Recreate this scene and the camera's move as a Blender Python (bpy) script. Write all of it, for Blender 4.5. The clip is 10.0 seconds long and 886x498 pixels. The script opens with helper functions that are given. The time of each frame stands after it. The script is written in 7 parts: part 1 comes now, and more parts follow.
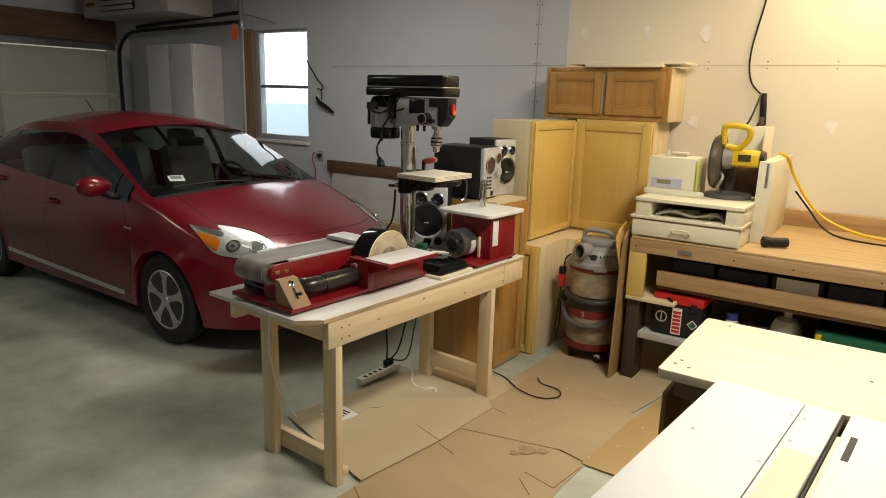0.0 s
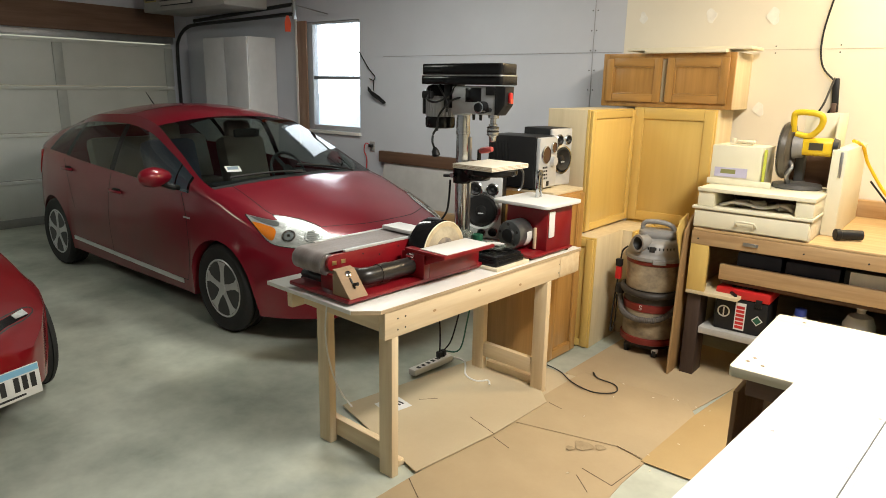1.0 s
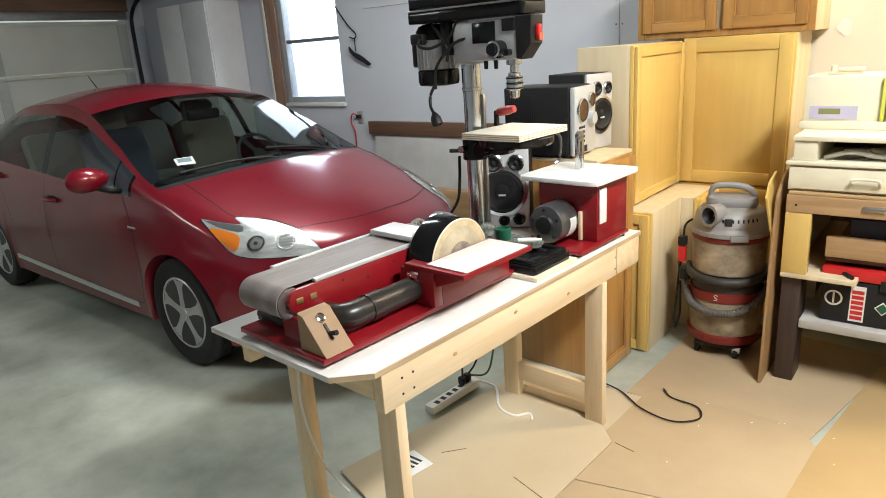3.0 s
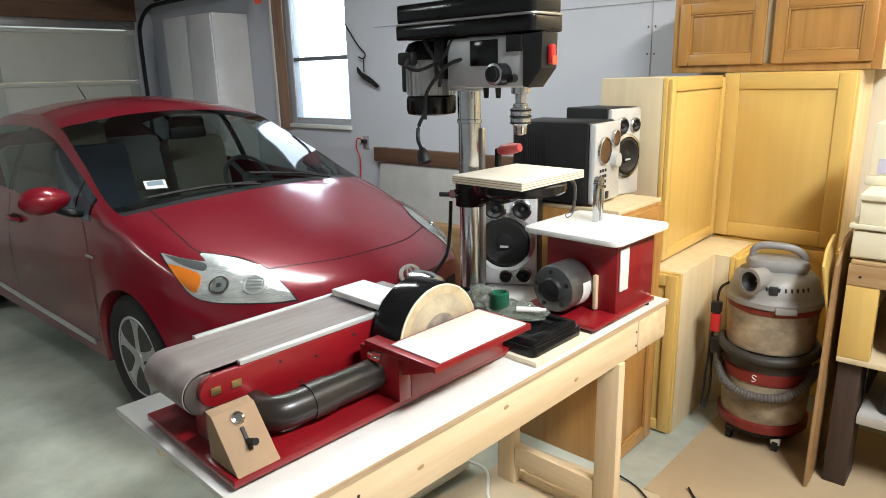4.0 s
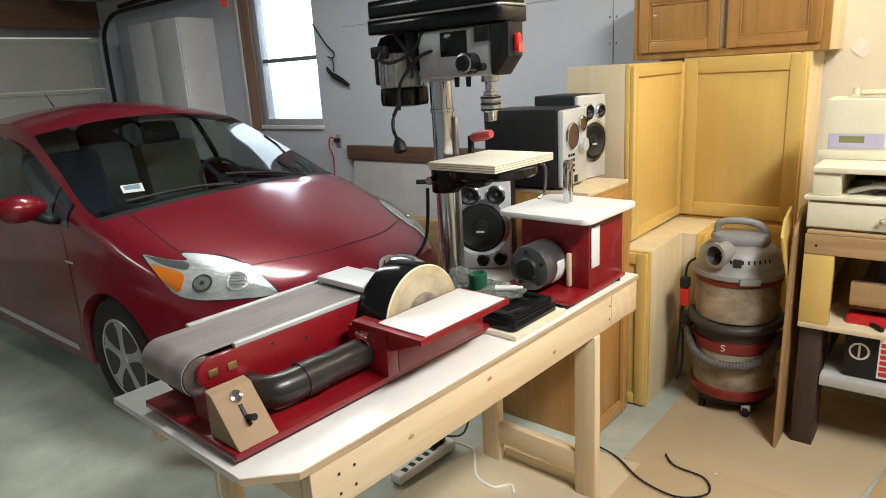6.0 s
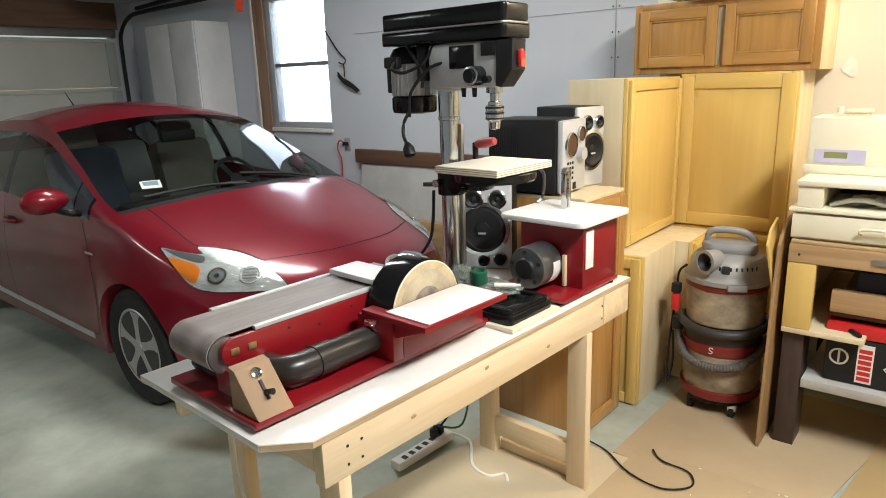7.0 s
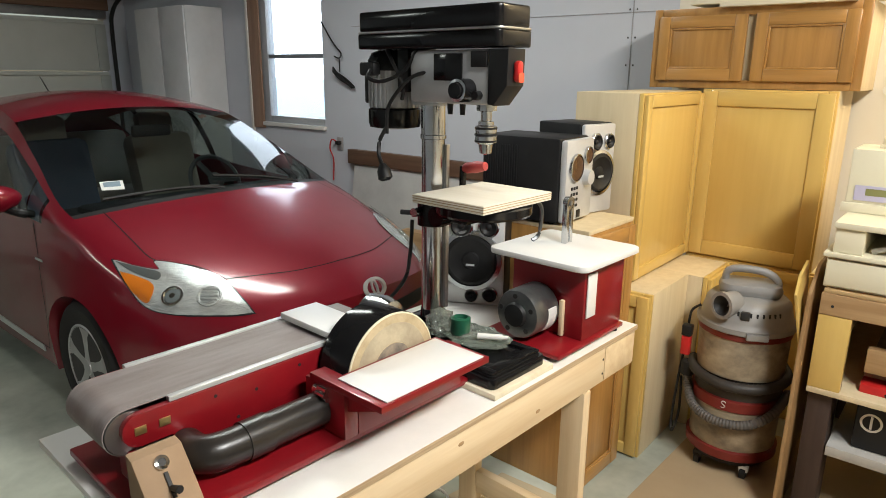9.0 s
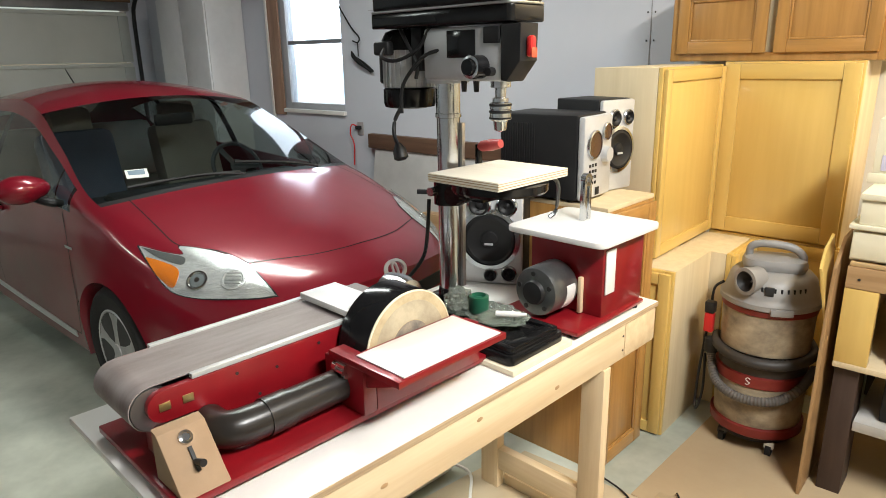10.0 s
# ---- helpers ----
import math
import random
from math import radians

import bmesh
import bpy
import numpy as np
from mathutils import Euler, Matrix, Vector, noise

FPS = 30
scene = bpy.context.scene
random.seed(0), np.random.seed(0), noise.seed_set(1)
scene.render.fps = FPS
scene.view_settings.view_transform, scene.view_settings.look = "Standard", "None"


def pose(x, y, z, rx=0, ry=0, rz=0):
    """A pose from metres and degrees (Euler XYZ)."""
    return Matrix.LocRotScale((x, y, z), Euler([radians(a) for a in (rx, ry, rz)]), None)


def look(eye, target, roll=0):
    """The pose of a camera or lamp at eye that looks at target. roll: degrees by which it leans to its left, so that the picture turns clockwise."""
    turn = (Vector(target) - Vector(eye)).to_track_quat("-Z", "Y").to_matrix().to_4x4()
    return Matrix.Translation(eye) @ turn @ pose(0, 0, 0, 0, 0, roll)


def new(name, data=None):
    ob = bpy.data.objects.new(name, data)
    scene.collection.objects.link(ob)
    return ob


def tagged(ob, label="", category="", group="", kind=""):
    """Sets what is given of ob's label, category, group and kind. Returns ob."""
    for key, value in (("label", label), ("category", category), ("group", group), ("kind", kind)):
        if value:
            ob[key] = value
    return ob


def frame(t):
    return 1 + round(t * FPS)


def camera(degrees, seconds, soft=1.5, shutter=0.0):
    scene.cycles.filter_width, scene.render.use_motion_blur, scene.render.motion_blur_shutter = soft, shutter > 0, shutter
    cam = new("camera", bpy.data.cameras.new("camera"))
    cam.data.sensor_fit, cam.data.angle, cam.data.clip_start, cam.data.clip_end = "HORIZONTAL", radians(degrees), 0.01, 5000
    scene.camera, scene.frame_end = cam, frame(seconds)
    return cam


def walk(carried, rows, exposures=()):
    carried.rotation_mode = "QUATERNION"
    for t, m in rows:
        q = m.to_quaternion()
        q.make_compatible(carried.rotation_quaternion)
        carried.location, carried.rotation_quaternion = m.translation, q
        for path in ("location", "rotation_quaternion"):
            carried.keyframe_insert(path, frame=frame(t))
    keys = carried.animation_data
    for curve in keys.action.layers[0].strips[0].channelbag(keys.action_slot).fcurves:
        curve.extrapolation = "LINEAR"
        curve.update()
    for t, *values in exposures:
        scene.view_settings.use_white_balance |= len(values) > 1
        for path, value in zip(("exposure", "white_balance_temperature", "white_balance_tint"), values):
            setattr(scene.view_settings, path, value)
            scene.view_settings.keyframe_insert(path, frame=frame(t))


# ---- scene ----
cam = camera(67.9, 10.0, soft=0.9)
PATH = [
    (0, (0.399, -0.023, 1.719), (-0.708, 1.58, 1.27), 1.7),
    (0.5, (0.372, -0.011, 1.714), (-0.797, 1.552, 1.281), 1.2),
    (1, (0.339, -0.018, 1.708), (-0.877, 1.496, 1.229), 1.1),
    (1.5, (0.241, -0.028, 1.709), (-1.027, 1.435, 1.209), -1.6),
    (2, (0.077, 0.16, 1.683), (-1.145, 1.645, 1.134), -3.1),
    (2.5, (-0.09, 0.421, 1.714), (-1.348, 1.866, 1.141), -2.7),
    (2.7, (-0.173, 0.544, 1.671), (-1.395, 2.017, 1.09), -4.1),
    (3.8, (-0.489, 1.111, 1.602), (-1.721, 2.574, 1.018), -2.2),
    (4, (-0.507, 1.173, 1.614), (-1.777, 2.631, 1.102), -1.4),
    (4.5, (-0.506, 1.219, 1.636), (-1.815, 2.672, 1.222), -3.2),
    (5, (-0.481, 1.187, 1.624), (-1.755, 2.692, 1.289), -4.4),
    (5.5, (-0.478, 1.185, 1.608), (-1.683, 2.711, 1.14), -4.5),
    (5.7, (-0.472, 1.158, 1.591), (-1.677, 2.672, 1.086), -4.2),
    (6.8, (-0.381, 0.966, 1.593), (-1.591, 2.468, 1.062), -2.1),
    (7, (-0.365, 0.968, 1.604), (-1.584, 2.472, 1.105), -1.9),
    (7.5, (-0.398, 1.027, 1.654), (-1.592, 2.566, 1.197), -2.9),
    (8, (-0.446, 1.151, 1.68), (-1.637, 2.699, 1.25), -3.3),
    (8.5, (-0.505, 1.279, 1.662), (-1.7, 2.811, 1.191), -1.5),
    (9, (-0.535, 1.303, 1.657), (-1.759, 2.797, 1.138), 0.5),
    (9.5, (-0.522, 1.311, 1.649), (-1.768, 2.782, 1.116), -0.6),
    (10, (-0.511, 1.309, 1.64), (-1.784, 2.745, 1.078), -1.1),
]
EXPOSURE = ((0, -0.86, 7500, 10), (0.5, -0.56, 7300, 10), (1.0, -0.22, 7050, 10), (1.5, -0.2, 6850, 10), (2.0, -0.15, 6650, 10), (2.5, 0.07, 6450, 10), (4.0, 0.11, 6350, 10),
            (4.5, 0.0, 6300, 10), (5.5, -0.28, 6500, 10), (7.0, 0.0, 6500, 10), (7.5, -0.12, 6550, 10), (8.0, -0.32, 6350, 10), (8.5, -0.35, 6550, 10), (9.0, -0.26, 6650, 10), (10.0, 0.1, 6600, 10))
walk(cam, [(t, look(eye, target, roll)) for t, eye, target, roll in PATH],
     exposures=EXPOSURE)

# ---- light ----
world = bpy.data.worlds.new("world")
scene.world = world
world.use_nodes = True
wn = world.node_tree
sky = wn.nodes.new("ShaderNodeTexSky")
sky.sky_type, sky.sun_disc = "NISHITA", False
sky.sun_elevation, sky.sun_rotation = radians(28), radians(200)
wn.links.new(sky.outputs[0], wn.nodes["Background"].inputs[0])
wn.nodes["Background"].inputs[1].default_value = 0.12


def lamp(name, m, power, colour, sx, sy):
    d = bpy.data.lights.new(name, "AREA")
    d.shape, d.size, d.size_y, d.energy, d.color = "RECTANGLE", sx, sy, power, colour
    ob = new(name, d)
    ob.matrix_world = m
    return ob


# warm lamp over the wall bench, unseen cool area lamps added elsewhere; daylight comes in by the window
lamp("bench_lamp", look((0.30, 4.62, 3.02), (0.1, 4.8, 1.0)), 66, (1.0, 0.81, 0.52), 1.2, 0.25)
lamp("unseen_bay_fill", look((0.45, 2.3, 3.08), (-0.5, 2.3, 0)), 146, (0.95, 0.96, 0.95), 1.2, 0.3)
# added fills that lift the hood and wall, then the garage door and roadster
lamp("unseen_bay_fill", look((-3.5, 3.3, 3.08), (-3.4, 3.1, 0)), 50, (0.92, 0.99, 0.96), 1.2, 0.3)
lamp("unseen_bay_fill", look((-6.3, -0.6, 3.08), (-6.3, -0.6, 0)), 46, (0.90, 1.0, 0.95), 1.2, 0.3)


# ---- materials ----
def mat(name, c, rough=0.5, metal=0.0, c2=None, scale=6.0, fine=90.0, bump=0.05, stretch=(1, 1, 1), mixing=0.6,
        coat=0.0, trans=0.0, emit=0.0, per=0.0, spec=0.5):
    """A surface with a broad and a fine variation of colour, gloss and height; stretch draws the pattern out into grain."""
    m = bpy.data.materials.new(name)
    m.use_nodes = True
    nt = m.node_tree
    N, L = nt.nodes, nt.links.new
    p = N["Principled BSDF"]
    c2 = c2 or tuple(v * 0.8 for v in c)
    tc = N.new("ShaderNodeTexCoord")
    mp = N.new("ShaderNodeMapping")
    mp.inputs["Scale"].default_value = stretch
    L(tc.outputs["Object"], mp.inputs["Vector"])
    vec = mp.outputs[0]
    if per:
        oi = N.new("ShaderNodeObjectInfo")
        ad = N.new("ShaderNodeVectorMath")
        ad.operation = "ADD"
        sc = N.new("ShaderNodeVectorMath")
        sc.operation = "SCALE"
        sc.inputs[0].default_value = (13.0, 7.0, 5.0)
        L(oi.outputs["Random"], sc.inputs["Scale"])
        L(mp.outputs[0], ad.inputs[0])
        L(sc.outputs[0], ad.inputs[1])
        vec = ad.outputs[0]
    n1, n2 = N.new("ShaderNodeTexNoise"), N.new("ShaderNodeTexNoise")
    for n, sc_, det in ((n1, scale, 5), (n2, fine, 3)):
        n.inputs["Scale"].default_value, n.inputs["Detail"].default_value, n.inputs["Roughness"].default_value = sc_, det, 0.6
        L(vec, n.inputs["Vector"])
    ramp = N.new("ShaderNodeMapRange")
    ramp.inputs[1].default_value, ramp.inputs[2].default_value = 0.35, 0.68
    L(n1.outputs[0], ramp.inputs[0])
    mx = N.new("ShaderNodeMix")
    mx.data_type = "RGBA"
    mx.inputs[6].default_value, mx.inputs[7].default_value = (*c, 1), (*c2, 1)
    m1 = N.new("ShaderNodeMath")
    m1.operation = "MULTIPLY_ADD"
    m1.inputs[1].default_value, m1.inputs[2].default_value = 0.35 * mixing, -0.17 * mixing
    L(n2.outputs[0], m1.inputs[0])
    m2 = N.new("ShaderNodeMath")
    m2.operation = "MULTIPLY_ADD"
    m2.use_clamp = True
    m2.inputs[1].default_value = mixing
    L(ramp.outputs[0], m2.inputs[0])
    L(m1.outputs[0], m2.inputs[2])
    L(m2.outputs[0], mx.inputs[0])
    L(mx.outputs[2], p.inputs["Base Color"])
    rr = N.new("ShaderNodeMapRange")
    rr.inputs[3].default_value, rr.inputs[4].default_value = max(rough * 0.85, 0.0), min(rough * 1.15, 1)
    L(n1.outputs[0], rr.inputs[0])
    L(rr.outputs[0], p.inputs["Roughness"])
    p.inputs["Metallic"].default_value = metal
    p.inputs["Coat Weight"].default_value = coat
    p.inputs["Coat Roughness"].default_value = 0.09
    p.inputs["Transmission Weight"].default_value = trans
    p.inputs["Specular IOR Level"].default_value = spec
    if emit:
        p.inputs["Emission Color"].default_value = (*c, 1)
        p.inputs["Emission Strength"].default_value = emit
    if bump:
        b = N.new("ShaderNodeBump")
        b.inputs["Strength"].default_value, b.inputs["Distance"].default_value = bump, 0.01
        L(n2.outputs[0], b.inputs["Height"])
        L(b.outputs[0], p.inputs["Normal"])
    return m


def glass(name, tint, clear=0.8, rough=0.02):
    """A thin pane: part clear, part mirror."""
    m = bpy.data.materials.new(name)
    m.use_nodes = True
    nt = m.node_tree
    nt.nodes.clear()
    N, L = nt.nodes, nt.links.new
    out, mix = N.new("ShaderNodeOutputMaterial"), N.new("ShaderNodeMixShader")
    tr, gl, lw = N.new("ShaderNodeBsdfTransparent"), N.new("ShaderNodeBsdfGlossy"), N.new("ShaderNodeLayerWeight")
    tr.inputs[0].default_value = (*[clear * v for v in tint], 1)
    gl.inputs["Roughness"].default_value = rough
    pw, ma = N.new("ShaderNodeMath"), N.new("ShaderNodeMath")
    pw.operation, ma.operation = "POWER", "MULTIPLY_ADD"
    pw.inputs[1].default_value, ma.inputs[1].default_value, ma.inputs[2].default_value = 5.0, 0.92, 0.06
    lw.inputs[0].default_value = 0.5
    L(lw.outputs["Facing"], pw.inputs[0])
    L(pw.outputs[0], ma.inputs[0])
    L(ma.outputs[0], mix.inputs[0])
    L(tr.outputs[0], mix.inputs[1])
    L(gl.outputs[0], mix.inputs[2])
    L(mix.outputs[0], out.inputs[0])
    return m


def wood(name, c, c2, axis="y", rough=0.5, coat=0.0, scale=1.0):
    st = {"x": (0.9, 14, 14), "y": (14, 0.9, 14), "z": (14, 14, 0.9)}[axis]
    return mat(name, c, rough, c2=c2, scale=1.6 * scale, fine=7.0 * scale, bump=0.06, stretch=st, mixing=0.9, coat=coat, per=1.0)


WALL_GREY = mat("grey_drywall", (0.59, 0.615, 0.67), 0.85, c2=(0.525, 0.545, 0.60), scale=1.2, fine=160, bump=0.03)
WALL_CREAM = mat("cream_drywall", (0.78, 0.73, 0.62), 0.9, c2=(0.70, 0.65, 0.54), scale=1.0, fine=160, bump=0.03)
MUD = mat("joint_compound", (0.84, 0.82, 0.76), 0.9, scale=20, bump=0.03)
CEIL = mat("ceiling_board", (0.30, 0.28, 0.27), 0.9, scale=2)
CONCRETE = mat("concrete", (0.54, 0.57, 0.49), 0.4, c2=(0.25, 0.275, 0.23), scale=1.7, fine=11, bump=0.03, mixing=0.9)
CARD = mat("cardboard", (0.47, 0.36, 0.22), 0.85, c2=(0.38, 0.28, 0.165), scale=1.6, fine=60, bump=0.03, per=1.0)
CARD_PALE = mat("pale_cardboard", (0.52, 0.43, 0.29), 0.85, c2=(0.43, 0.34, 0.22), scale=1.6, fine=60, bump=0.03, per=1.0)
SLIT = mat("cardboard_slit", (0.10, 0.065, 0.035), 0.9, bump=0.0)
STAIN = mat("oil_stain", (0.30, 0.225, 0.13), 0.85, c2=(0.43, 0.325, 0.20), scale=22, mixing=0.9, bump=0.02)
PINE_Y = wood("pine_lengthwise", (0.76, 0.62, 0.42), (0.65, 0.49, 0.30), "y")
PINE_X = wood("pine_crosswise", (0.74, 0.60, 0.40), (0.63, 0.47, 0.28), "x")
PINE_Z = wood("pine_upright", (0.74, 0.60, 0.40), (0.62, 0.46, 0.28), "z")
OLD_PINE_X = wood("aged_pine", (0.50, 0.33, 0.17), (0.34, 0.20, 0.09), "x")
OLD_PINE_Z = wood("aged_pine_upright", (0.50, 0.33, 0.17), (0.34, 0.20, 0.09), "z")
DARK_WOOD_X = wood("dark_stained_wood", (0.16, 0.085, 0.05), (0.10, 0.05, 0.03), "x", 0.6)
# dark wood taken nearly black: the shade under the wall bench is in the colour
SHADED_WOOD_Z = wood("shaded_dark_wood_upright", (0.055, 0.032, 0.024), (0.035, 0.02, 0.015), "z", 0.6)
LINTEL = wood("brown_fibreboard", (0.20, 0.115, 0.075), (0.14, 0.08, 0.05), "y", 0.8)
OAK_Z = wood("oak_upright", (0.47, 0.25, 0.075), (0.33, 0.165, 0.045), "z", 0.32, 0.25)
OAK_X = wood("oak_crosswise", (0.47, 0.25, 0.075), (0.33, 0.165, 0.045), "x", 0.32, 0.25)
MAPLE_Z = wood("maple_upright", (0.66, 0.455, 0.14), (0.62, 0.415, 0.12), "z", 0.3, 0.35)
MAPLE_X = wood("maple_crosswise", (0.66, 0.455, 0.14), (0.62, 0.415, 0.12), "x", 0.3, 0.35)
RAW_BOX = wood("raw_cabinet_side", (0.66, 0.55, 0.36), (0.58, 0.47, 0.29), "z", 0.6)
PLY = wood("plywood_face", (0.76, 0.70, 0.54), (0.66, 0.58, 0.42), "x", 0.6)
PLY_EDGE = mat("plywood_edge", (0.55, 0.42, 0.26), 0.8, c2=(0.32, 0.22, 0.13), scale=3, fine=8, stretch=(1, 1, 60), bump=0.05, mixing=0.9)
IVORY = mat("ivory_paint", (0.74, 0.69, 0.52), 0.5, c2=(0.68, 0.62, 0.45), scale=5)
WHITE = mat("white_paint", (0.75, 0.74, 0.71), 0.35, c2=(0.66, 0.65, 0.62), scale=7, bump=0.02)
WHITE_FLAT = mat("white_board", (0.75, 0.75, 0.74), 0.45, c2=(0.67, 0.67, 0.66), scale=4, bump=0.02)
CABINET_WHITE = mat("white_steel", (0.72, 0.73, 0.75), 0.4, scale=3, bump=0.0)
DOOR_WHITE = mat("garage_door_paint", (0.64, 0.66, 0.62), 0.5, c2=(0.55, 0.57, 0.53), scale=2, bump=0.03)
CAR_RED = mat("red_metallic_paint", (0.225, 0.005, 0.018), 0.4, 0.2, c2=(0.19, 0.004, 0.015), spec=0.2, scale=2, fine=900, bump=0.0, coat=1.0, mixing=0.5)
SPORT_RED = mat("glossy_red_paint", (0.21, 0.003, 0.007), 0.4, 0.0, spec=0.2, c2=(0.15, 0.003, 0.006), scale=2, fine=600, bump=0.0, coat=1.0, mixing=0.4)
TOOL_RED = mat("red_tool_paint", (0.235, 0.006, 0.011), 0.35, c2=(0.17, 0.005, 0.009), scale=6, bump=0.03, coat=0.35)
BRIGHT_RED = mat("bright_red_plastic", (0.55, 0.02, 0.02), 0.35, scale=10, bump=0.0)
BLACK = mat("black_enamel", (0.008, 0.008, 0.009), 0.13, c2=(0.011, 0.011, 0.011), scale=6, bump=0.01, spec=0.25)
BLACK_MATT = mat("black_plastic", (0.009, 0.009, 0.010), 0.5, c2=(0.016, 0.016, 0.016), scale=8, bump=0.02, spec=0.35)
RUBBER = mat("tyre_rubber", (0.010, 0.010, 0.010), 0.75, c2=(0.020, 0.019, 0.018), scale=9, fine=120, bump=0.15)
PIPE = mat("dusty_black_pipe", (0.014, 0.012, 0.011), 0.3, c2=(0.035, 0.03, 0.026), scale=7, bump=0.03)
STEEL = mat("bright_steel", (0.60, 0.62, 0.64), 0.2, 1.0, c2=(0.50, 0.52, 0.54), scale=10, bump=0.01)
DULL_STEEL = mat("dull_steel", (0.42, 0.42, 0.42), 0.42, 1.0, c2=(0.33, 0.33, 0.33), scale=12, bump=0.03)
MOTOR_GREY = mat("grey_motor_paint", (0.19, 0.20, 0.205), 0.3, 0.75, c2=(0.09, 0.095, 0.095), scale=14, bump=0.02)
ALLOY = mat("alloy_rim", (0.55, 0.56, 0.57), 0.38, 0.5, scale=12, bump=0.0)
CHROME = mat("chrome", (0.75, 0.75, 0.75), 0.08, 1.0, bump=0.0)
GREY_CAST = mat("grey_cast_paint", (0.50, 0.51, 0.53), 0.38, 0.3, scale=12, bump=0.02)
SILVER = mat("silver_plastic", (0.58, 0.59, 0.60), 0.35, 0.25, scale=10, bump=0.0)
BELT = mat("worn_sanding_belt", (0.195, 0.16, 0.152), 0.5, c2=(0.31, 0.27, 0.26), scale=5, fine=260, bump=0.12, stretch=(5, 0.7, 1), mixing=0.8)
DISC = mat("worn_sanding_disc", (0.56, 0.46, 0.29), 0.9, c2=(0.30, 0.215, 0.115), scale=16, fine=200, bump=0.1)
DISC_WORN = mat("browned_sanding_disc", (0.50, 0.43, 0.30), 0.9, c2=(0.20, 0.16, 0.11), scale=11, fine=200, bump=0.1)
KNOT = mat("pine_knot", (0.44, 0.29, 0.15), 0.6, c2=(0.36, 0.21, 0.10), scale=40)
TAN_BOX = mat("tan_fibreboard", (0.33, 0.22, 0.13), 0.75, c2=(0.27, 0.175, 0.10), scale=10, bump=0.03)
VAC_GREY = mat("grey_vacuum_plastic", (0.29, 0.285, 0.275), 0.45, c2=(0.23, 0.225, 0.215), scale=6, bump=0.02)
VAC_TANK = mat("dusty_clear_tank", (0.44, 0.36, 0.245), 0.35, c2=(0.11, 0.085, 0.06), scale=6.5, fine=40, stretch=(1, 1, 1.4), bump=0.02, mixing=0.9, coat=0.25)
VAC_BASE = mat("dusty_dark_motor", (0.032, 0.028, 0.025), 0.55, c2=(0.06, 0.052, 0.043), scale=8)
VAC_RED = mat("dusty_red_plastic", (0.20, 0.018, 0.014), 0.45, c2=(0.13, 0.018, 0.014), scale=8)
HOSE = mat("grey_hose", (0.11, 0.10, 0.09), 0.6, scale=12)
YELLOW = mat("yellow_plastic", (0.75, 0.50, 0.02), 0.4, c2=(0.66, 0.43, 0.02), scale=10, bump=0.0)
GREEN = mat("green_plastic", (0.014, 0.11, 0.06), 0.35, scale=10, bump=0.0)
BLUE = mat("blue_plastic", (0.03, 0.06, 0.30), 0.4, scale=10, bump=0.0)
NAVY = mat("navy_case", (0.012, 0.016, 0.04), 0.5, scale=8)
LAMP_CLEAR = mat("headlamp_reflector", (0.86, 0.89, 0.89), 0.14, 0.45, c2=(0.36, 0.39, 0.40), scale=10, fine=34, bump=0.5, mixing=0.6, stretch=(1, 1, 3), coat=0.6)
AMBER = mat("amber_lens", (0.80, 0.22, 0.02), 0.2, coat=1.0, scale=20, bump=0.0)
PAPER = mat("paper", (0.72, 0.72, 0.70), 0.7, scale=15, bump=0.0)
INK = mat("black_ink", (0.02, 0.02, 0.02), 0.6, bump=0.0)
LILAC = mat("lilac_sticker", (0.50, 0.47, 0.62), 0.5, bump=0.0)
SEAT = mat("beige_leather", (0.26, 0.23, 0.19), 0.55, scale=7)
BLUE_SEAT = mat("blue_seat_cover", (0.08, 0.10, 0.15), 0.8, scale=9)
DASH = mat("dark_dashboard", (0.035, 0.035, 0.04), 0.6, scale=9)
PLATE_BLUE = mat("plate_blue", (0.22, 0.50, 0.72), 0.4, bump=0.0)
ORANGE = mat("orange_tag", (0.80, 0.10, 0.04), 0.6, bump=0.0)
CLEAR_BAG = mat("clear_plastic_bag", (0.70, 0.78, 0.70), 0.12, trans=0.85, scale=20, fine=60, bump=0.5)
CAR_GLASS = glass("car_glass", (0.76, 0.86, 0.84), 0.55)
SIDE_GLASS = glass("side_glass", (0.86, 0.93, 0.88), 0.85)
PANE = glass("window_pane", (0.95, 0.98, 1.0), 0.95)
HAZE = mat("pale_ground_outside", (0.62, 0.76, 0.82), 1.0, emit=1.25, c2=(0.62, 0.76, 0.82), bump=0.0)
DAY = mat("bright_day", (0.86, 0.93, 1.0), 1.0, emit=6.0, c2=(0.86, 0.93, 1.0), bump=0.0)


# ---- building blocks ----
ORIGIN = {}


def bm_():
    return bmesh.new()


def box(bm, x0, x1, y0, y1, z0, z1, bev=0.003, m=None):
    r = bmesh.ops.create_cube(bm, size=1.0)
    vs = r["verts"]
    for v in vs:
        v.co = Vector((x0 + (v.co.x + 0.5) * (x1 - x0), y0 + (v.co.y + 0.5) * (y1 - y0), z0 + (v.co.z + 0.5) * (z1 - z0)))
    bev = min(bev, 0.45 * min(x1 - x0, y1 - y0, z1 - z0))
    if bev > 0:
        es = list({e for v in vs for e in v.link_edges})
        out = bmesh.ops.bevel(bm, geom=es, offset=bev, segments=2, affect="EDGES", profile=0.5)
        vs = list({v for f in out["faces"] for v in f.verts} | {v for v in vs if v.is_valid})
    if m is not None:
        bmesh.ops.transform(bm, matrix=m, verts=vs)
    return bm


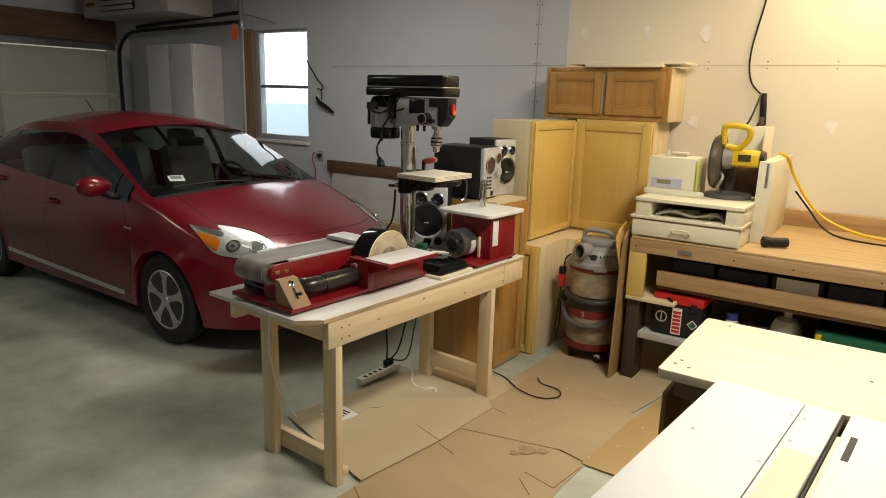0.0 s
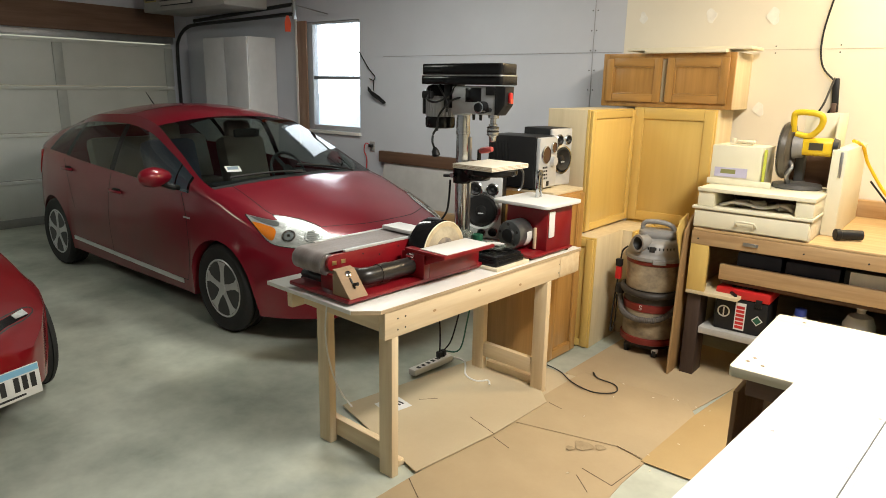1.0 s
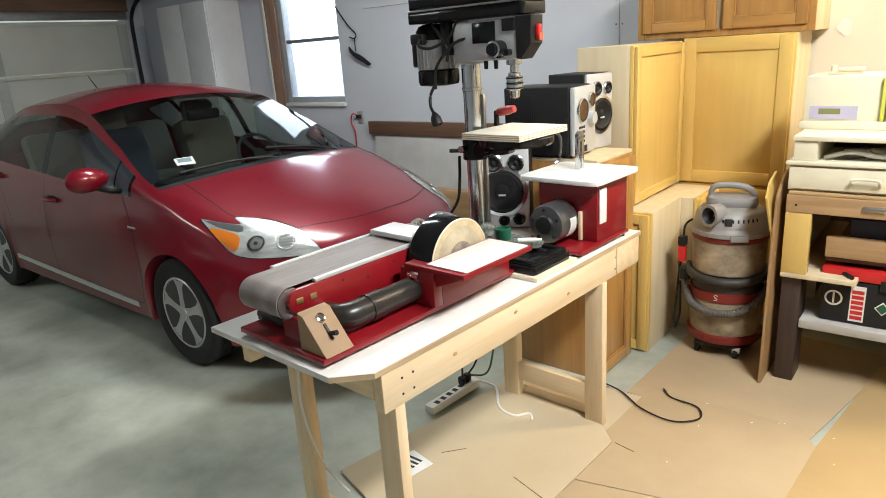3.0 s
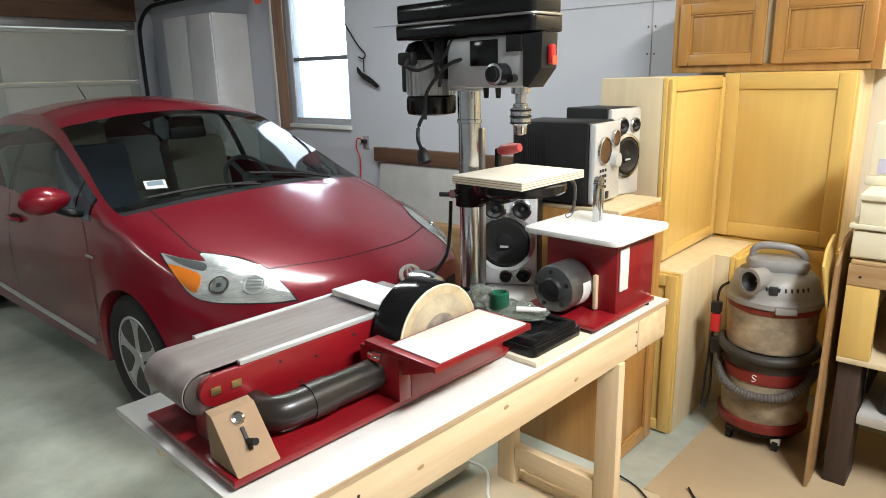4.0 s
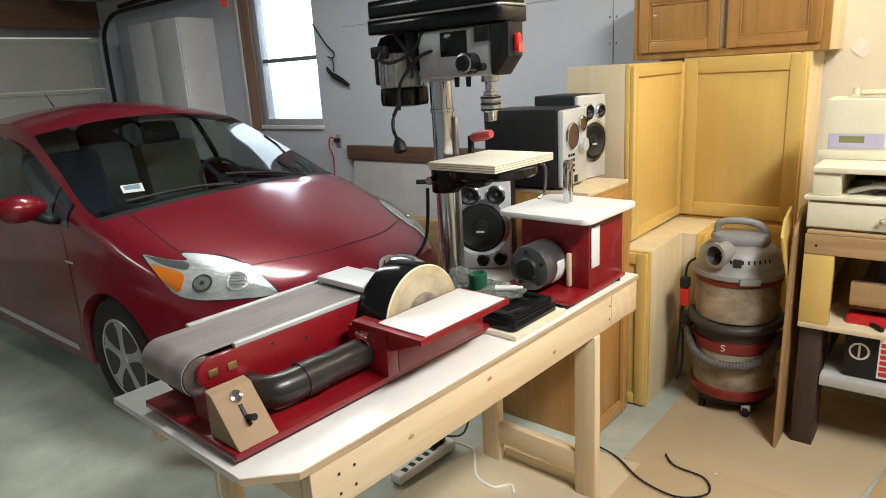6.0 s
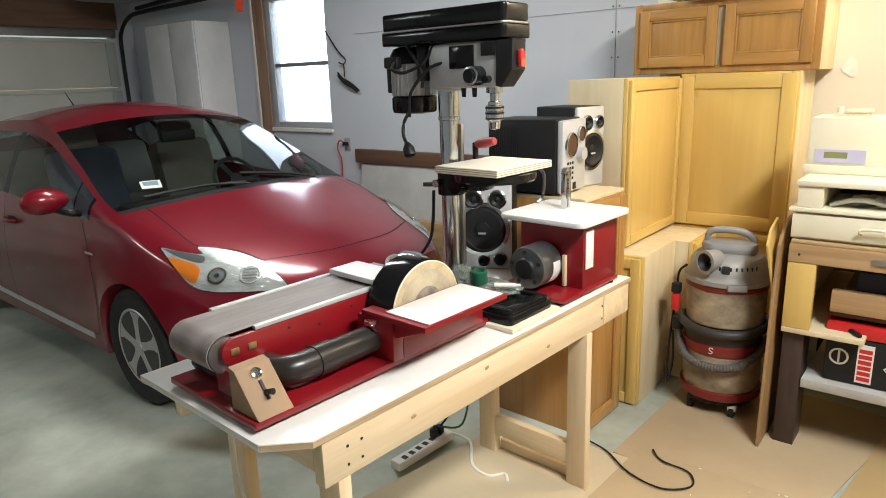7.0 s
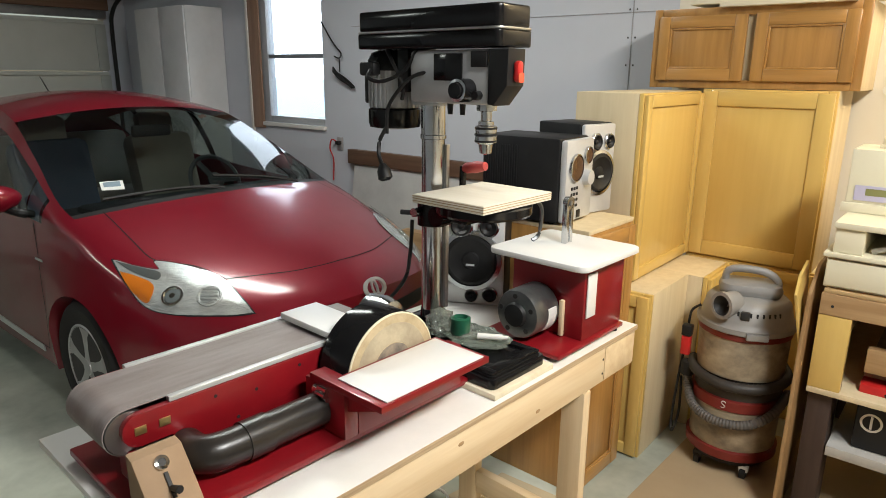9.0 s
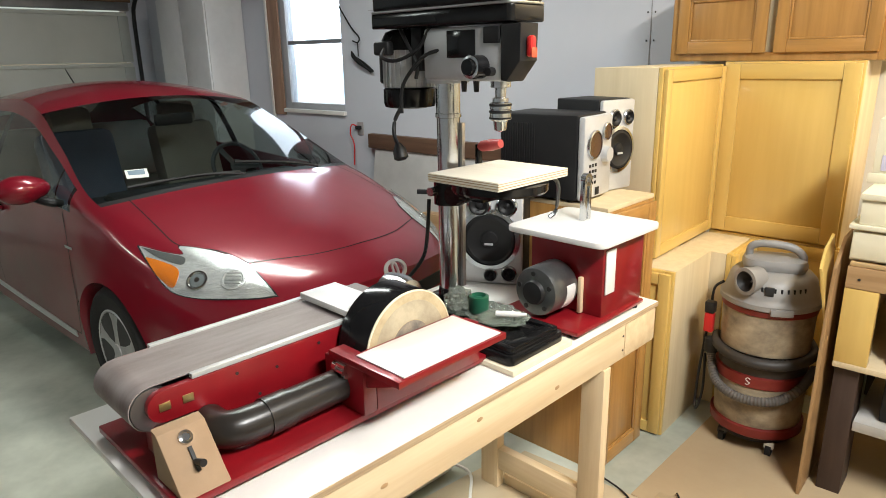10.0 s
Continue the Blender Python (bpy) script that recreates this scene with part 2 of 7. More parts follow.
def rod(bm, p0, p1, r0, r1=None, seg=20, bev=0.0, caps=True):
    p0, p1 = Vector(p0), Vector(p1)
    d = p1 - p0
    m = Matrix.Translation((p0 + p1) / 2) @ d.to_track_quat("Z", "Y").to_matrix().to_4x4()
    bmesh.ops.create_cone(bm, cap_ends=caps, segments=seg, radius1=r0, radius2=r0 if r1 is None else r1, depth=d.length, matrix=m)
    return bm


def lathe(bm, prof, m=None, seg=32, ring=False):
    """A turned shape: prof lists (radius, height) along the local z axis; ring: closed on itself, with a hole through it."""
    m = m or Matrix()
    rings = []
    for r, z in prof:
        r = max(r, 0.0004)
        rings.append([bm.verts.new(m @ Vector((r * math.cos(2 * math.pi * k / seg), r * math.sin(2 * math.pi * k / seg), z))) for k in range(seg)])
    for a, b in zip(rings, rings[1:] + (rings[:1] if ring else [])):
        for k in range(seg):
            bm.faces.new((a[k], a[(k + 1) % seg], b[(k + 1) % seg], b[k]))
    if not ring:
        bm.faces.new(rings[0][::-1])
        bm.faces.new(rings[-1])
    return bm


def smooth_path(pts, n=6):
    pts = [Vector(p) for p in pts]
    out = []
    for i in range(len(pts) - 1):
        a, b, c, d = pts[max(i - 1, 0)], pts[i], pts[i + 1], pts[min(i + 2, len(pts) - 1)]
        for k in range(n):
            t = k / n
            out.append(0.5 * ((2 * b) + (c - a) * t + (2 * a - 5 * b + 4 * c - d) * t * t + (3 * b - a - 3 * c + d) * t ** 3))
    return out + [pts[-1]]


def tube(bm, pts, r, seg=10, n=6, rib=0.0):
    """A round tube along a smooth line through pts; rib: depth of its corrugation."""
    ps = smooth_path(pts, n) if n > 1 else [Vector(p) for p in pts]
    rings, up = [], Vector((0.13, 0.21, 1)).normalized()
    for i, p in enumerate(ps):
        d = (ps[min(i + 1, len(ps) - 1)] - ps[max(i - 1, 0)]).normalized()
        a = d.cross(up)
        a = a.normalized() if a.length > 1e-4 else d.orthogonal().normalized()
        b = d.cross(a)
        rr = r + (rib if i % 2 else 0)
        rings.append([bm.verts.new(p + rr * (math.cos(2 * math.pi * k / seg) * a + math.sin(2 * math.pi * k / seg) * b)) for k in range(seg)])
    for a, b in zip(rings, rings[1:]):
        for k in range(seg):
            bm.faces.new((a[k], a[(k + 1) % seg], b[(k + 1) % seg], b[k]))
    bm.faces.new(rings[0][::-1])
    bm.faces.new(rings[-1])
    return bm


def slab(bm, poly, z0, z1, bev=0.002, m=None):
    """An upright prism over a polygon in the plane."""
    lo = [bm.verts.new((x, y, z0)) for x, y in poly]
    hi = [bm.verts.new((x, y, z1)) for x, y in poly]
    n = len(poly)
    fs = [bm.faces.new(lo[::-1]), bm.faces.new(hi)] + [bm.faces.new((lo[i], lo[(i + 1) % n], hi[(i + 1) % n], hi[i])) for i in range(n)]
    bmesh.ops.recalc_face_normals(bm, faces=fs)
    vs = lo + hi
    if bev:
        out = bmesh.ops.bevel(bm, geom=fs[0].edges[:] + fs[1].edges[:], offset=bev, segments=2, affect="EDGES", profile=0.5)
        vs = list({v for f in out["faces"] for v in f.verts} | {v for v in vs if v.is_valid})
    if m is not None:
        bmesh.ops.transform(bm, matrix=m, verts=vs)
    return bm


def rounded(x0, x1, y0, y1, r, n=5):
    out = []
    for cx, cy, a in ((x1 - r, y1 - r, 0), (x0 + r, y1 - r, 90), (x0 + r, y0 + r, 180), (x1 - r, y0 + r, 270)):
        out += [(cx + r * math.cos(radians(a + 90 * k / n)), cy + r * math.sin(radians(a + 90 * k / n))) for k in range(n + 1)]
    return out


def finish(name, bm, material, sharp=35):
    bmesh.ops.recalc_face_normals(bm, faces=bm.faces[:]) if len(bm.faces) < 20000 else None
    lim = radians(sharp)
    for f in bm.faces:
        f.smooth = True
    for e in bm.edges:
        e.smooth = not (len(e.link_faces) == 2 and e.calc_face_angle(0) > lim)
    me = bpy.data.meshes.new(name)
    bm.to_mesh(me)
    bm.free()
    me.materials.append(material)
    return me


def thing(name, base, frame_m=None, label="", category="", group="", kind=""):
    """An empty at the thing's base; its parts are built in the frame's coordinates."""
    ob = new(name)
    ob.empty_display_size = 0.1
    ob.matrix_world = (frame_m or Matrix()) @ Matrix.Translation(base)
    ORIGIN[ob.name] = Vector(base)
    return tagged(ob, label, category, group, kind)


def part(name, bm, material, parent, label="", sharp=35):
    o = ORIGIN[parent.name]
    bmesh.ops.translate(bm, vec=-o, verts=bm.verts[:])
    ob = new(name, finish(name, bm, material, sharp))
    ob.parent = parent
    ORIGIN[ob.name] = o
    if label:
        ob["label"] = label
    return ob


def solid(name, bm, material, label="", category="", group="", kind="", frame_m=None, base=None):
    """A thing of one mesh."""
    if base is not None:
        bmesh.ops.translate(bm, vec=-Vector(base), verts=bm.verts[:])
    ob = new(name, finish(name, bm, material))
    ob.matrix_world = (frame_m or Matrix()) @ Matrix.Translation(base or (0, 0, 0))
    ORIGIN[ob.name] = Vector(base or (0, 0, 0))
    return tagged(ob, label, category, group, kind)


def bx(*a, **k):
    return box(bm_(), *a, **k)


# ---- structure ----
WX0, WX1, WY0, WY1, TOP = -8.32, 2.6, -3.0, 5.09, 3.15
solid("floor", bx(WX0 - 0.2, WX1 + 0.2, WY0 - 0.2, WY1 + 0.2, -0.15, 0, 0), CONCRETE, "grey stained concrete garage floor", "floor", kind="structure")
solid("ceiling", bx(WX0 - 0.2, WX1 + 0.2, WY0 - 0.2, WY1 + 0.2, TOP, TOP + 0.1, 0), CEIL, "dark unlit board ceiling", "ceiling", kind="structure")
# north wall: grey up to SPLIT, cream beyond it
wb = bm_()
wx0, wx1, wz0, wz1, SPLIT = -5.93, -4.955, 1.2, 2.385, -1.97
box(wb, WX0 - 0.2, wx0, WY1, WY1 + 0.15, 0, TOP, 0)
box(wb, wx1, SPLIT, WY1, WY1 + 0.15, 0, TOP, 0)
box(wb, wx0, wx1, WY1, WY1 + 0.15, 0, wz0, 0)
box(wb, wx0, wx1, WY1, WY1 + 0.15, wz1, TOP, 0)
solid("wall_north", wb, WALL_GREY, "grey-white drywall with visible seams", "wall", kind="structure")
solid("wall_north_cream", bx(SPLIT, WX1 + 0.2, WY1 - 0.002, WY1 + 0.15, 0, TOP, 0), WALL_CREAM, "cream drywall with patched screw holes", "wall", kind="structure")
solid("wall_east", bx(WX1, WX1 + 0.15, WY0, WY1, 0, TOP, 0), WALL_CREAM, "plain cream drywall", "wall", kind="structure")
solid("wall_south", bx(WX0, WX1, WY0 - 0.15, WY0, 0, TOP, 0), WALL_GREY, "plain grey-white drywall", "wall", kind="structure")
GY0, GY1, GZ = -0.04, 4.84, 2.20
wb = bm_()
box(wb, WX0 - 0.15, WX0, WY0, GY0, 0, TOP, 0)
box(wb, WX0 - 0.15, WX0, GY1, WY1, 0, TOP, 0)
box(wb, WX0 - 0.15, WX0, GY0, GY1, GZ, TOP, 0)
solid("wall_west", wb, WALL_GREY, "dim grey drywall round the garage door", "wall", kind="structure")

# drywall seams, nail marks and patches
def seam(bm, x0, x1, z0, z1):
    return box(bm, x0, x1, WY1 - 0.004, WY1 - 0.0025, z0, z1, 0)


b = bm_()
seam(b, -4.6, SPLIT - 0.01, 1.997, 2.001)
seam(b, -2.238, -2.234, 1.2, TOP)
solid("drywall_seam", b, mat("seam_shadow", (0.36, 0.36, 0.38), 0.9), "thin open seam between grey drywall sheets", "seam", kind="structure")
b = bm_()
seam(b, -1.0, 0.9, 1.996, 1.999)
solid("drywall_seam", b, mat("seam_cream", (0.60, 0.55, 0.44), 0.9), "thin taped seam on cream drywall", "seam", kind="structure")
b = bm_()
for k in range(9):
    z = 1.55 + 0.155 * k
    for dx in (-0.022, 0.022):
        seam(b, -2.236 + dx - 0.004, -2.236 + dx + 0.004, z - 0.005, z + 0.005)
for x in (-0.86, -0.47, -0.05, 0.35):
    for z in (1.975, 2.02):
        seam(b, x - 0.004, x + 0.004, z - 0.004, z + 0.004)
solid("nail_marks", b, INK, "dark nail heads in the drywall", "nail", kind="stuff")
for x, z, r in ((-1.83, 2.25, 0.03), (-1.32, 2.24, 0.035), (-0.9, 2.22, 0.04), (-0.92, 1.595, 0.035), (-0.03, 1.6, 0.035), (0.30, 1.62, 0.03)):
    b = bm_()
    pts = [(x + r * (1 + 0.25 * math.sin(3 * a + x * 9)) * math.cos(a), z + 1.3 * r * (1 + 0.2 * math.cos(2 * a + z)) * math.sin(a)) for a in [k * math.pi / 8 for k in range(16)]]
    vs = [b.verts.new((px, WY1 - 0.006, pz)) for px, pz in pts]
    f = b.faces.new(vs)
    ex = bmesh.ops.extrude_face_region(b, geom=[f])
    bmesh.ops.translate(b, vec=(0, 0.004, 0), verts=[v for v in ex["geom"] if isinstance(v, bmesh.types.BMVert)])
    solid("wall_patch", b, MUD, "dab of white joint compound on drywall", "patch", kind="structure")

# window
w = thing("window_1", (-5.34, WY1, 1.2), None, "bright double-hung window with raw wood jamb", "window", kind="structure")
part("jamb", bx(-5.955, -5.80, WY1 - 0.02, WY1 - 0.001, 1.14, 2.40), wood("raw_jamb", (0.36, 0.22, 0.15), (0.25, 0.15, 0.10), "z"), w, "raw brown wood jamb")
part("drip_edge", bx(-5.985, -5.957, WY1 - 0.03, WY1 - 0.001, 1.0, 2.42), WHITE, w, "white edge strip")
b = bm_()
for a in ((-5.93, -5.74, 1.20, 2.385), (-4.975, -4.955, 1.20, 2.385), (-5.74, -4.975, 1.20, 1.255), (-5.74, -4.975, 2.36, 2.385)):
    box(b, a[0], a[1], WY1 + 0.02, WY1 + 0.10, a[2], a[3])
part("window_frame", b, mat("grey_vinyl", (0.42, 0.43, 0.45), 0.5), w)
part("meeting_rail", bx(-5.74, -4.975, WY1 + 0.03, WY1 + 0.08, 1.765, 1.80), mat("dark_vinyl", (0.20, 0.21, 0.23), 0.5), w)
part("window_sill", bx(-5.80, -4.94, WY1 - 0.03, WY1 + 0.1, 1.165, 1.198), WHITE, w)
for z0, z1 in ((1.255, 1.765), (1.80, 2.36)):
    p = part("pane", bx(-5.74, -4.975, WY1 + 0.052, WY1 + 0.056, z0, z1, 0), PANE, w)
    p.visible_shadow = False
solid("backdrop_ground", bx(-9.6, -3.4, WY1 + 1.16, WY1 + 1.19, 0.0, 1.58, 0), HAZE, "pale snowy yard outside", "yard", kind="structure")
solid("backdrop", bx(-9.6, -3.4, WY1 + 1.2, WY1 + 1.22, 0.0, 4.2, 0), DAY, "bright overcast daylight outside", "daylight", kind="structure")

# garage door
STILE = mat("stile_grey", (0.46, 0.48, 0.45), 0.5)
LOUVRE = mat("louvre_grey", (0.40, 0.39, 0.37), 0.5)
g = thing("door_1", (WX0, 2.4, 0), None, "white sectional garage door, closed, dusty", "garage door", kind="structure")
for k in range(4):
    z0, z1 = 0.545 * k + 0.004, 0.545 * (k + 1) - 0.004
    part("panel", bx(WX0 - 0.05, WX0 - 0.012, GY0, GY1, z0, z1, 0.006), DOOR_WHITE, g)
for k in range(4):
    b = bm_()
    z0, z1 = 0.545 * k, 0.545 * (k + 1)
    box(b, WX0 - 0.012, WX0 + 0.012, GY0, GY1, z1 - 0.045, z1 - 0.006, 0.004)
    part("rail", b, DOOR_WHITE, g)
    for y in (0.0, 1.14, 2.28, 3.41, 4.80):
        part("stile", bx(WX0 - 0.012, WX0 + 0.008, y - 0.055, y + 0.055, z0 + 0.01, z1 - 0.046, 0.003), STILE, g)
part("bottom_seal", bx(WX0 - 0.045, WX0 + 0.015, GY0, GY1, 0.001, 0.10), mat("seal_grey", (0.30, 0.31, 0.29), 0.7), g, "grey rubber bottom seal")
solid("header_trim", bx(WX0, WX0 + 0.03, GY0 - 0.1, GY1 + 0.06, 2.28, 2.60), LINTEL, "brown header board over the garage door", "trim", kind="structure")
solid("header_angle", bx(WX0 + 0.001, WX0 + 0.05, GY0 - 0.05, GY1 + 0.02, 2.19, 2.275), DULL_STEEL, "dull steel angle above the door", "trim", kind="structure")
t = thing("door_track", (-8.1, 4.9, 2.0), None, "black steel garage door track with end hanger", "track")
b = bm_()
tube(b, [(-8.26, 4.9, 0.05), (-8.26, 4.9, 1.2), (-8.26, 4.9, 2.05), (-8.2, 4.9, 2.26), (-8.0, 4.9, 2.39), (-7.7, 4.9, 2.425), (-6.8, 4.9, 2.44), (-5.78, 4.9, 2.46)], 0.022, 8)
part("lower_rail", b, BLACK_MATT, t)
b = bm_()
rod(b, (-7.8, 4.9, 2.47), (-5.78, 4.9, 2.56), 0.022, seg=10)
part("upper_rail", b, BLACK_MATT, t)
part("hanger", bx(-5.8, -5.76, 4.88, 4.92, 2.40, TOP), DULL_STEEL, t, "dull steel hanger strap")
part("strut", tube(bm_(), [(-5.78, 4.92, 2.55), (-5.4, 5.05, 2.45)], 0.006, 6, 2), DULL_STEEL, t)
part("strut", tube(bm_(), [(-5.78, 4.9, 2.55), (-6.2, 4.9, 3.1)], 0.006, 6, 2), DULL_STEEL, t)
b = bm_()
slab(b, [(-0.03, 0), (0.03, 0), (0.04, 0.09), (0.012, 0.17), (-0.012, 0.17), (-0.035, 0.1)], -0.003, 0.003, 0, pose(-5.85, 4.86, 2.27, 90, 0, 30))
solid("hanging_tag", b, ORANGE, "orange-red cloth tag hanging from the door track", "tag")
# unit heater
h = thing("unit_heater", (-7.25, 4.6, 2.52), None, "dusty grey ceiling-hung unit heater with louvres", "heater")
part("housing", bx(-7.92, -6.2, 4.3, 4.86, 2.52, 2.95, 0.015), mat("heater_grey", (0.34, 0.33, 0.31), 0.6), h)
part("recess", bx(-7.50, -6.81, 4.285, 4.299, 2.57, 2.86, 0.002), BLACK_MATT, h)
for k in range(5):
    part("louvre", bx(-7.48, -6.83, -0.012, 0.012, -0.02, 0.02, 0.003, Matrix.Translation((0, 4.275, 2.60 + 0.057 * k)) @ pose(0, 0, 0, 35)), LOUVRE, h)
part("label_plate", bx(-7.87, -7.60, 4.293, 4.2995, 2.63, 2.70, 0.001), mat("yellowed_label", (0.36, 0.30, 0.12), 0.7), h)
part("label_bar", bx(-7.84, -7.63, 4.291, 4.2925, 2.645, 2.68, 0), INK, h)
part("bracket", bx(-7.85, -7.81, 4.5, 4.6, 2.95, TOP), DULL_STEEL, h)
part("bracket", bx(-6.32, -6.28, 4.5, 4.6, 2.95, TOP), DULL_STEEL, h)

# tall white cabinet
c = thing("storage_cabinet", (-6.83, 4.9, 0), None, "tall plain white storage cabinet against the wall", "cabinet")
part("body", bx(-7.28, -6.38, 4.70, 5.085, 0.05, 2.23, 0.004), CABINET_WHITE, c)
for x0, x1 in ((-7.275, -6.835), (-6.825, -6.385)):
    d = part("door", bx(x0, x1, 4.68, 4.698, 0.08, 2.225, 0.004), CABINET_WHITE, c)
    part("handle", bx(x1 - 0.04 if x0 < -7 else x0 + 0.025, x1 - 0.025 if x0 < -7 else x0 + 0.04, 4.665, 4.679, 1.0, 1.12), DULL_STEEL, d)
part("plinth", bx(-7.26, -6.40, 4.72, 5.08, 0.0, 0.049), CABINET_WHITE, c)

# panel and boards stored along the wall behind the car
p = solid("drywall_sheet", bx(-4.56, -2.45, -0.009, 0.009, 0, 0.93, 0.002, pose(0, 4.93, 0.0, -8)), mat("pale_panel", (0.55, 0.54, 0.52), 0.7), "pale sheet panel leaning on the wall", "panel")
solid("leaning_plank", bx(-4.62, -2.3, 5.03, 5.085, 0.92, 1.035), DARK_WOOD_X, "dark brown plank fixed along the wall", "plank")
for k in range(3):
    solid("stacked_board", bx(-3.9 + 0.1 * k, -2.35, 4.72 - 0.02 * k, 4.80 - 0.02 * k, 0.0, 0.42 + 0.07 * k), DARK_WOOD_X if k % 2 else OLD_PINE_X, "old board standing on edge by the wall", "board", "boards by the wall")
# outlet with red lead, and coiled lead on a hook
o = thing("wall_outlet", (-4.76, WY1, 1.07), None, "white wall outlet with a red lead plugged in", "outlet")
part("plate", bx(-4.80, -4.73, WY1 - 0.01, WY1 - 0.001, 1.01, 1.12), mat("outlet_grey", (0.35, 0.33, 0.33), 0.5), o)
part("lead", tube(bm_(), [(-4.77, WY1 - 0.02, 1.07), (-4.82, WY1 - 0.05, 1.10), (-4.86, WY1 - 0.04, 1.02), (-4.83, WY1 - 0.03, 0.93), (-4.84, WY1 - 0.03, 0.75)], 0.006, 6), BRIGHT_RED, o, "red lead")
part("plug", bx(-4.785, -4.745, WY1 - 0.05, WY1 - 0.011, 1.06, 1.09), BLACK_MATT, o)
o = thing("hanging_lead", (-4.68, WY1, 1.5), None, "black coiled lead hanging on a wall hook", "cable")
part("wire", tube(bm_(), [(-4.95, WY1 - 0.01, 2.05), (-4.80, WY1 - 0.02, 1.88), (-4.70, WY1 - 0.03, 1.80), (-4.72, WY1 - 0.03, 1.76), (-4.78, WY1 - 0.03, 1.775)], 0.006, 6), BLACK_MATT, o)
part("drop", tube(bm_(), [(-4.72, WY1 - 0.03, 1.76), (-4.72, WY1 - 0.03, 1.65)], 0.005, 6, 2), BLACK_MATT, o)
b = bm_()
for k in range(4):
    tube(b, [(-4.80 + 0.01 * k, WY1 - 0.03 - 0.01 * k, 1.69 - 0.01 * k), (-4.70, WY1 - 0.05, 1.62 - 0.008 * k), (-4.58 + 0.01 * k, WY1 - 0.03, 1.53), (-4.66, WY1 - 0.02, 1.57 + 0.01 * k), (-4.79, WY1 - 0.03, 1.66)], 0.007, 6)
part("coil", b, BLACK_MATT, o)

# ---- floor coverings: flattened cartons ----
def sheet(poly, k, m=CARD, label="flattened brown cardboard sheet on the floor", h=0.004):
    solid("cardboard_sheet", slab(bm_(), poly, 0.001 + 0.0045 * k, 0.001 + 0.0045 * k + h, 0.001), m, label, "cardboard", "cardboard on the floor")


sheet([(-2.12, 2.20), (-1.40, 1.98), (-1.325, 2.49), (-1.30, 2.97), (-1.52, 3.20), (-1.95, 3.20)], 2.2, CARD_PALE, h=0.007)
sheet([(-1.42, 1.55), (-0.62, 1.40), (-0.655, 2.52), (-0.64, 2.79), (-1.36, 2.86)], 0.0)
sheet([(-1.38, 2.66), (-0.80, 2.80), (-0.645, 2.76), (-0.60, 3.35), (-0.70, 3.50), (-1.34, 3.48)], 1.0)
sheet([(-1.42, 3.40), (-0.66, 3.36), (-0.45, 4.4), (-1.38, 4.5)], 0.5)
sheet([(-0.66, 2.745), (0.9, 2.75), (1.0, 4.2), (-0.5, 4.25), (-0.62, 3.36)], 1.5, mat("yellowed_cardboard", (0.50, 0.35, 0.165), 0.8, c2=(0.42, 0.285, 0.125), scale=1.6, fine=60, bump=0.03, per=1.0))
sheet([(-1.95, 2.9), (-1.35, 2.86), (-1.30, 3.40), (-1.9, 3.38)], 0.3, CARD_PALE)
b = bm_()
for x0, y0, x1, y1, z in ((-1.513, 2.547, -1.318, 2.486, 0.0183), (-1.318, 2.478, -1.20, 2.44, 0.006), (-1.29, 2.98, -1.20, 2.96, 0.0107), (-0.805, 2.80, -0.65, 2.765, 0.0107), (-0.845, 2.515, -0.68, 2.475, 0.006),
                          (-0.68, 2.475, -0.65, 2.72, 0.006), (-0.655, 2.77, -0.605, 3.34, 0.0107), (-1.40, 1.935, -1.27, 1.85, 0.006), (-1.85, 2.52, -1.78, 2.60, 0.0183), (-0.84, 2.45, -0.74, 2.36, 0.006)):
    L_, A2 = math.hypot(x1 - x0, y1 - y0), math.degrees(math.atan2(y1 - y0, x1 - x0))
    box(b, 0, L_, -0.0018, 0.0018, 0, 0.0006, 0, pose(x0, y0, z, 0, 0, A2))
solid("cardboard_seam", b, SLIT, "dark slits between cardboard sheets", "seam", kind="stuff")
b = bm_()
for cx, cy, r in ((-0.93, 2.69, 0.045), (-0.86, 2.73, 0.025), (-0.97, 2.63, 0.02)):
    slab(b, [(cx + r * (1 + 0.3 * math.sin(3 * a)) * math.cos(a), cy + r * math.sin(a)) for a in [k * math.pi / 7 for k in range(14)]], 0.0102, 0.0108, 0)
solid("floor_stain", b, STAIN, "dark oil stain on the cardboard", "stain", kind="structure")
b = bm_()
for k in range(14):
    x, y = -1.3 + random.random() * 0.9, 2.3 + random.random() * 1.3
    box(b, -0.006, 0.006, -0.002, 0.002, 0, 0.002, 0, pose(x, y, 0.0105, 0, 0, random.random() * 180))
solid("wood_chips", b, PLY, "pale wood chips scattered on the cardboard", "wood chips", kind="stuff")
b = bm_()
slab(b, [(-2.0, 2.32), (-1.86, 2.28), (-1.83, 2.44), (-1.96, 2.47)], 0.0185, 0.0191, 0)
s = thing("shipping_label", (-1.92, 2.38, 0.0185), None, "white printed label on the cardboard", "label")
part("paper", b, PAPER, s)
for k in range(5):
    part("print_bar", bx(-1.97, -1.88, -0.006, 0.006, 0, 0.0006, 0, pose(0.0, 2.33 + 0.024 * k, 0.0193)), INK, s)

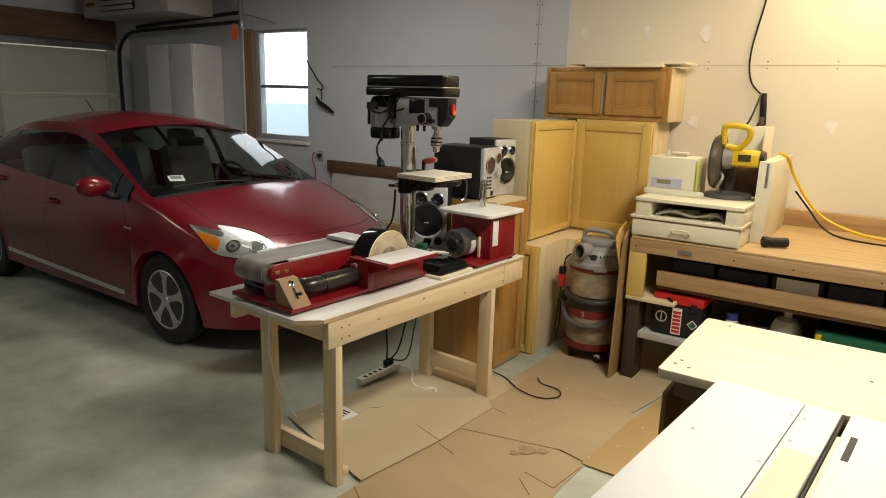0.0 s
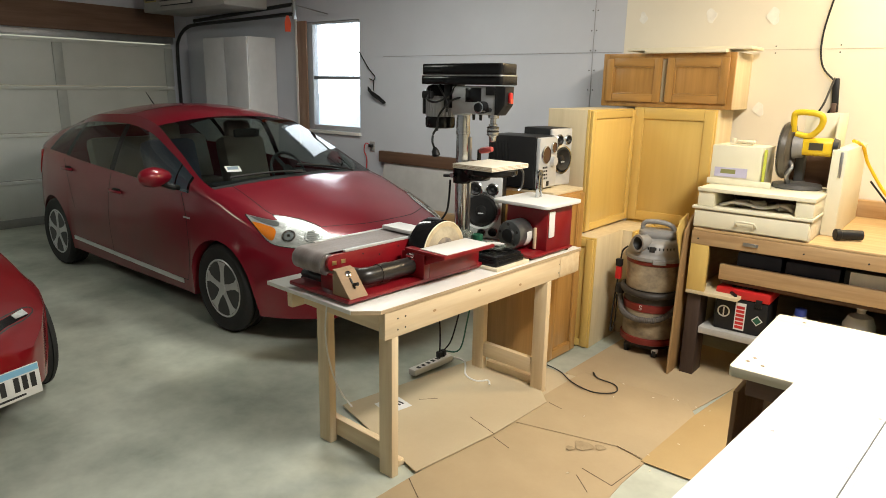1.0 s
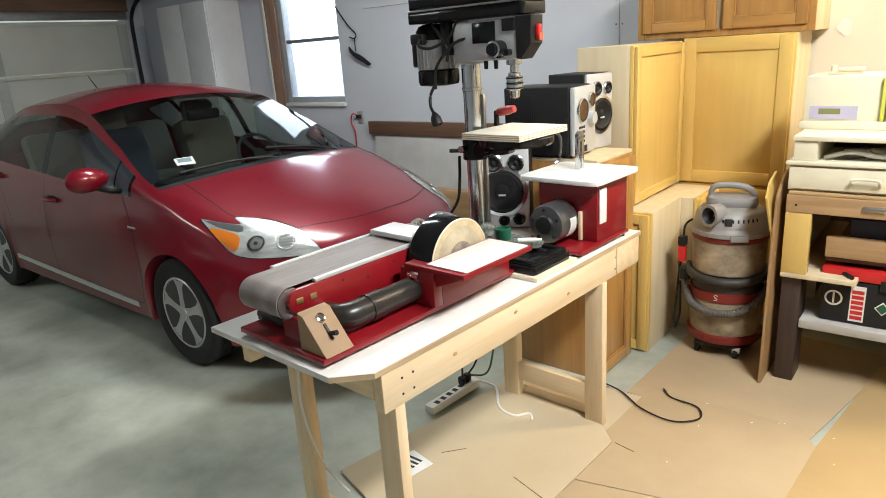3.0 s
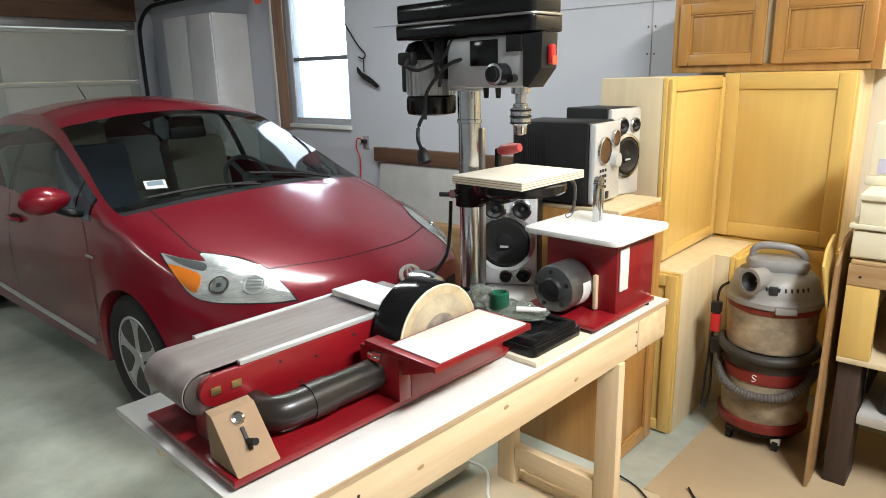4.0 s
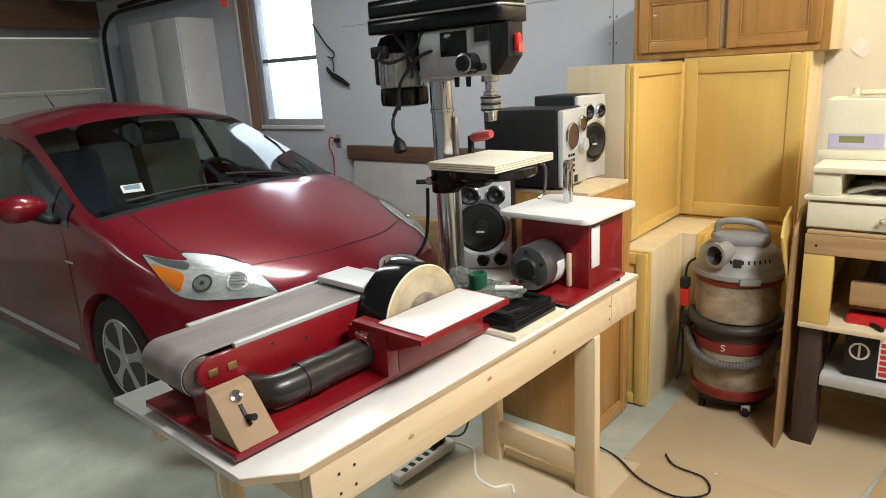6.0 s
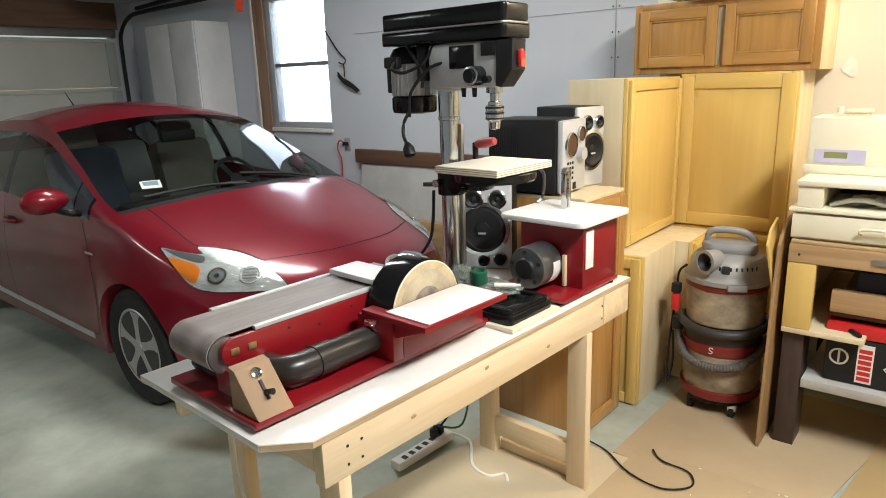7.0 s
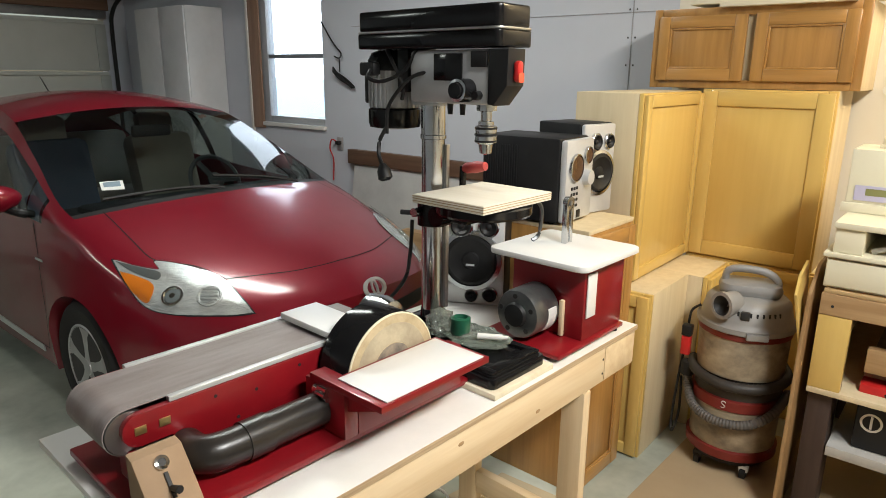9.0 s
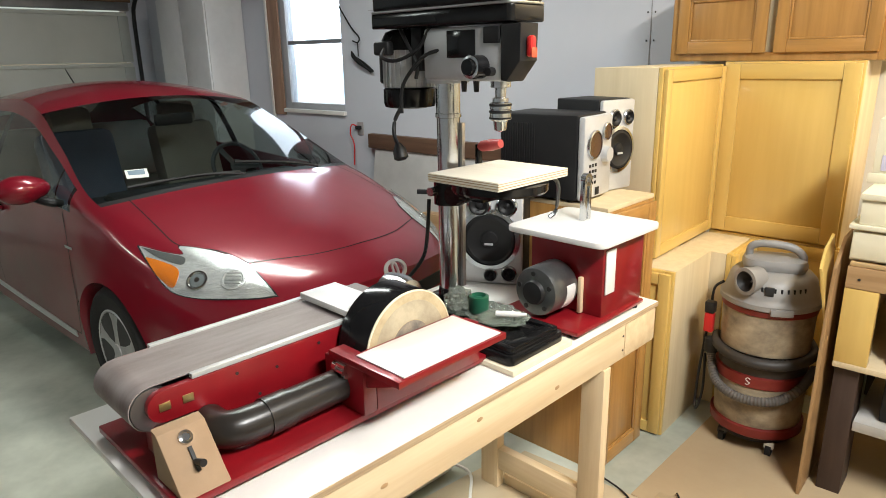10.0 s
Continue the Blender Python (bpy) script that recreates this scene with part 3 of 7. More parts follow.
# ---- the pine workbench and its machines (bench frame: x across, y along) ----
BENCH = pose(-2.15, 1.77, 0, 0, 0, -3.1)
TZ = 0.81
w = thing("workbench", (0.42, 0.8, 0), BENCH, "pine workbench with white top on bare legs", "workbench")
tp = part("benchtop", slab(bm_(), [(0, 0), (0.60, 0), (0.685, 0.09), (0.685, 1.675), (0, 1.675)], TZ - 0.019, TZ, 0.0015), WHITE, w, "white painted top with clipped corner")
part("edge_band", slab(bm_(), [(0.603, -0.001), (0.687, 0.089), (0.687, 1.676), (0.684, 1.676), (0.684, 0.091), (0.602, 0.001)], TZ - 0.018, TZ - 0.002, 0), PLY_EDGE, tp, "bare plywood edge")
ap = part("front_apron", bx(0.645, 0.683, 0.115, 1.66, TZ - 0.142, TZ - 0.0195), PINE_Y, w)
for v in (0.19, 0.235, 1.45, 1.5):
    for z in (TZ - 0.11, TZ - 0.06):
        part("screw", rod(bm_(), (0.6825, v, z), (0.6845, v, z), 0.004, seg=8), INK, ap)
for v, z in ((0.42, TZ - 0.08), (0.74, TZ - 0.055), (1.08, TZ - 0.10)):
    part("knot", lathe(bm_(), [(0.009, 0), (0.008, 0.0006), (0.002, 0.0008)], Matrix.Translation((0.6829, v, z)) @ Matrix.Rotation(radians(90), 4, "Y") @ Matrix.Diagonal((0.7, 1.3, 1, 1)), 14), KNOT, ap)
part("apron_patch", bx(0.6832, 0.686, 1.46, 1.66, TZ - 0.135, TZ - 0.022, 0.001), PINE_X, ap, "short pine cheek at the end")
part("back_apron", bx(0.085, 0.123, 0.05, 1.62, TZ - 0.115, TZ - 0.0195), PINE_Y, w)
part("end_apron", bx(0.124, 0.644, 0.115, 0.153, TZ - 0.11, TZ - 0.0195), PINE_X, w)
part("end_apron", bx(0.124, 0.644, 1.39, 1.428, TZ - 0.11, TZ - 0.0195), PINE_X, w)
for u0, v0, zt in ((0.60, 0.155, TZ - 0.142), (0.165, 0.155, TZ - 0.0195), (0.605, 1.335, TZ - 0.142), (0.165, 1.335, TZ - 0.0195)):
    part("leg", bx(u0, u0 + 0.083, v0, v0 + 0.04, 0, zt), PINE_Z, w)
part("stretcher", bx(0.167, 0.60, 0.196, 0.234, 0.03, 0.12), PINE_X, w)
part("stretcher", bx(0.20, 0.64, 0.235, 0.273, 0.002, 0.035), PINE_X, w)
part("stretcher", bx(0.249, 0.604, 1.338, 1.374, 0.10, 0.19), PINE_X, w)
part("stretcher", bx(0.249, 0.66, 1.376, 1.42, 0.011, 0.06), PINE_X, w)

# belt and disc sander
s = thing("belt_sander", (0.36, 0.5, TZ), BENCH, "red shop-built belt and disc sander with grey belt", "sander")
part("base", bx(0.15, 0.565, 0.02, 1.0, TZ + 0.012, TZ + 0.03), TOOL_RED, s)
for u, v in ((0.19, 0.06), (0.53, 0.06), (0.19, 0.95), (0.53, 0.95), (0.53, 0.5)):
    part("foot", rod(bm_(), (u, v, TZ), (u, v, TZ + 0.012), 0.014, seg=14), BLACK_MATT, s)
BZ = TZ + 0.19


def side_panel(u):
    """A cheek of the belt frame, rounded at its front roller."""
    b = bm_()
    pts = [(0.15, TZ + 0.03), (0.74, TZ + 0.03), (0.74, BZ - 0.008), (0.085, BZ - 0.008)]
    pts += [(0.085 + 0.036 * math.cos(a), BZ - 0.044 + 0.036 * math.sin(a)) for a in [radians(90 + 22.5 * k) for k in range(1, 9)]] + [(0.15, BZ - 0.08)]
    return slab(b, pts, -0.009, 0.009, 0.002, Matrix(((0, 0, 1, u), (1, 0, 0, 0), (0, 1, 0, 0), (0, 0, 0, 1))))


part("side_panel", side_panel(0.385), TOOL_RED, s)
part("side_panel", side_panel(0.165), TOOL_RED, s)
b = bm_()
prof = [(0.068 + 0.05 * math.cos(radians(a)), BZ - 0.05 + 0.05 * math.sin(radians(a))) for a in range(90, 271, 15)]
prof = [(0.76, BZ)] + prof + [(0.76, BZ - 0.10)]
rows_ = [[b.verts.new((u, v, z)) for v, z in prof] for u in (0.178, 0.372)]
inner = [[b.verts.new((u, v + 0.002, z - (0.002 if z > BZ - 0.05 else -0.002))) for v, z in prof] for u in (0.178, 0.372)]
for r0, r1 in ((rows_[0], rows_[1]), (inner[1], inner[0]), (rows_[1], inner[1]), (inner[0], rows_[0])):
    for i in range(len(prof) - 1):
        b.faces.new((r0[i], r0[i + 1], r1[i + 1], r1[i]))
part("belt", b, BELT, s, "grey worn sanding belt")
part("roller", rod(bm_(), (0.174, 0.068, BZ - 0.05), (0.376, 0.068, BZ - 0.05), 0.046, seg=24), DULL_STEEL, s)
ALUMINIUM = mat("brushed_aluminium", (0.62, 0.63, 0.62), 0.4, 0.35, c2=(0.5, 0.51, 0.5), scale=9, fine=60, stretch=(1, 0.05, 1), bump=0.02)
for u in (0.160, 0.376):
    part("edge_strip", bx(u, u + 0.016, 0.15, 0.70, BZ - 0.007, BZ + 0.004, 0.001), ALUMINIUM, s, "bright metal edge strip")
for v in (0.085, 0.135):
    part("brass_plate", bx(0.3942, 0.397, v - 0.012, v + 0.012, BZ - 0.052, BZ - 0.034, 0.001), mat("brass", (0.6, 0.45, 0.2), 0.35, 0.9) if v < 0.10 else bpy.data.materials["brass"], s, "brass adjuster plate")
for v, z in ((0.25, BZ - 0.03), (0.35, BZ - 0.05), (0.47, BZ - 0.03), (0.56, BZ - 0.05), (0.30, BZ - 0.1), (0.52, BZ - 0.11)):
    part("screw", rod(bm_(), (0.3935, v, z), (0.3955, v, z), 0.004, seg=8), INK, s)
part("idler_drum", rod(bm_(), (0.155, 0.10, TZ + 0.052), (0.34, 0.10, TZ + 0.052), 0.018, seg=20), BLACK_MATT, s, "black idler drum below the belt")
part("motor_lead", tube(bm_(), [(0.16, 0.10, TZ + 0.048), (0.12, 0.11, TZ + 0.02), (0.09, 0.15, TZ + 0.007), (0.10, 0.24, TZ + 0.007)], 0.005, 8), BLACK_MATT, s)
part("tail_board", bx(0.185, 0.40, 0.56, 0.68, BZ + 0.008, BZ + 0.026), WHITE_FLAT, s, "white work-stop board")
part("front_upright", bx(0.33, 0.46, 0.06, 0.078, TZ + 0.03, TZ + 0.10), TOOL_RED, s)
# switch box with a sloping face
b = bm_()
slab(b, [(0.45, TZ + 0.031), (0.565, TZ + 0.031), (0.548, TZ + 0.048), (0.475, TZ + 0.135), (0.45, TZ + 0.14)], -0.05, 0.05, 0.003, Matrix(((1, 0, 0, 0), (0, 0, 1, 0.08), (0, 1, 0, 0), (0, 0, 0, 1))))
sb = part("switch_box", b, TAN_BOX, s, "tan fibreboard switch box")
FACE = pose(0.5125, 0.08, TZ + 0.0925, 0, 50, 0)
part("slot", box(bm_(), -0.026, 0.026, -0.004, 0.004, 0, 0.003, 0.0008, FACE @ Matrix.Translation((0.012, 0, 0))), INK, sb)
part("toggle", rod(bm_(), FACE @ Vector((0.018, 0, 0.002)), FACE @ Vector((0.030, 0.004, 0.026)), 0.0055, 0.008, 12), BLACK_MATT, sb)
part("lock_ring", lathe(bm_(), [(0.008, 0), (0.015, 0.0005), (0.014, 0.004), (0.008, 0.005)], FACE @ Matrix.Translation((-0.034, 0, 0)), 24, True), CHROME, sb)
part("lock_core", rod(bm_(), FACE @ Vector((-0.034, 0, 0)), FACE @ Vector((-0.034, 0, 0.0035)), 0.0082, seg=16), INK, sb)
b = bm_()
tube(b, [(0.40, 0.17, TZ + 0.075), (0.45, 0.17, TZ + 0.08), (0.478, 0.19, TZ + 0.083), (0.485, 0.24, TZ + 0.083), (0.485, 0.30, TZ + 0.083), (0.485, 0.50, TZ + 0.083)], 0.04, 24, 8)
part("dust_pipe", b, PIPE, s, "dusty black plastic dust pipe")
part("pipe_collar", rod(bm_(), (0.485, 0.255, TZ + 0.083), (0.485, 0.315, TZ + 0.083), 0.0435, seg=28), PIPE, s)
# disc, its drum and table
part("box_front", bx(0.43, 0.575, 0.46, 0.499, TZ + 0.031, TZ + 0.1485), TOOL_RED, s)
part("table_box", bx(0.525, 0.575, 0.50, 0.86, TZ + 0.031, TZ + 0.145), TOOL_RED, s)
b = bm_()
slab(b, [(0.525, TZ + 0.10), (0.575, TZ + 0.10), (0.70, TZ + 0.148), (0.525, TZ + 0.148)], -0.17, 0.17, 0.002, Matrix(((1, 0, 0, 0), (0, 0, 1, 0.64), (0, 1, 0, 0), (0, 0, 0, 1))))
part("table_bracket", b, TOOL_RED, s)
tb = part("disc_table", slab(bm_(), [(0.455, 0.455), (0.705, 0.455), (0.705, 0.815), (0.522, 0.815), (0.522, 0.50), (0.455, 0.50)], TZ + 0.149, TZ + 0.166, 0.002), TOOL_RED, s)
part("table_top", bx(0.535, 0.7, 0.475, 0.80, TZ + 0.1665, TZ + 0.170, 0.001), WHITE_FLAT, tb, "white laminate work surface")
DC = (0.0, 0.665, TZ + 0.125)
b = bm_()
lathe(b, [(0.125, 0), (0.146, 0.004), (0.146, 0.10), (0.141, 0.108)], Matrix.Translation((0.403, DC[1], DC[2])) @ Matrix.Rotation(radians(90), 4, "Y"), 48)
part("drum_cover", b, BLACK, s, "black plastic drum cover")
b = bm_()
lathe(b, [(0.140, 0.0), (0.143, 0.003), (0.142, 0.005), (0.03, 0.006)], Matrix.Translation((0.511, DC[1], DC[2])) @ Matrix.Rotation(radians(90), 4, "Y"), 48)
dk = part("sanding_disc", b, DISC, s, "tan worn sanding disc")
part("wear_ring", lathe(bm_(), [(0.067, 0), (0.068, 0.0008), (0.118, 0.0008), (0.119, 0)], Matrix.Translation((0.5165, DC[1], DC[2])) @ Matrix.Rotation(radians(90), 4, "Y"), 48, True), DISC_WORN, dk)
part("hub_wear", rod(bm_(), (0.5168, DC[1], DC[2]), (0.5178, DC[1], DC[2]), 0.066, seg=36), mat("hub_grey", (0.13, 0.12, 0.11), 0.8, c2=(0.34, 0.29, 0.22), scale=30, mixing=0.9), dk)
part("disc_rim", lathe(bm_(), [(0.1415, 0), (0.145, 0.001), (0.145, 0.004), (0.1415, 0.0055)], Matrix.Translation((0.5115, DC[1], DC[2])) @ Matrix.Rotation(radians(90), 4, "Y"), 48, True), IVORY, dk)
b = bm_()
for k in range(6):
    a = k * math.pi / 3
    rod(b, (0.508 - 0.02, 0.462 + 0.013 * math.cos(a), TZ + 0.128 + 0.013 * math.sin(a)), (0.508 + 0.012, 0.462 + 0.013 * math.cos(a), TZ + 0.128 + 0.013 * math.sin(a)), 0.007, seg=8)
rod(b, (0.47, 0.462, TZ + 0.128), (0.515, 0.462, TZ + 0.128), 0.014, seg=16)
part("clamp_knob", b, CHROME, s, "chrome star knob")
b = bm_()
lathe(b, [(0.03, 0), (0.055, 0.005), (0.058, 0.05), (0.05, 0.09), (0.02, 0.10)], Matrix.Translation((0.30, 0.78, TZ + 0.19)) @ Matrix.Rotation(radians(90), 4, "Y"), 28)
part("motor", b, STEEL, s, "bright steel motor body")

# drill press
d = thing("drill_press", (0.45, 1.03, TZ), BENCH, "black and grey benchtop drill press with chrome column", "drill press")
part("mount_board", bx(0.10, 0.672, 0.888, 1.168, TZ + 0.0005, TZ + 0.018), PLY, d, "plywood mounting board")
b = bm_()
slab(b, rounded(0.14, 0.655, 0.90, 1.15, 0.02), TZ + 0.0185, TZ + 0.048, 0.003)
slab(b, rounded(0.150, 0.645, 0.91, 1.14, 0.016), TZ + 0.048, TZ + 0.054, 0.002)
for a in ((0.155, 0.64, 0.915, 0.937), (0.155, 0.64, 1.113, 1.135), (0.155, 0.19, 0.9372, 1.1128), (0.605, 0.64, 0.9372, 1.1128), (0.375, 0.40, 0.9372, 1.1128)):
    box(b, a[0], a[1], a[2], a[3], TZ + 0.0535, TZ + 0.064, 0.002)
bs = part("base", b, BLACK, d, "black cast-iron base")
for v in (0.96, 1.09):
    part("slot", bx(0.43, 0.58, v - 0.010, v + 0.010, TZ + 0.0542, TZ + 0.0552, 0), BLACK_MATT, bs)
PX, PY = 0.28, 1.06
part("column_flange", lathe(bm_(), [(0.06, -0.0095), (0.06, 0), (0.05, 0.012), (0.04, 0.02), (0.038, 0.06)], Matrix.Translation((PX, PY, TZ + 0.064)), 28), BLACK, d)
part("column", rod(bm_(), (PX, PY, TZ + 0.1), (PX, PY, 1.60), 0.035, seg=32), STEEL, d, "chrome column")
part("column_collar", lathe(bm_(), [(0.036, 0), (0.039, 0.002), (0.039, 0.012), (0.0365, 0.014), (0.0365, 0.10), (0.036, 0.105)], Matrix.Translation((PX, PY, 1.465)), 32), STEEL, d)
part("rack", bx(PX + 0.033, PX + 0.043, PY + 0.012, PY + 0.026, TZ + 0.13, 1.45, 0.001), DULL_STEEL, d)
b = bm_()
box(b, 0.275, 0.56, 0.965, 1.08, 1.575, 1.715, 0.012)
rod(b, (PX, PY, 1.565), (PX, PY, 1.71), 0.062, seg=28)
hd = part("head_casting", b, GREY_CAST, d, "grey cast head")
b = bm_()
slab(b, [(0.56, 1.715), (0.56, 1.578), (0.58, 1.575), (0.622, 1.625), (0.624, 1.715)], -0.036, 0.036, 0.004, Matrix(((1, 0, 0, 0), (0, 0, 1, 0.997), (0, 1, 0, 0), (0, 0, 0, 1))))
fp = part("front_panel", b, BLACK_MATT, hd, "black front panel")
part("switch_paddle", slab(bm_(), rounded(-0.012, 0.012, -0.026, 0.026, 0.011), 0, 0.016, 0.005, Matrix(((0, 0, 1, 0.623), (1, 0, 0, 0.995), (0, 1, 0, 1.66), (0, 0, 0, 1)))), BRIGHT_RED, fp, "red safety switch paddle")
part("switch_centre", slab(bm_(), rounded(-0.011, 0.011, -0.012, 0.012, 0.006), 0, 0.002, 0.0005, Matrix(((0, 0, 1, 0.6395), (1, 0, 0, 0.995), (0, 1, 0, 1.645), (0, 0, 0, 1)))), ORANGE, fp)
part("depth_dial_plate", bx(0.375, 0.475, 0.958, 0.964, 1.635, 1.705, 0.002), BLACK, hd, "black display plate")
part("name_plate", bx(0.505, 0.558, 0.958, 0.964, 1.67, 1.71, 0.002), BLACK_MATT, hd)
b = bm_()
rod(b, (0.492, 0.925, 1.612), (0.492, 0.966, 1.612), 0.030, seg=28)
rod(b, (0.492, 0.91, 1.612), (0.492, 0.925, 1.612), 0.020, seg=24)
kn = part("feed_hub", b, BLACK, hd, "black quill feed hub")
part("hub_ring", lathe(bm_(), [(0.026, 0), (0.029, 0.001), (0.029, 0.004), (0.022, 0.005)], Matrix.Translation((0.492, 0.925, 1.612)) @ Matrix.Rotation(radians(90), 4, "X"), 28, True), STEEL, kn)
part("lock_knob", rod(bm_(), (0.532, 0.945, 1.60), (0.532, 0.966, 1.60), 0.011, seg=16), BLACK_MATT, hd)
for u in (0.40, 0.445):
    part("stop_knob", rod(bm_(), (u, 1.0, 1.545), (u, 1.0, 1.576), 0.007, 0.009, 12), BLACK_MATT, hd)
# belt cover, with rounded lid and rim
cv = part("belt_cover", slab(bm_(), rounded(0.062, 0.598, 0.955, 1.10, 0.016), 1.72, 1.762, 0.004), BLACK, d, "glossy black belt cover")
part("lid", slab(bm_(), rounded(0.065, 0.595, 0.958, 1.097, 0.018), 1.768, 1.824, 0.007), BLACK, cv)
part("cover_rim", slab(bm_(), rounded(0.057, 0.603, 0.950, 1.105, 0.033), 1.7615, 1.7685, 0.002), DULL_STEEL, cv, "pale metal rim")
b = bm_()
lathe(b, [(0.05, 1.487), (0.078, 1.492), (0.082, 1.505), (0.082, 1.545), (0.078, 1.55)], Matrix.Translation((0.115, 1.06, 0)), 32)
mo = part("motor_end", b, BLACK, d)
b = bm_()
lathe(b, [(0.07, 1.55), (0.075, 1.552), (0.075, 1.66), (0.07, 1.665)], Matrix.Translation((0.115, 1.06, 0)), 32)
mb_ = part("motor_body", b, GREY_CAST, d, "finned grey motor")
for k in range(28):
    part("fin", bx(0.074, 0.081, -0.0025, 0.0025, 1.552, 1.66, 0, Matrix.Translation((0.115, 1.06, 0)) @ Matrix.Rotation(2 * math.pi * k / 28, 4, "Z")), GREY_CAST, mb_)
part("motor_top", lathe(bm_(), [(0.082, 1.66), (0.082, 1.69), (0.07, 1.712), (0.05, 1.719)], Matrix.Translation((0.115, 1.06, 0)), 32), BLACK, d)
part("junction_box", bx(0.07, 0.135, 0.955, 0.99, 1.645, 1.685, 0.008), BLACK_MATT, d)
part("capacitor", lathe(bm_(), [(0.02, 1.56), (0.024, 1.565), (0.024, 1.67), (0.02, 1.675)], Matrix.Translation((0.012, 1.06, 0)), 18), BLACK_MATT, d)
part("motor_bracket", bx(0.19, 0.235, 1.0, 1.12, 1.60, 1.72), BLACK_MATT, d)
for pts in ([(0.12, 0.96, 1.665), (0.14, 0.93, 1.64), (0.19, 0.94, 1.63), (0.26, 0.96, 1.66), (0.30, 0.97, 1.715)],
            [(0.36, 0.98, 1.66), (0.30, 0.955, 1.645), (0.24, 0.95, 1.60), (0.19, 0.96, 1.55), (0.185, 0.96, 1.48)],
            [(0.17, 0.98, 1.715), (0.21, 0.965, 1.68), (0.25, 0.965, 1.62), (0.24, 0.97, 1.58)]):
    part("cable", tube(bm_(), pts, 0.0055, 8), BLACK_MATT, d)
lead = part("power_lead", tube(bm_(), [(0.185, 0.96, 1.50), (0.165, 0.95, 1.46), (0.17, 0.94, 1.42), (0.19, 0.935, 1.39)], 0.006, 8), BLACK_MATT, d)
part("plug", lathe(bm_(), [(0.008, 0.0), (0.02, -0.02), (0.022, -0.045), (0.012, -0.052)], Matrix.Translation((0.19, 0.935, 1.395)) @ pose(0, 0, 0, 0, -18, 0), 16), BLACK_MATT, lead)
# quill and chuck
b = bm_()
lathe(b, [(0.028, 1.576), (0.028, 1.556), (0.016, 1.554), (0.015, 1.53), (0.022, 1.527), (0.022, 1.518), (0.03, 1.514), (0.03, 1.498), (0.027, 1.496), (0.027, 1.488), (0.03, 1.486), (0.03, 1.47), (0.02, 1.464), (0.017, 1.44), (0.006, 1.436)], Matrix.Translation((0.48, 1.06, 0)), 28)
ck = part("chuck", b, STEEL, d, "steel drill chuck")
part("chuck_sleeve", lathe(bm_(), [(0.0305, 1.494), (0.032, 1.493), (0.032, 1.489), (0.0305, 1.488)], Matrix.Translation((0.48, 1.06, 0)), 28, True), BLACK_MATT, ck)
part("chuck_sleeve", lathe(bm_(), [(0.0305, 1.512), (0.0315, 1.511), (0.0315, 1.5075), (0.0305, 1.506)], Matrix.Translation((0.48, 1.06, 0)), 28, True), BLACK_MATT, ck)
part("chuck_sleeve", lathe(bm_(), [(0.0305, 1.476), (0.0315, 1.4755), (0.0315, 1.472), (0.0305, 1.471)], Matrix.Translation((0.48, 1.06, 0)), 28, True), BLACK_MATT, ck)
# table with plywood board
b = bm_()
lathe(b, [(0.05, 1.265), (0.135, 1.27), (0.14, 1.277), (0.14, 1.297), (0.13, 1.30)], Matrix.Translation((0.478, 1.06, 0)), 40)
box(b, PX, 0.45, 1.02, 1.10, 1.23, 1.277, 0.012)
rod(b, (PX, PY, 1.205), (PX, PY, 1.29), 0.048, seg=28)
rod(b, (0.36, 0.985, 1.25), (0.36, 1.135, 1.25), 0.03, seg=20)
tbl = part("work_table", b, BLACK, d, "black cast-iron work table")
part("clamp_bolt", rod(bm_(), (PX - 0.01, 0.985, 1.25), (PX - 0.01, 1.012, 1.25), 0.014, seg=14), STEEL, tbl)
part("clamp_handle", rod(bm_(), (0.20, 1.0, 1.24), (0.25, 1.03, 1.24), 0.008, seg=10), BLACK_MATT, tbl)
pt = part("plywood_top", bx(0.347, 0.603, 0.905, 1.215, 1.303, 1.327, 0.001), wood("pale_birch", (0.80, 0.76, 0.65), (0.72, 0.67, 0.55), "x", 0.55), tbl, "pale plywood table board")
for z in (1.3085, 1.3155, 1.3215):
    part("ply_layer", bx(0.3464, 0.6036, 0.9044, 1.2156, z, z + 0.0022, 0), PLY_EDGE, pt)
part("c_clamp", tube(bm_(), [(0.56, 1.19, 1.303), (0.575, 1.21, 1.275), (0.57, 1.21, 1.20), (0.56, 1.19, 1.18)], 0.006, 6), MOTOR_GREY, tbl)
cr = part("crank_arm", bx(0.335, 0.35, 1.115, 1.135, 1.30, 1.385, 0.004), BLACK, tbl)
part("crank_grip", lathe(bm_(), [(0.010, 0), (0.016, 0.012), (0.018, 0.05), (0.013, 0.085)], Matrix.Translation((0.345, 1.125, 1.377)) @ Matrix.Rotation(radians(80), 4, "Y"), 18), mat("dull_red_grip", (0.40, 0.05, 0.05), 0.45, scale=10, bump=0.0), cr, "dull red crank grip")
part("dangling_cable", tube(bm_(), [(0.24, 1.01, 1.22), (0.255, 0.985, 1.12), (0.25, 0.965, 1.04), (0.18, 0.94, 0.95), (0.10, 0.93, 0.90)], 0.006, 8), BLACK_MATT, d)

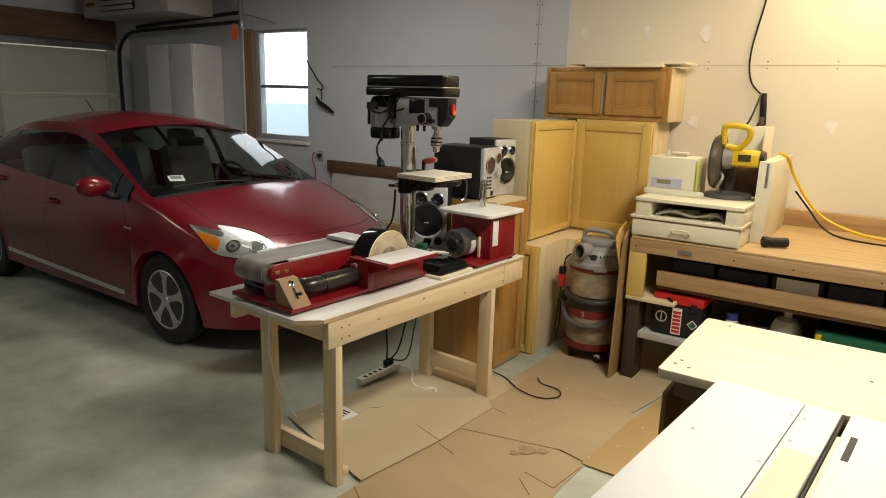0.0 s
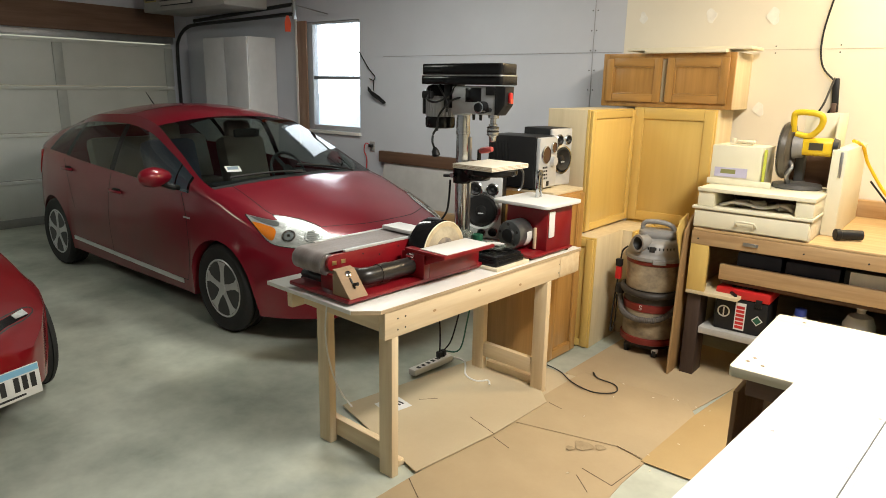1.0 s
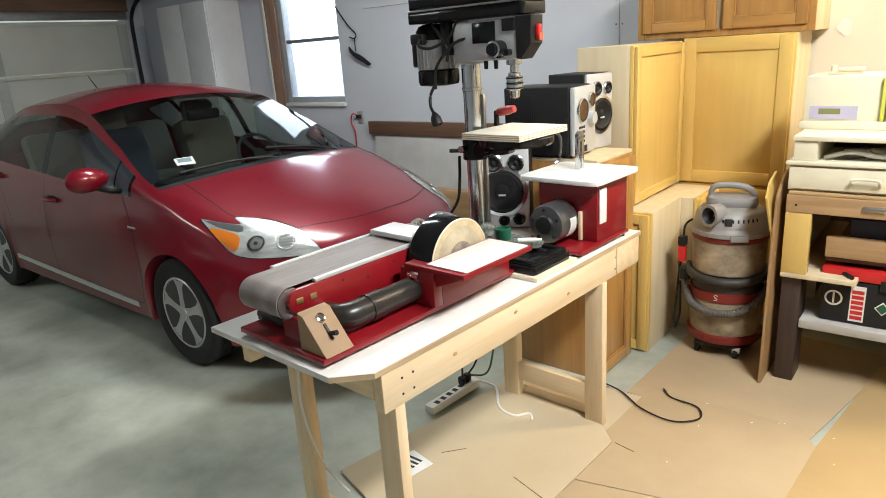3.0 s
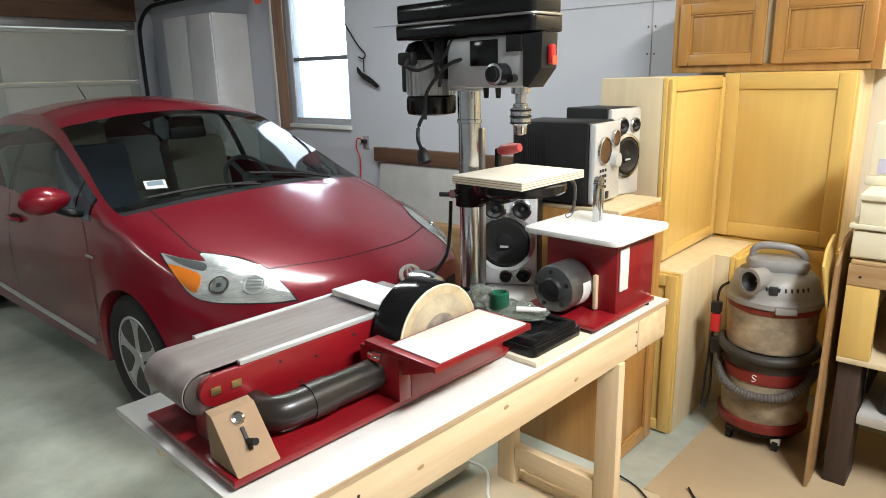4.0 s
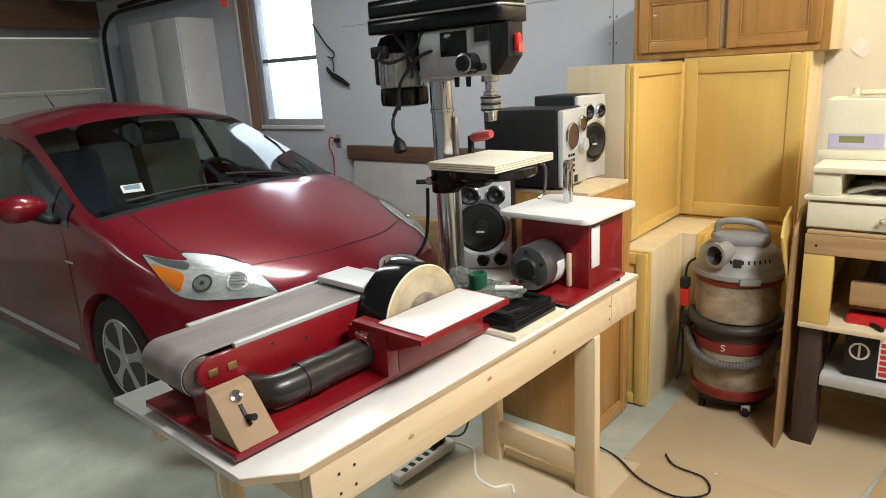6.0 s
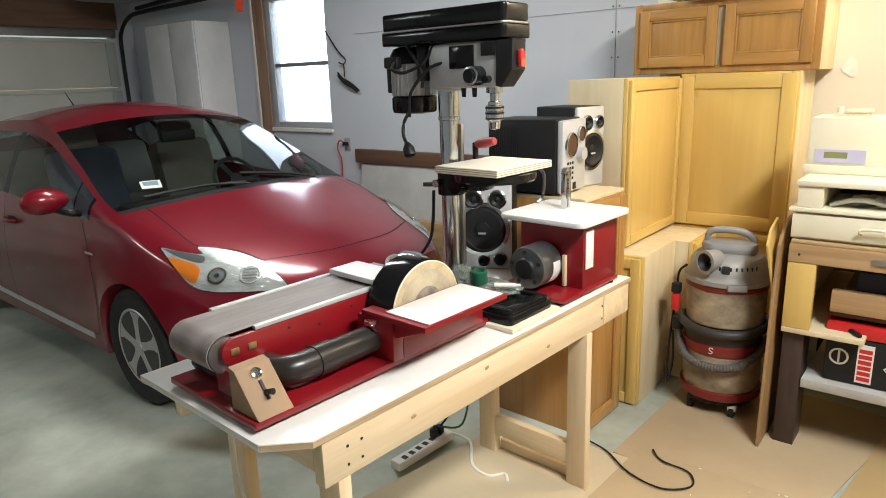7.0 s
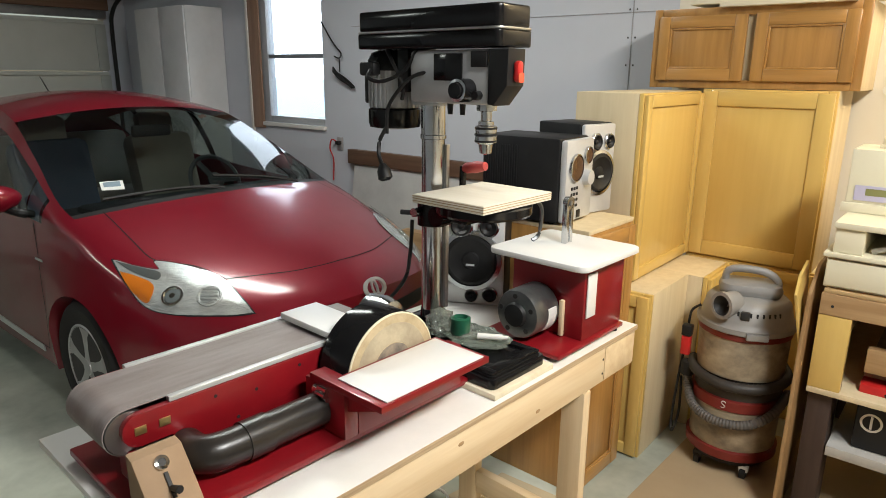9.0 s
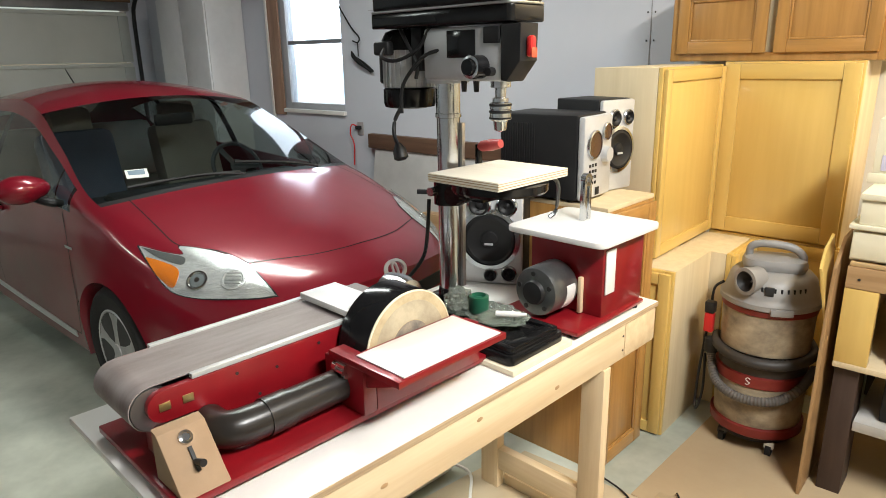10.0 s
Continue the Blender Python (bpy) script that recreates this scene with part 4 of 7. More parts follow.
# spindle sander with white top
s = thing("spindle_sander", (0.5, 1.45, TZ), BENCH, "red shop-built sander cabinet with white top", "sander")
part("base_board", bx(0.36, 0.668, 1.20, 1.60, TZ + 0.012, TZ + 0.026), TOOL_RED, s)
for u, v in ((0.40, 1.23), (0.64, 1.23), (0.40, 1.57), (0.65, 1.57)):
    part("foot", rod(bm_(), (u, v, TZ), (u, v, TZ + 0.012), 0.012, seg=14), BLACK_MATT, s)
part("cabinet", bx(0.38, 0.655, 1.35, 1.60, TZ + 0.026, 1.077), TOOL_RED, s)
part("top", slab(bm_(), rounded(0.315, 0.69, 1.285, 1.655, 0.035), 1.078, 1.098, 0.004), WHITE_FLAT, s, "white rounded worktop")
part("cleat", bx(0.575, 0.590, 1.333, 1.349, TZ + 0.03, TZ + 0.15), PINE_Z, s, "pine cleat")
part("front_plate", bx(0.656, 0.662, 1.36, 1.415, TZ + 0.10, TZ + 0.245), WHITE_FLAT, s, "white plastic switch plate")
b = bm_()
box(b, 0.470, 0.488, 1.492, 1.507, 1.0985, 1.236, 0.002)
box(b, 0.470, 0.488, 1.521, 1.536, 1.0985, 1.236, 0.002)
box(b, 0.478, 0.484, 1.5072, 1.5208, 1.0985, 1.172, 0.001)
lathe(b, [(0.009, -0.009), (0.022, -0.009), (0.022, 0.009), (0.009, 0.009)], Matrix.Translation((0.479, 1.514, 1.236)) @ Matrix.Rotation(radians(90), 4, "Y"), 24, True)
ar = part("belt_arm", b, STEEL, s, "upright bright steel arm")
part("arm_bolt", rod(bm_(), (0.472, 1.514, 1.236), (0.491, 1.514, 1.236), 0.0088, seg=6), DULL_STEEL, ar)
b = bm_()
M = Matrix.Translation((0.50, 1.335, TZ + 0.115)) @ Matrix.Rotation(radians(90), 4, "X")
lathe(b, [(0.03, 0), (0.076, 0.002), (0.08, 0.008), (0.08, 0.11), (0.076, 0.122), (0.05, 0.128), (0.03, 0.129)], M, 36)
mt = part("motor", b, MOTOR_GREY, s, "round grey electric motor")
b = bm_()
for k in range(6):
    box(b, 0.079, 0.0812, -0.0072, 0.0072, 0.02, 0.065, 0.0003, M @ Matrix.Rotation(radians(10 - 10.2 * k), 4, "Z"))
part("rating_label", b, PAPER, mt, "pale rating label")
part("motor_hub", lathe(bm_(), [(0.042, 0.126), (0.036, 0.14), (0.016, 0.145), (0.006, 0.146)], M, 24), BLACK_MATT, mt)
for k in range(5):
    a = 2 * math.pi * k / 5 + 0.4
    part("vent", rod(bm_(), M @ Vector((0.06 * math.cos(a), 0.06 * math.sin(a), 0.126)), M @ Vector((0.06 * math.cos(a), 0.06 * math.sin(a), 0.129)), 0.008, seg=12), INK, mt)

# bag of small parts on the drill base
b = bm_()
bmesh.ops.create_icosphere(b, subdivisions=4, radius=1.0)
for v in b.verts:
    q = v.co.copy()
    n_ = noise.noise(q * 2.5) * 0.35 + noise.noise(q * 7) * 0.12
    v.co = Vector((0.47 + q.x * 0.10 * (1 + n_), 1.05 + q.y * 0.075 * (1 + n_), TZ + 0.067 + max(0, q.z * 0.5 + 0.5) * 0.022 * (1 + 2 * n_)))
solid("plastic_bag", b, CLEAR_BAG, "crumpled clear plastic bag of small parts", "plastic bag", frame_m=BENCH, base=(0.47, 1.05, TZ + 0.064))
b = bm_()
bmesh.ops.create_icosphere(b, subdivisions=4, radius=1.0)
for v in b.verts:
    q = v.co.copy()
    n_ = noise.noise(q * 3 + Vector((5, 1, 2))) * 0.3 + noise.noise(q * 9) * 0.1
    v.co = Vector((0.36 + q.x * 0.045 * (1 + n_), 1.01 + q.y * 0.04 * (1 + n_), TZ + 0.107 + q.z * 0.042 * (1 + n_)))
solid("plastic_bag", b, CLEAR_BAG, "crumpled clear bag with green parts inside", "plastic bag", frame_m=BENCH, base=(0.36, 1.01, TZ + 0.064))
b = bm_()
lathe(b, [(0.028, 0), (0.03, 0.003), (0.03, 0.05), (0.022, 0.053), (0.02, 0.04)], Matrix.Translation((0.425, 1.03, TZ + 0.085)), 24)
solid("green_spool", b, GREEN, "small green plastic spool", "spool", frame_m=BENCH, base=(0.425, 1.03, TZ + 0.085))
b = bm_()
rod(b, (0.50, 1.02, TZ + 0.10), (0.56, 1.06, TZ + 0.10), 0.009, seg=14)
rod(b, (0.56, 1.06, TZ + 0.10), (0.575, 1.07, TZ + 0.10), 0.006, seg=12)
solid("glue_tube", b, WHITE, "small white tube lying on the bag", "tube", frame_m=BENCH, base=(0.53, 1.04, TZ + 0.091))


# ---- stereo ----
def speaker(name, frame_m, w_, d_, h_, small, label):
    """A loudspeaker: silver baffle at local y = 0, facing -y."""
    s = thing(name, (w_ / 2, d_ / 2, 0), frame_m, label, "loudspeaker", "loudspeakers")
    part("cabinet", bx(0, w_, 0.018, d_, 0, h_, 0.006), BLACK_MATT, s, "black cabinet")
    part("baffle", bx(0.002, w_ - 0.002, -0.004, 0.0175, 0.002, h_ - 0.002, 0.012), SILVER, s, "silver plastic baffle")

    def cone(cx, cz, r, nm):
        M = Matrix.Translation((cx, -0.004, cz)) @ Matrix.Rotation(radians(90), 4, "X")
        rg = part("ring", lathe(bm_(), [(r * 1.02, -0.004), (r * 1.22, 0.0), (r * 1.2, 0.008), (r * 1.03, 0.012), (r, 0.006)], M, 40, True), STEEL, s, "bright trim ring")
        part(nm, lathe(bm_(), [(r, 0.002), (r * 0.98, 0.0115), (r * 0.86, 0.014), (r * 0.74, 0.008), (r * 0.34, 0.002), (r * 0.3, 0.008), (r * 0.02, 0.013)], M, 40), BLACK_MATT, s, "black speaker cone")
    cone(w_ / 2, h_ * 0.46, w_ * 0.385, "woofer")
    cone(w_ * 0.35, h_ * 0.80, w_ * 0.15, "tweeter")
    cone(w_ * 0.76, h_ * 0.80, w_ * 0.13, "tweeter")
    if small:
        cone(w_ * 0.52, h_ * 0.10, w_ * 0.09, "port")
        cone(w_ * 0.80, h_ * 0.12, w_ * 0.10, "port")
    part("badge", bx(w_ / 2 - 0.016, w_ / 2 + 0.016, -0.0195, -0.0185, h_ * 0.42 - 0.004, h_ * 0.42 + 0.004, 0), SILVER, s)
    return s


speaker("loudspeaker", BENCH @ pose(0.02, 1.365, TZ, 0, 0, 30), 0.25, 0.20, 0.38, True, "silver-fronted loudspeaker standing on the bench")
speaker("loudspeaker", pose(-1.765, 3.67, 1.10, 0, 0, 78), 0.20, 0.24, 0.365, False, "silver-fronted loudspeaker on the oak cabinet")
HI = pose(-1.72, 3.445, 1.10, 0, 0, 92)
s = thing("stereo_unit", (0.12, 0.17, 0), HI, "silver and black compact stereo on the oak cabinet", "stereo")
part("housing", bx(0, 0.235, 0.02, 0.36, 0.008, 0.325, 0.008), BLACK_MATT, s, "black ribbed housing")
for k in range(14):
    part("rib", bx(-0.002, 0.0005, 0.20 + 0.011 * k, 0.205 + 0.011 * k, 0.05, 0.29, 0.0005), BLACK_MATT, s)
part("face", bx(0.004, 0.231, -0.01, 0.0195, 0.01, 0.32, 0.01), SILVER, s, "silver control face")
for cx, cz, r in ((0.075, 0.215, 0.048), (0.17, 0.255, 0.03)):
    M = Matrix.Translation((cx, -0.01, cz)) @ Matrix.Rotation(radians(90), 4, "X")
    part("dial_ring", lathe(bm_(), [(r, 0), (r * 1.12, 0.002), (r * 1.1, 0.01), (r, 0.012)], M, 32, True), STEEL, s)
    part("display", lathe(bm_(), [(r, 0.0), (r * 0.98, 0.008), (r * 0.1, 0.006)], M, 32), mat("brown_display", (0.08, 0.04, 0.025), 0.15) if cx < 0.1 else bpy.data.materials["brown_display"], s)
part("volume_knob", rod(bm_(), (0.165, -0.035, 0.17), (0.165, -0.01, 0.17), 0.028, 0.032, 24), SILVER, s)
for i in range(3):
    for k in range(4):
        part("button", bx(0.045 + 0.022 * i, 0.058 + 0.022 * i, -0.0135, -0.0098, 0.065 + 0.022 * k, 0.077 + 0.022 * k, 0.002), BLACK_MATT, s)
part("socket_panel", bx(0.10, 0.13, -0.0125, -0.0098, 0.02, 0.05, 0.001), BLACK_MATT, s)
for u in (0.03, 0.2):
    part("foot", rod(bm_(), (u, 0.06, 0), (u, 0.06, 0.009), 0.012, seg=12), BLACK_MATT, s)


# ---- kitchen cabinets ----
def cabinet(frame_m, w_, d_, h_, doors, wz, wx, side, label, group="", rail=0.06, bead=True, gap=0.009):
    """A cabinet box with framed doors; its front lies at local y = 0 and faces -y."""
    c = thing("kitchen_cabinet", (w_ / 2, d_ / 2, 0), frame_m, label, "cabinet", group)
    part("body", bx(0, w_, 0.022, d_, 0, h_, 0.002), side, c)
    part("face_frame", box(box(box(box(bm_(), 0, 0.04, 0.002, 0.021, 0, h_), w_ - 0.04, w_, 0.002, 0.021, 0, h_), 0.0405, w_ - 0.0405, 0.002, 0.021, h_ - 0.04, h_), 0.0405, w_ - 0.0405, 0.002, 0.021, 0, 0.04), wz, c)
    each = (w_ - gap * (doors + 1)) / doors
    for k in range(doors):
        x0 = gap + k * (each + gap)
        x1 = x0 + each
        z0, z1 = gap, h_ - gap
        dr = part("door", bx(x0 + rail - 0.002, x1 - rail + 0.002, -0.006, 0.001, z0 + rail - 0.002, z1 - rail + 0.002, 0.001), wz, c)
        for p0, p1 in ((x0, x0 + rail), (x1 - rail, x1)):
            part("door_stile", bx(p0, p1, -0.018, 0.0015, z0, z1, 0.004), wz, dr)
        for p0, p1 in ((z0, z0 + rail), (z1 - rail, z1)):
            part("door_rail", bx(x0 + rail, x1 - rail, -0.0175, 0.001, p0, p1, 0.004), wx, dr)
        if not bead:
            continue
        b = bm_()
        for a in ((x0 + rail, x0 + rail + 0.010, z0 + rail, z1 - rail), (x1 - rail - 0.010, x1 - rail, z0 + rail, z1 - rail)):
            box(b, a[0], a[1], -0.0135, -0.0061, a[2], a[3], 0.003)
        for a in ((z0 + rail, z0 + rail + 0.010), (z1 - rail - 0.010, z1 - rail)):
            box(b, x0 + rail + 0.0101, x1 - rail - 0.0101, -0.0135, -0.0061, a[0], a[1], 0.003)
        part("panel_moulding", b, wz, dr)
    return c


GROUP = "stored kitchen cabinets"
cabinet(pose(-1.945, 4.70, 1.592), 0.945, 0.385, 0.375, 2, OAK_Z, OAK_X, RAW_BOX, "two-door oak wall cabinet set on taller cabinets", GROUP, 0.055, gap=0.036)
cabinet(pose(-1.655, 4.665, 0.765), 0.585, 0.36, 0.825, 1, MAPLE_Z, MAPLE_X, RAW_BOX, "single-door honey maple cabinet facing the room", GROUP, 0.07, False)
cabinet(pose(-1.655, 3.965, 0.765, 0, 0, 90), 0.69, 0.31, 0.815, 1, MAPLE_Z, MAPLE_X, RAW_BOX, "single-door honey maple cabinet turned sideways", GROUP, 0.05, False)
cabinet(pose(-1.985, 3.865, 0.0), 0.48, 0.425, 0.763, 1, MAPLE_Z, MAPLE_X, RAW_BOX, "maple cabinet standing on the floor below another", GROUP, 0.05, False)
cabinet(pose(-1.42, 4.30, 0.0, 0, 0, 90), 0.34, 0.5, 0.755, 1, MAPLE_Z, MAPLE_X, RAW_BOX, "maple base unit behind the vacuum", GROUP)
cabinet(pose(-1.655, 4.665, 0.0), 0.62, 0.36, 0.763, 1, MAPLE_Z, MAPLE_X, RAW_BOX, "maple base unit against the wall", GROUP)
c = cabinet(pose(-1.60, 3.445, 0.0, 0, 0, 88), 0.36, 0.56, 1.082, 1, OAK_Z, OAK_X, OAK_Z, "oak base cabinet carrying the stereo", GROUP)
part("top_panel", bx(0, 0.36, 0.002, 0.56, 1.0825, 1.099, 0.001), RAW_BOX, c, "pale unfinished top panel")
solid("loose_board", bx(-1.78, -0.92, 4.72, 5.02, 1.985, 2.005, 0.002), PLY, "loose plywood board on the oak cabinet", "board")
solid("loose_board", bx(-1.62, -1.06, 4.66, 4.90, 1.9635, 1.984, 0.002), PLY, "loose plywood offcut on the oak cabinet", "board")

# ---- shop vacuum ----
VX, VY = -1.195, 4.125
VM = Matrix.Translation((VX, VY, 0)) @ Matrix.Diagonal((0.93, 0.93, 1.0, 1.0))
v = thing("shop_vacuum", (0, 0, 0), VM, "dusty grey and red shop vacuum on casters", "vacuum")


def ring(prof, seg=44):
    return lathe(bm_(), prof, None, seg)


part("dolly", ring([(0.15, 0.055), (0.165, 0.06), (0.165, 0.085), (0.15, 0.09)]), BLACK_MATT, v)
part("lower_tank", ring([(0.178, 0.09), (0.184, 0.10), (0.192, 0.30), (0.19, 0.315)]), VAC_TANK, v, "dusty translucent lower tank")
part("lower_band", ring([(0.188, 0.088), (0.198, 0.094), (0.199, 0.13), (0.19, 0.134)]), VAC_RED, v, "dusty red band")
part("middle_band", ring([(0.19, 0.312), (0.197, 0.316), (0.196, 0.36), (0.188, 0.364)]), VAC_RED, v, "dusty red band")
part("waist", ring([(0.185, 0.364), (0.186, 0.37), (0.178, 0.45), (0.175, 0.452)]), VAC_BASE, v, "dark dusty waist")
part("upper_tank", ring([(0.180, 0.452), (0.187, 0.456), (0.192, 0.62), (0.19, 0.625)]), VAC_TANK, v, "dusty translucent upper tank")
part("upper_band", ring([(0.19, 0.622), (0.197, 0.626), (0.198, 0.648), (0.19, 0.65)]), VAC_RED, v, "dusty red band")
ld = part("lid", ring([(0.2, 0.65), (0.208, 0.655), (0.208, 0.675), (0.195, 0.685), (0.19, 0.70), (0.175, 0.755), (0.155, 0.775), (0.10, 0.785)]), VAC_GREY, v, "grey plastic motor lid")
b = bm_()
slab(b, rounded(-0.13, 0.13, -0.085, 0.085, 0.06, 8), 0.775, 0.835, 0.025, Matrix.Rotation(radians(20), 4, "Z"))
part("motor_cap", b, VAC_GREY, v)
part("handle", tube(bm_(), [(-0.10, -0.03, 0.82), (-0.095, -0.035, 0.865), (-0.05, -0.03, 0.885), (0.05, 0.0, 0.88), (0.10, 0.02, 0.85), (0.11, 0.025, 0.81)], 0.016, 12), VAC_GREY, v)
A_ = radians(-113)
ca, sa = math.cos(A_), math.sin(A_)
PM = Matrix.Rotation(A_, 4, "Z") @ Matrix.Translation((0.13, 0.03, 0.765)) @ Matrix.Rotation(radians(90), 4, "Y")
pt = part("inlet", lathe(bm_(), [(0.05, 0.0), (0.05, 0.06), (0.056, 0.066), (0.056, 0.085), (0.042, 0.086), (0.038, 0.02)], PM, 28), VAC_GREY, v, "round hose inlet")
part("inlet_bore", lathe(bm_(), [(0.037, 0.022), (0.041, 0.0845), (0.002, 0.03)], PM, 28), INK, pt)
for k in range(9):
    a = radians(-150 + 8 * k - 20)
    part("vent_slot", box(bm_(), 0.172, 0.182, -0.004, 0.004, 0.70, 0.745, 0.001, Matrix.Rotation(a + radians(75), 4, "Z")), BLACK_MATT, ld)
part("power_switch", box(bm_(), 0.165, 0.19, -0.018, 0.018, 0.715, 0.75, 0.003, Matrix.Rotation(radians(-78), 4, "Z")), INK, ld)
part("latch", box(bm_(), 0.198, 0.216, -0.045, 0.045, 0.642, 0.67, 0.005, Matrix.Rotation(radians(-62), 4, "Z")), VAC_GREY, ld)
part("latch", box(bm_(), 0.198, 0.216, -0.045, 0.045, 0.642, 0.67, 0.005, Matrix.Rotation(radians(150), 4, "Z")), VAC_GREY, ld)
b = bm_()
arc = [(0.203 * math.cos(radians(a)), 0.203 * math.sin(radians(a)), z) for a, z in ((-175, 0.445), (-150, 0.44), (-120, 0.435), (-90, 0.43), (-60, 0.43), (-30, 0.44), (0, 0.45), (40, 0.45))]
part("hose", tube(b, arc, 0.021, 12, 10, 0.002), VAC_BASE, v, "dark hose wrapped round the waist")
arc = [(0.218 * math.cos(radians(a)), 0.218 * math.sin(radians(a)), z) for a, z in ((-158, 0.40), (-150, 0.345), (-130, 0.29), (-105, 0.272), (-80, 0.27), (-55, 0.285), (-30, 0.33), (0, 0.39))]
part("hose", tube(bm_(), arc, 0.018, 12, 14, 0.003), HOSE, v, "grey corrugated hose")
part("hose_cuff", lathe(bm_(), [(0.03, 0), (0.032, 0.005), (0.03, 0.06), (0.025, 0.062)], Matrix.Translation((-0.205, -0.085, 0.385)), 20), BLACK_MATT, v)
part("cord", tube(bm_(), [(-0.19, -0.05, 0.70), (-0.23, -0.04, 0.66), (-0.235, -0.05, 0.58), (-0.235, -0.07, 0.50), (-0.25, -0.08, 0.30), (-0.255, -0.09, 0.14), (-0.235, -0.12, 0.11), (-0.22, -0.10, 0.20), (-0.235, -0.07, 0.36)], 0.006, 8), BLACK_MATT, v)
part("plug", box(bm_(), -0.02, 0.02, -0.018, 0.018, 0.0, 0.085, 0.006, Matrix.Translation((-0.215, -0.115, 0.485))), BRIGHT_RED, v, "red cord plug")
part("plug_boot", box(bm_(), -0.022, 0.022, -0.02, 0.02, 0.0, 0.05, 0.006, Matrix.Translation((-0.215, -0.115, 0.572))), BLACK_MATT, v)
for a in (-130, -50, 40, 130):
    cx, cy = 0.16 * math.cos(radians(a)), 0.16 * math.sin(radians(a))
    w_ = part("caster", rod(bm_(), (cx - 0.012, cy, 0.026), (cx + 0.012, cy, 0.026), 0.026, seg=18), BLACK_MATT, v)
    part("fork", bx(cx - 0.02, cx + 0.02, cy - 0.012, cy + 0.012, 0.035, 0.062), WHITE if a == -50 else VAC_BASE, w_)
b = bm_()
tube(b, [(0.011, -0.1975, 0.352), (0.0, -0.1985, 0.358), (-0.008, -0.1985, 0.350), (0.0, -0.1985, 0.342), (0.009, -0.1985, 0.337), (0.0, -0.1985, 0.328), (-0.009, -0.198, 0.330)], 0.002, 6)
part("emblem", b, WHITE, v, "small white emblem")

# boards leaning between vacuum and bench
b = bm_()
slab(b, [(3.80, 0.0), (4.32, 0.0), (4.32, 1.0), (3.97, 0.99), (3.86, 0.90), (3.83, 0.68)], -0.006, 0.006, 0.001, Matrix(((0, 0, 1, -0.935), (1, 0, 0, 0), (0, 1, 0, 0), (0, 0, 0, 1))) )
solid("leaning_board", b, wood("brown_hardboard", (0.36, 0.22, 0.10), (0.28, 0.16, 0.07), "z"), "brown hardboard sheet standing beside the vacuum", "board")
b = bm_()
slab(b, [(3.86, 0.62), (3.93, 0.70), (4.0, 0.985), (3.87, 0.955), (3.80, 0.90)], -0.005, 0.005, 0.001, Matrix(((0, -0.14, 1, -0.845), (1, 0, 0, 0.02), (0, 1, 0, 0), (0, 0, 0, 1))))
solid("leaning_board", b, MAPLE_Z, "honey-coloured offcut leaning on a board", "board")

# ---- wall bench ----
k = thing("wall_bench", (0.3, 4.4, 0), None, "rough pine wall bench with brown top and shelves", "workbench")
part("benchtop", bx(-0.895, 1.6, 3.875, 5.06, 0.915, 0.93), wood("brown_hardboard_top", (0.52, 0.36, 0.18), (0.43, 0.28, 0.13), "x", 0.6), k, "brown hardboard top")
part("apron", bx(-0.90, 1.6, 3.872, 3.91, 0.835, 0.914), OLD_PINE_X, k)
part("back_ledge", bx(-0.32, 1.6, 5.0, 5.075, 0.931, 1.04), OLD_PINE_X, k, "pine back ledge")
part("leg", bx(-0.90, -0.795, 3.874, 3.912, 0.552, 0.834), MAPLE_Z, k, "yellowish pine cheek")
part("leg", bx(-0.90, -0.862, 3.915, 4.9, 0.552, 0.834), PINE_Y, k)
part("foot_plate", bx(-0.90, -0.6, 3.872, 4.9, 0.53, 0.5515), RAW_BOX, k)
part("post", bx(-0.895, -0.815, 3.90, 4.05, 0, 0.5295), SHADED_WOOD_Z, k, "dark wood post with under-bench shade in its colour")
part("post", bx(-0.895, -0.815, 4.85, 5.0, 0, 0.5295), SHADED_WOOD_Z, k)
part("post", bx(1.1, 1.19, 3.95, 4.05, 0, 0.834), SHADED_WOOD_Z, k)
part("shelf_rail", bx(-0.74, 1.6, 3.94, 3.978, 0.63, 0.722), OLD_PINE_X, k)
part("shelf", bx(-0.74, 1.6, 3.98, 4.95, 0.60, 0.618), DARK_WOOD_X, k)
part("low_shelf", bx(-0.81, 1.6, 3.90, 4.95, 0.285, 0.325), mat("dusty_shelf_paint", (0.50, 0.49, 0.46), 0.6, c2=(0.34, 0.33, 0.30), scale=5), k, "dusty white painted low shelf")
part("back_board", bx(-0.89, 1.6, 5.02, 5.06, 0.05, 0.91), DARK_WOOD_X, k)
part("hook_plate", box(bm_(), -0.61, -0.53, 3.862, 3.871, 0.865, 0.885, 0.002, Matrix()), DULL_STEEL, k)
for x in (-0.86, -0.3, 0.0, 0.4):
    part("screw", rod(bm_(), (x, 3.869, 0.87), (x, 3.8725, 0.87), 0.005, seg=8), INK, k)


def crate(name, x0, x1, y0, y1, z0, z1, m, label, cat, lid=None, marks=()):
    t = thing(name, ((x0 + x1) / 2, (y0 + y1) / 2, z0), None, label, cat)
    zt = z1 - (z1 - z0) * 0.22 if lid else z1
    part("body", bx(x0, x1, y0, y1, z0, zt, 0.008), m, t)
    if lid:
        part("lid", bx(x0 - 0.006, x1 + 0.006, y0 - 0.006, y1 + 0.006, zt + 0.001, z1, 0.01), lid, t)
    for a0, a1, b0, b1, mm in marks:
        part("printed_bar", bx(x0 + a0 * (x1 - x0), x0 + a1 * (x1 - x0), y0 - 0.003, y0 - 0.0005, z0 + b0 * (zt - z0), z0 + b1 * (zt - z0), 0), mm, t)
    return t


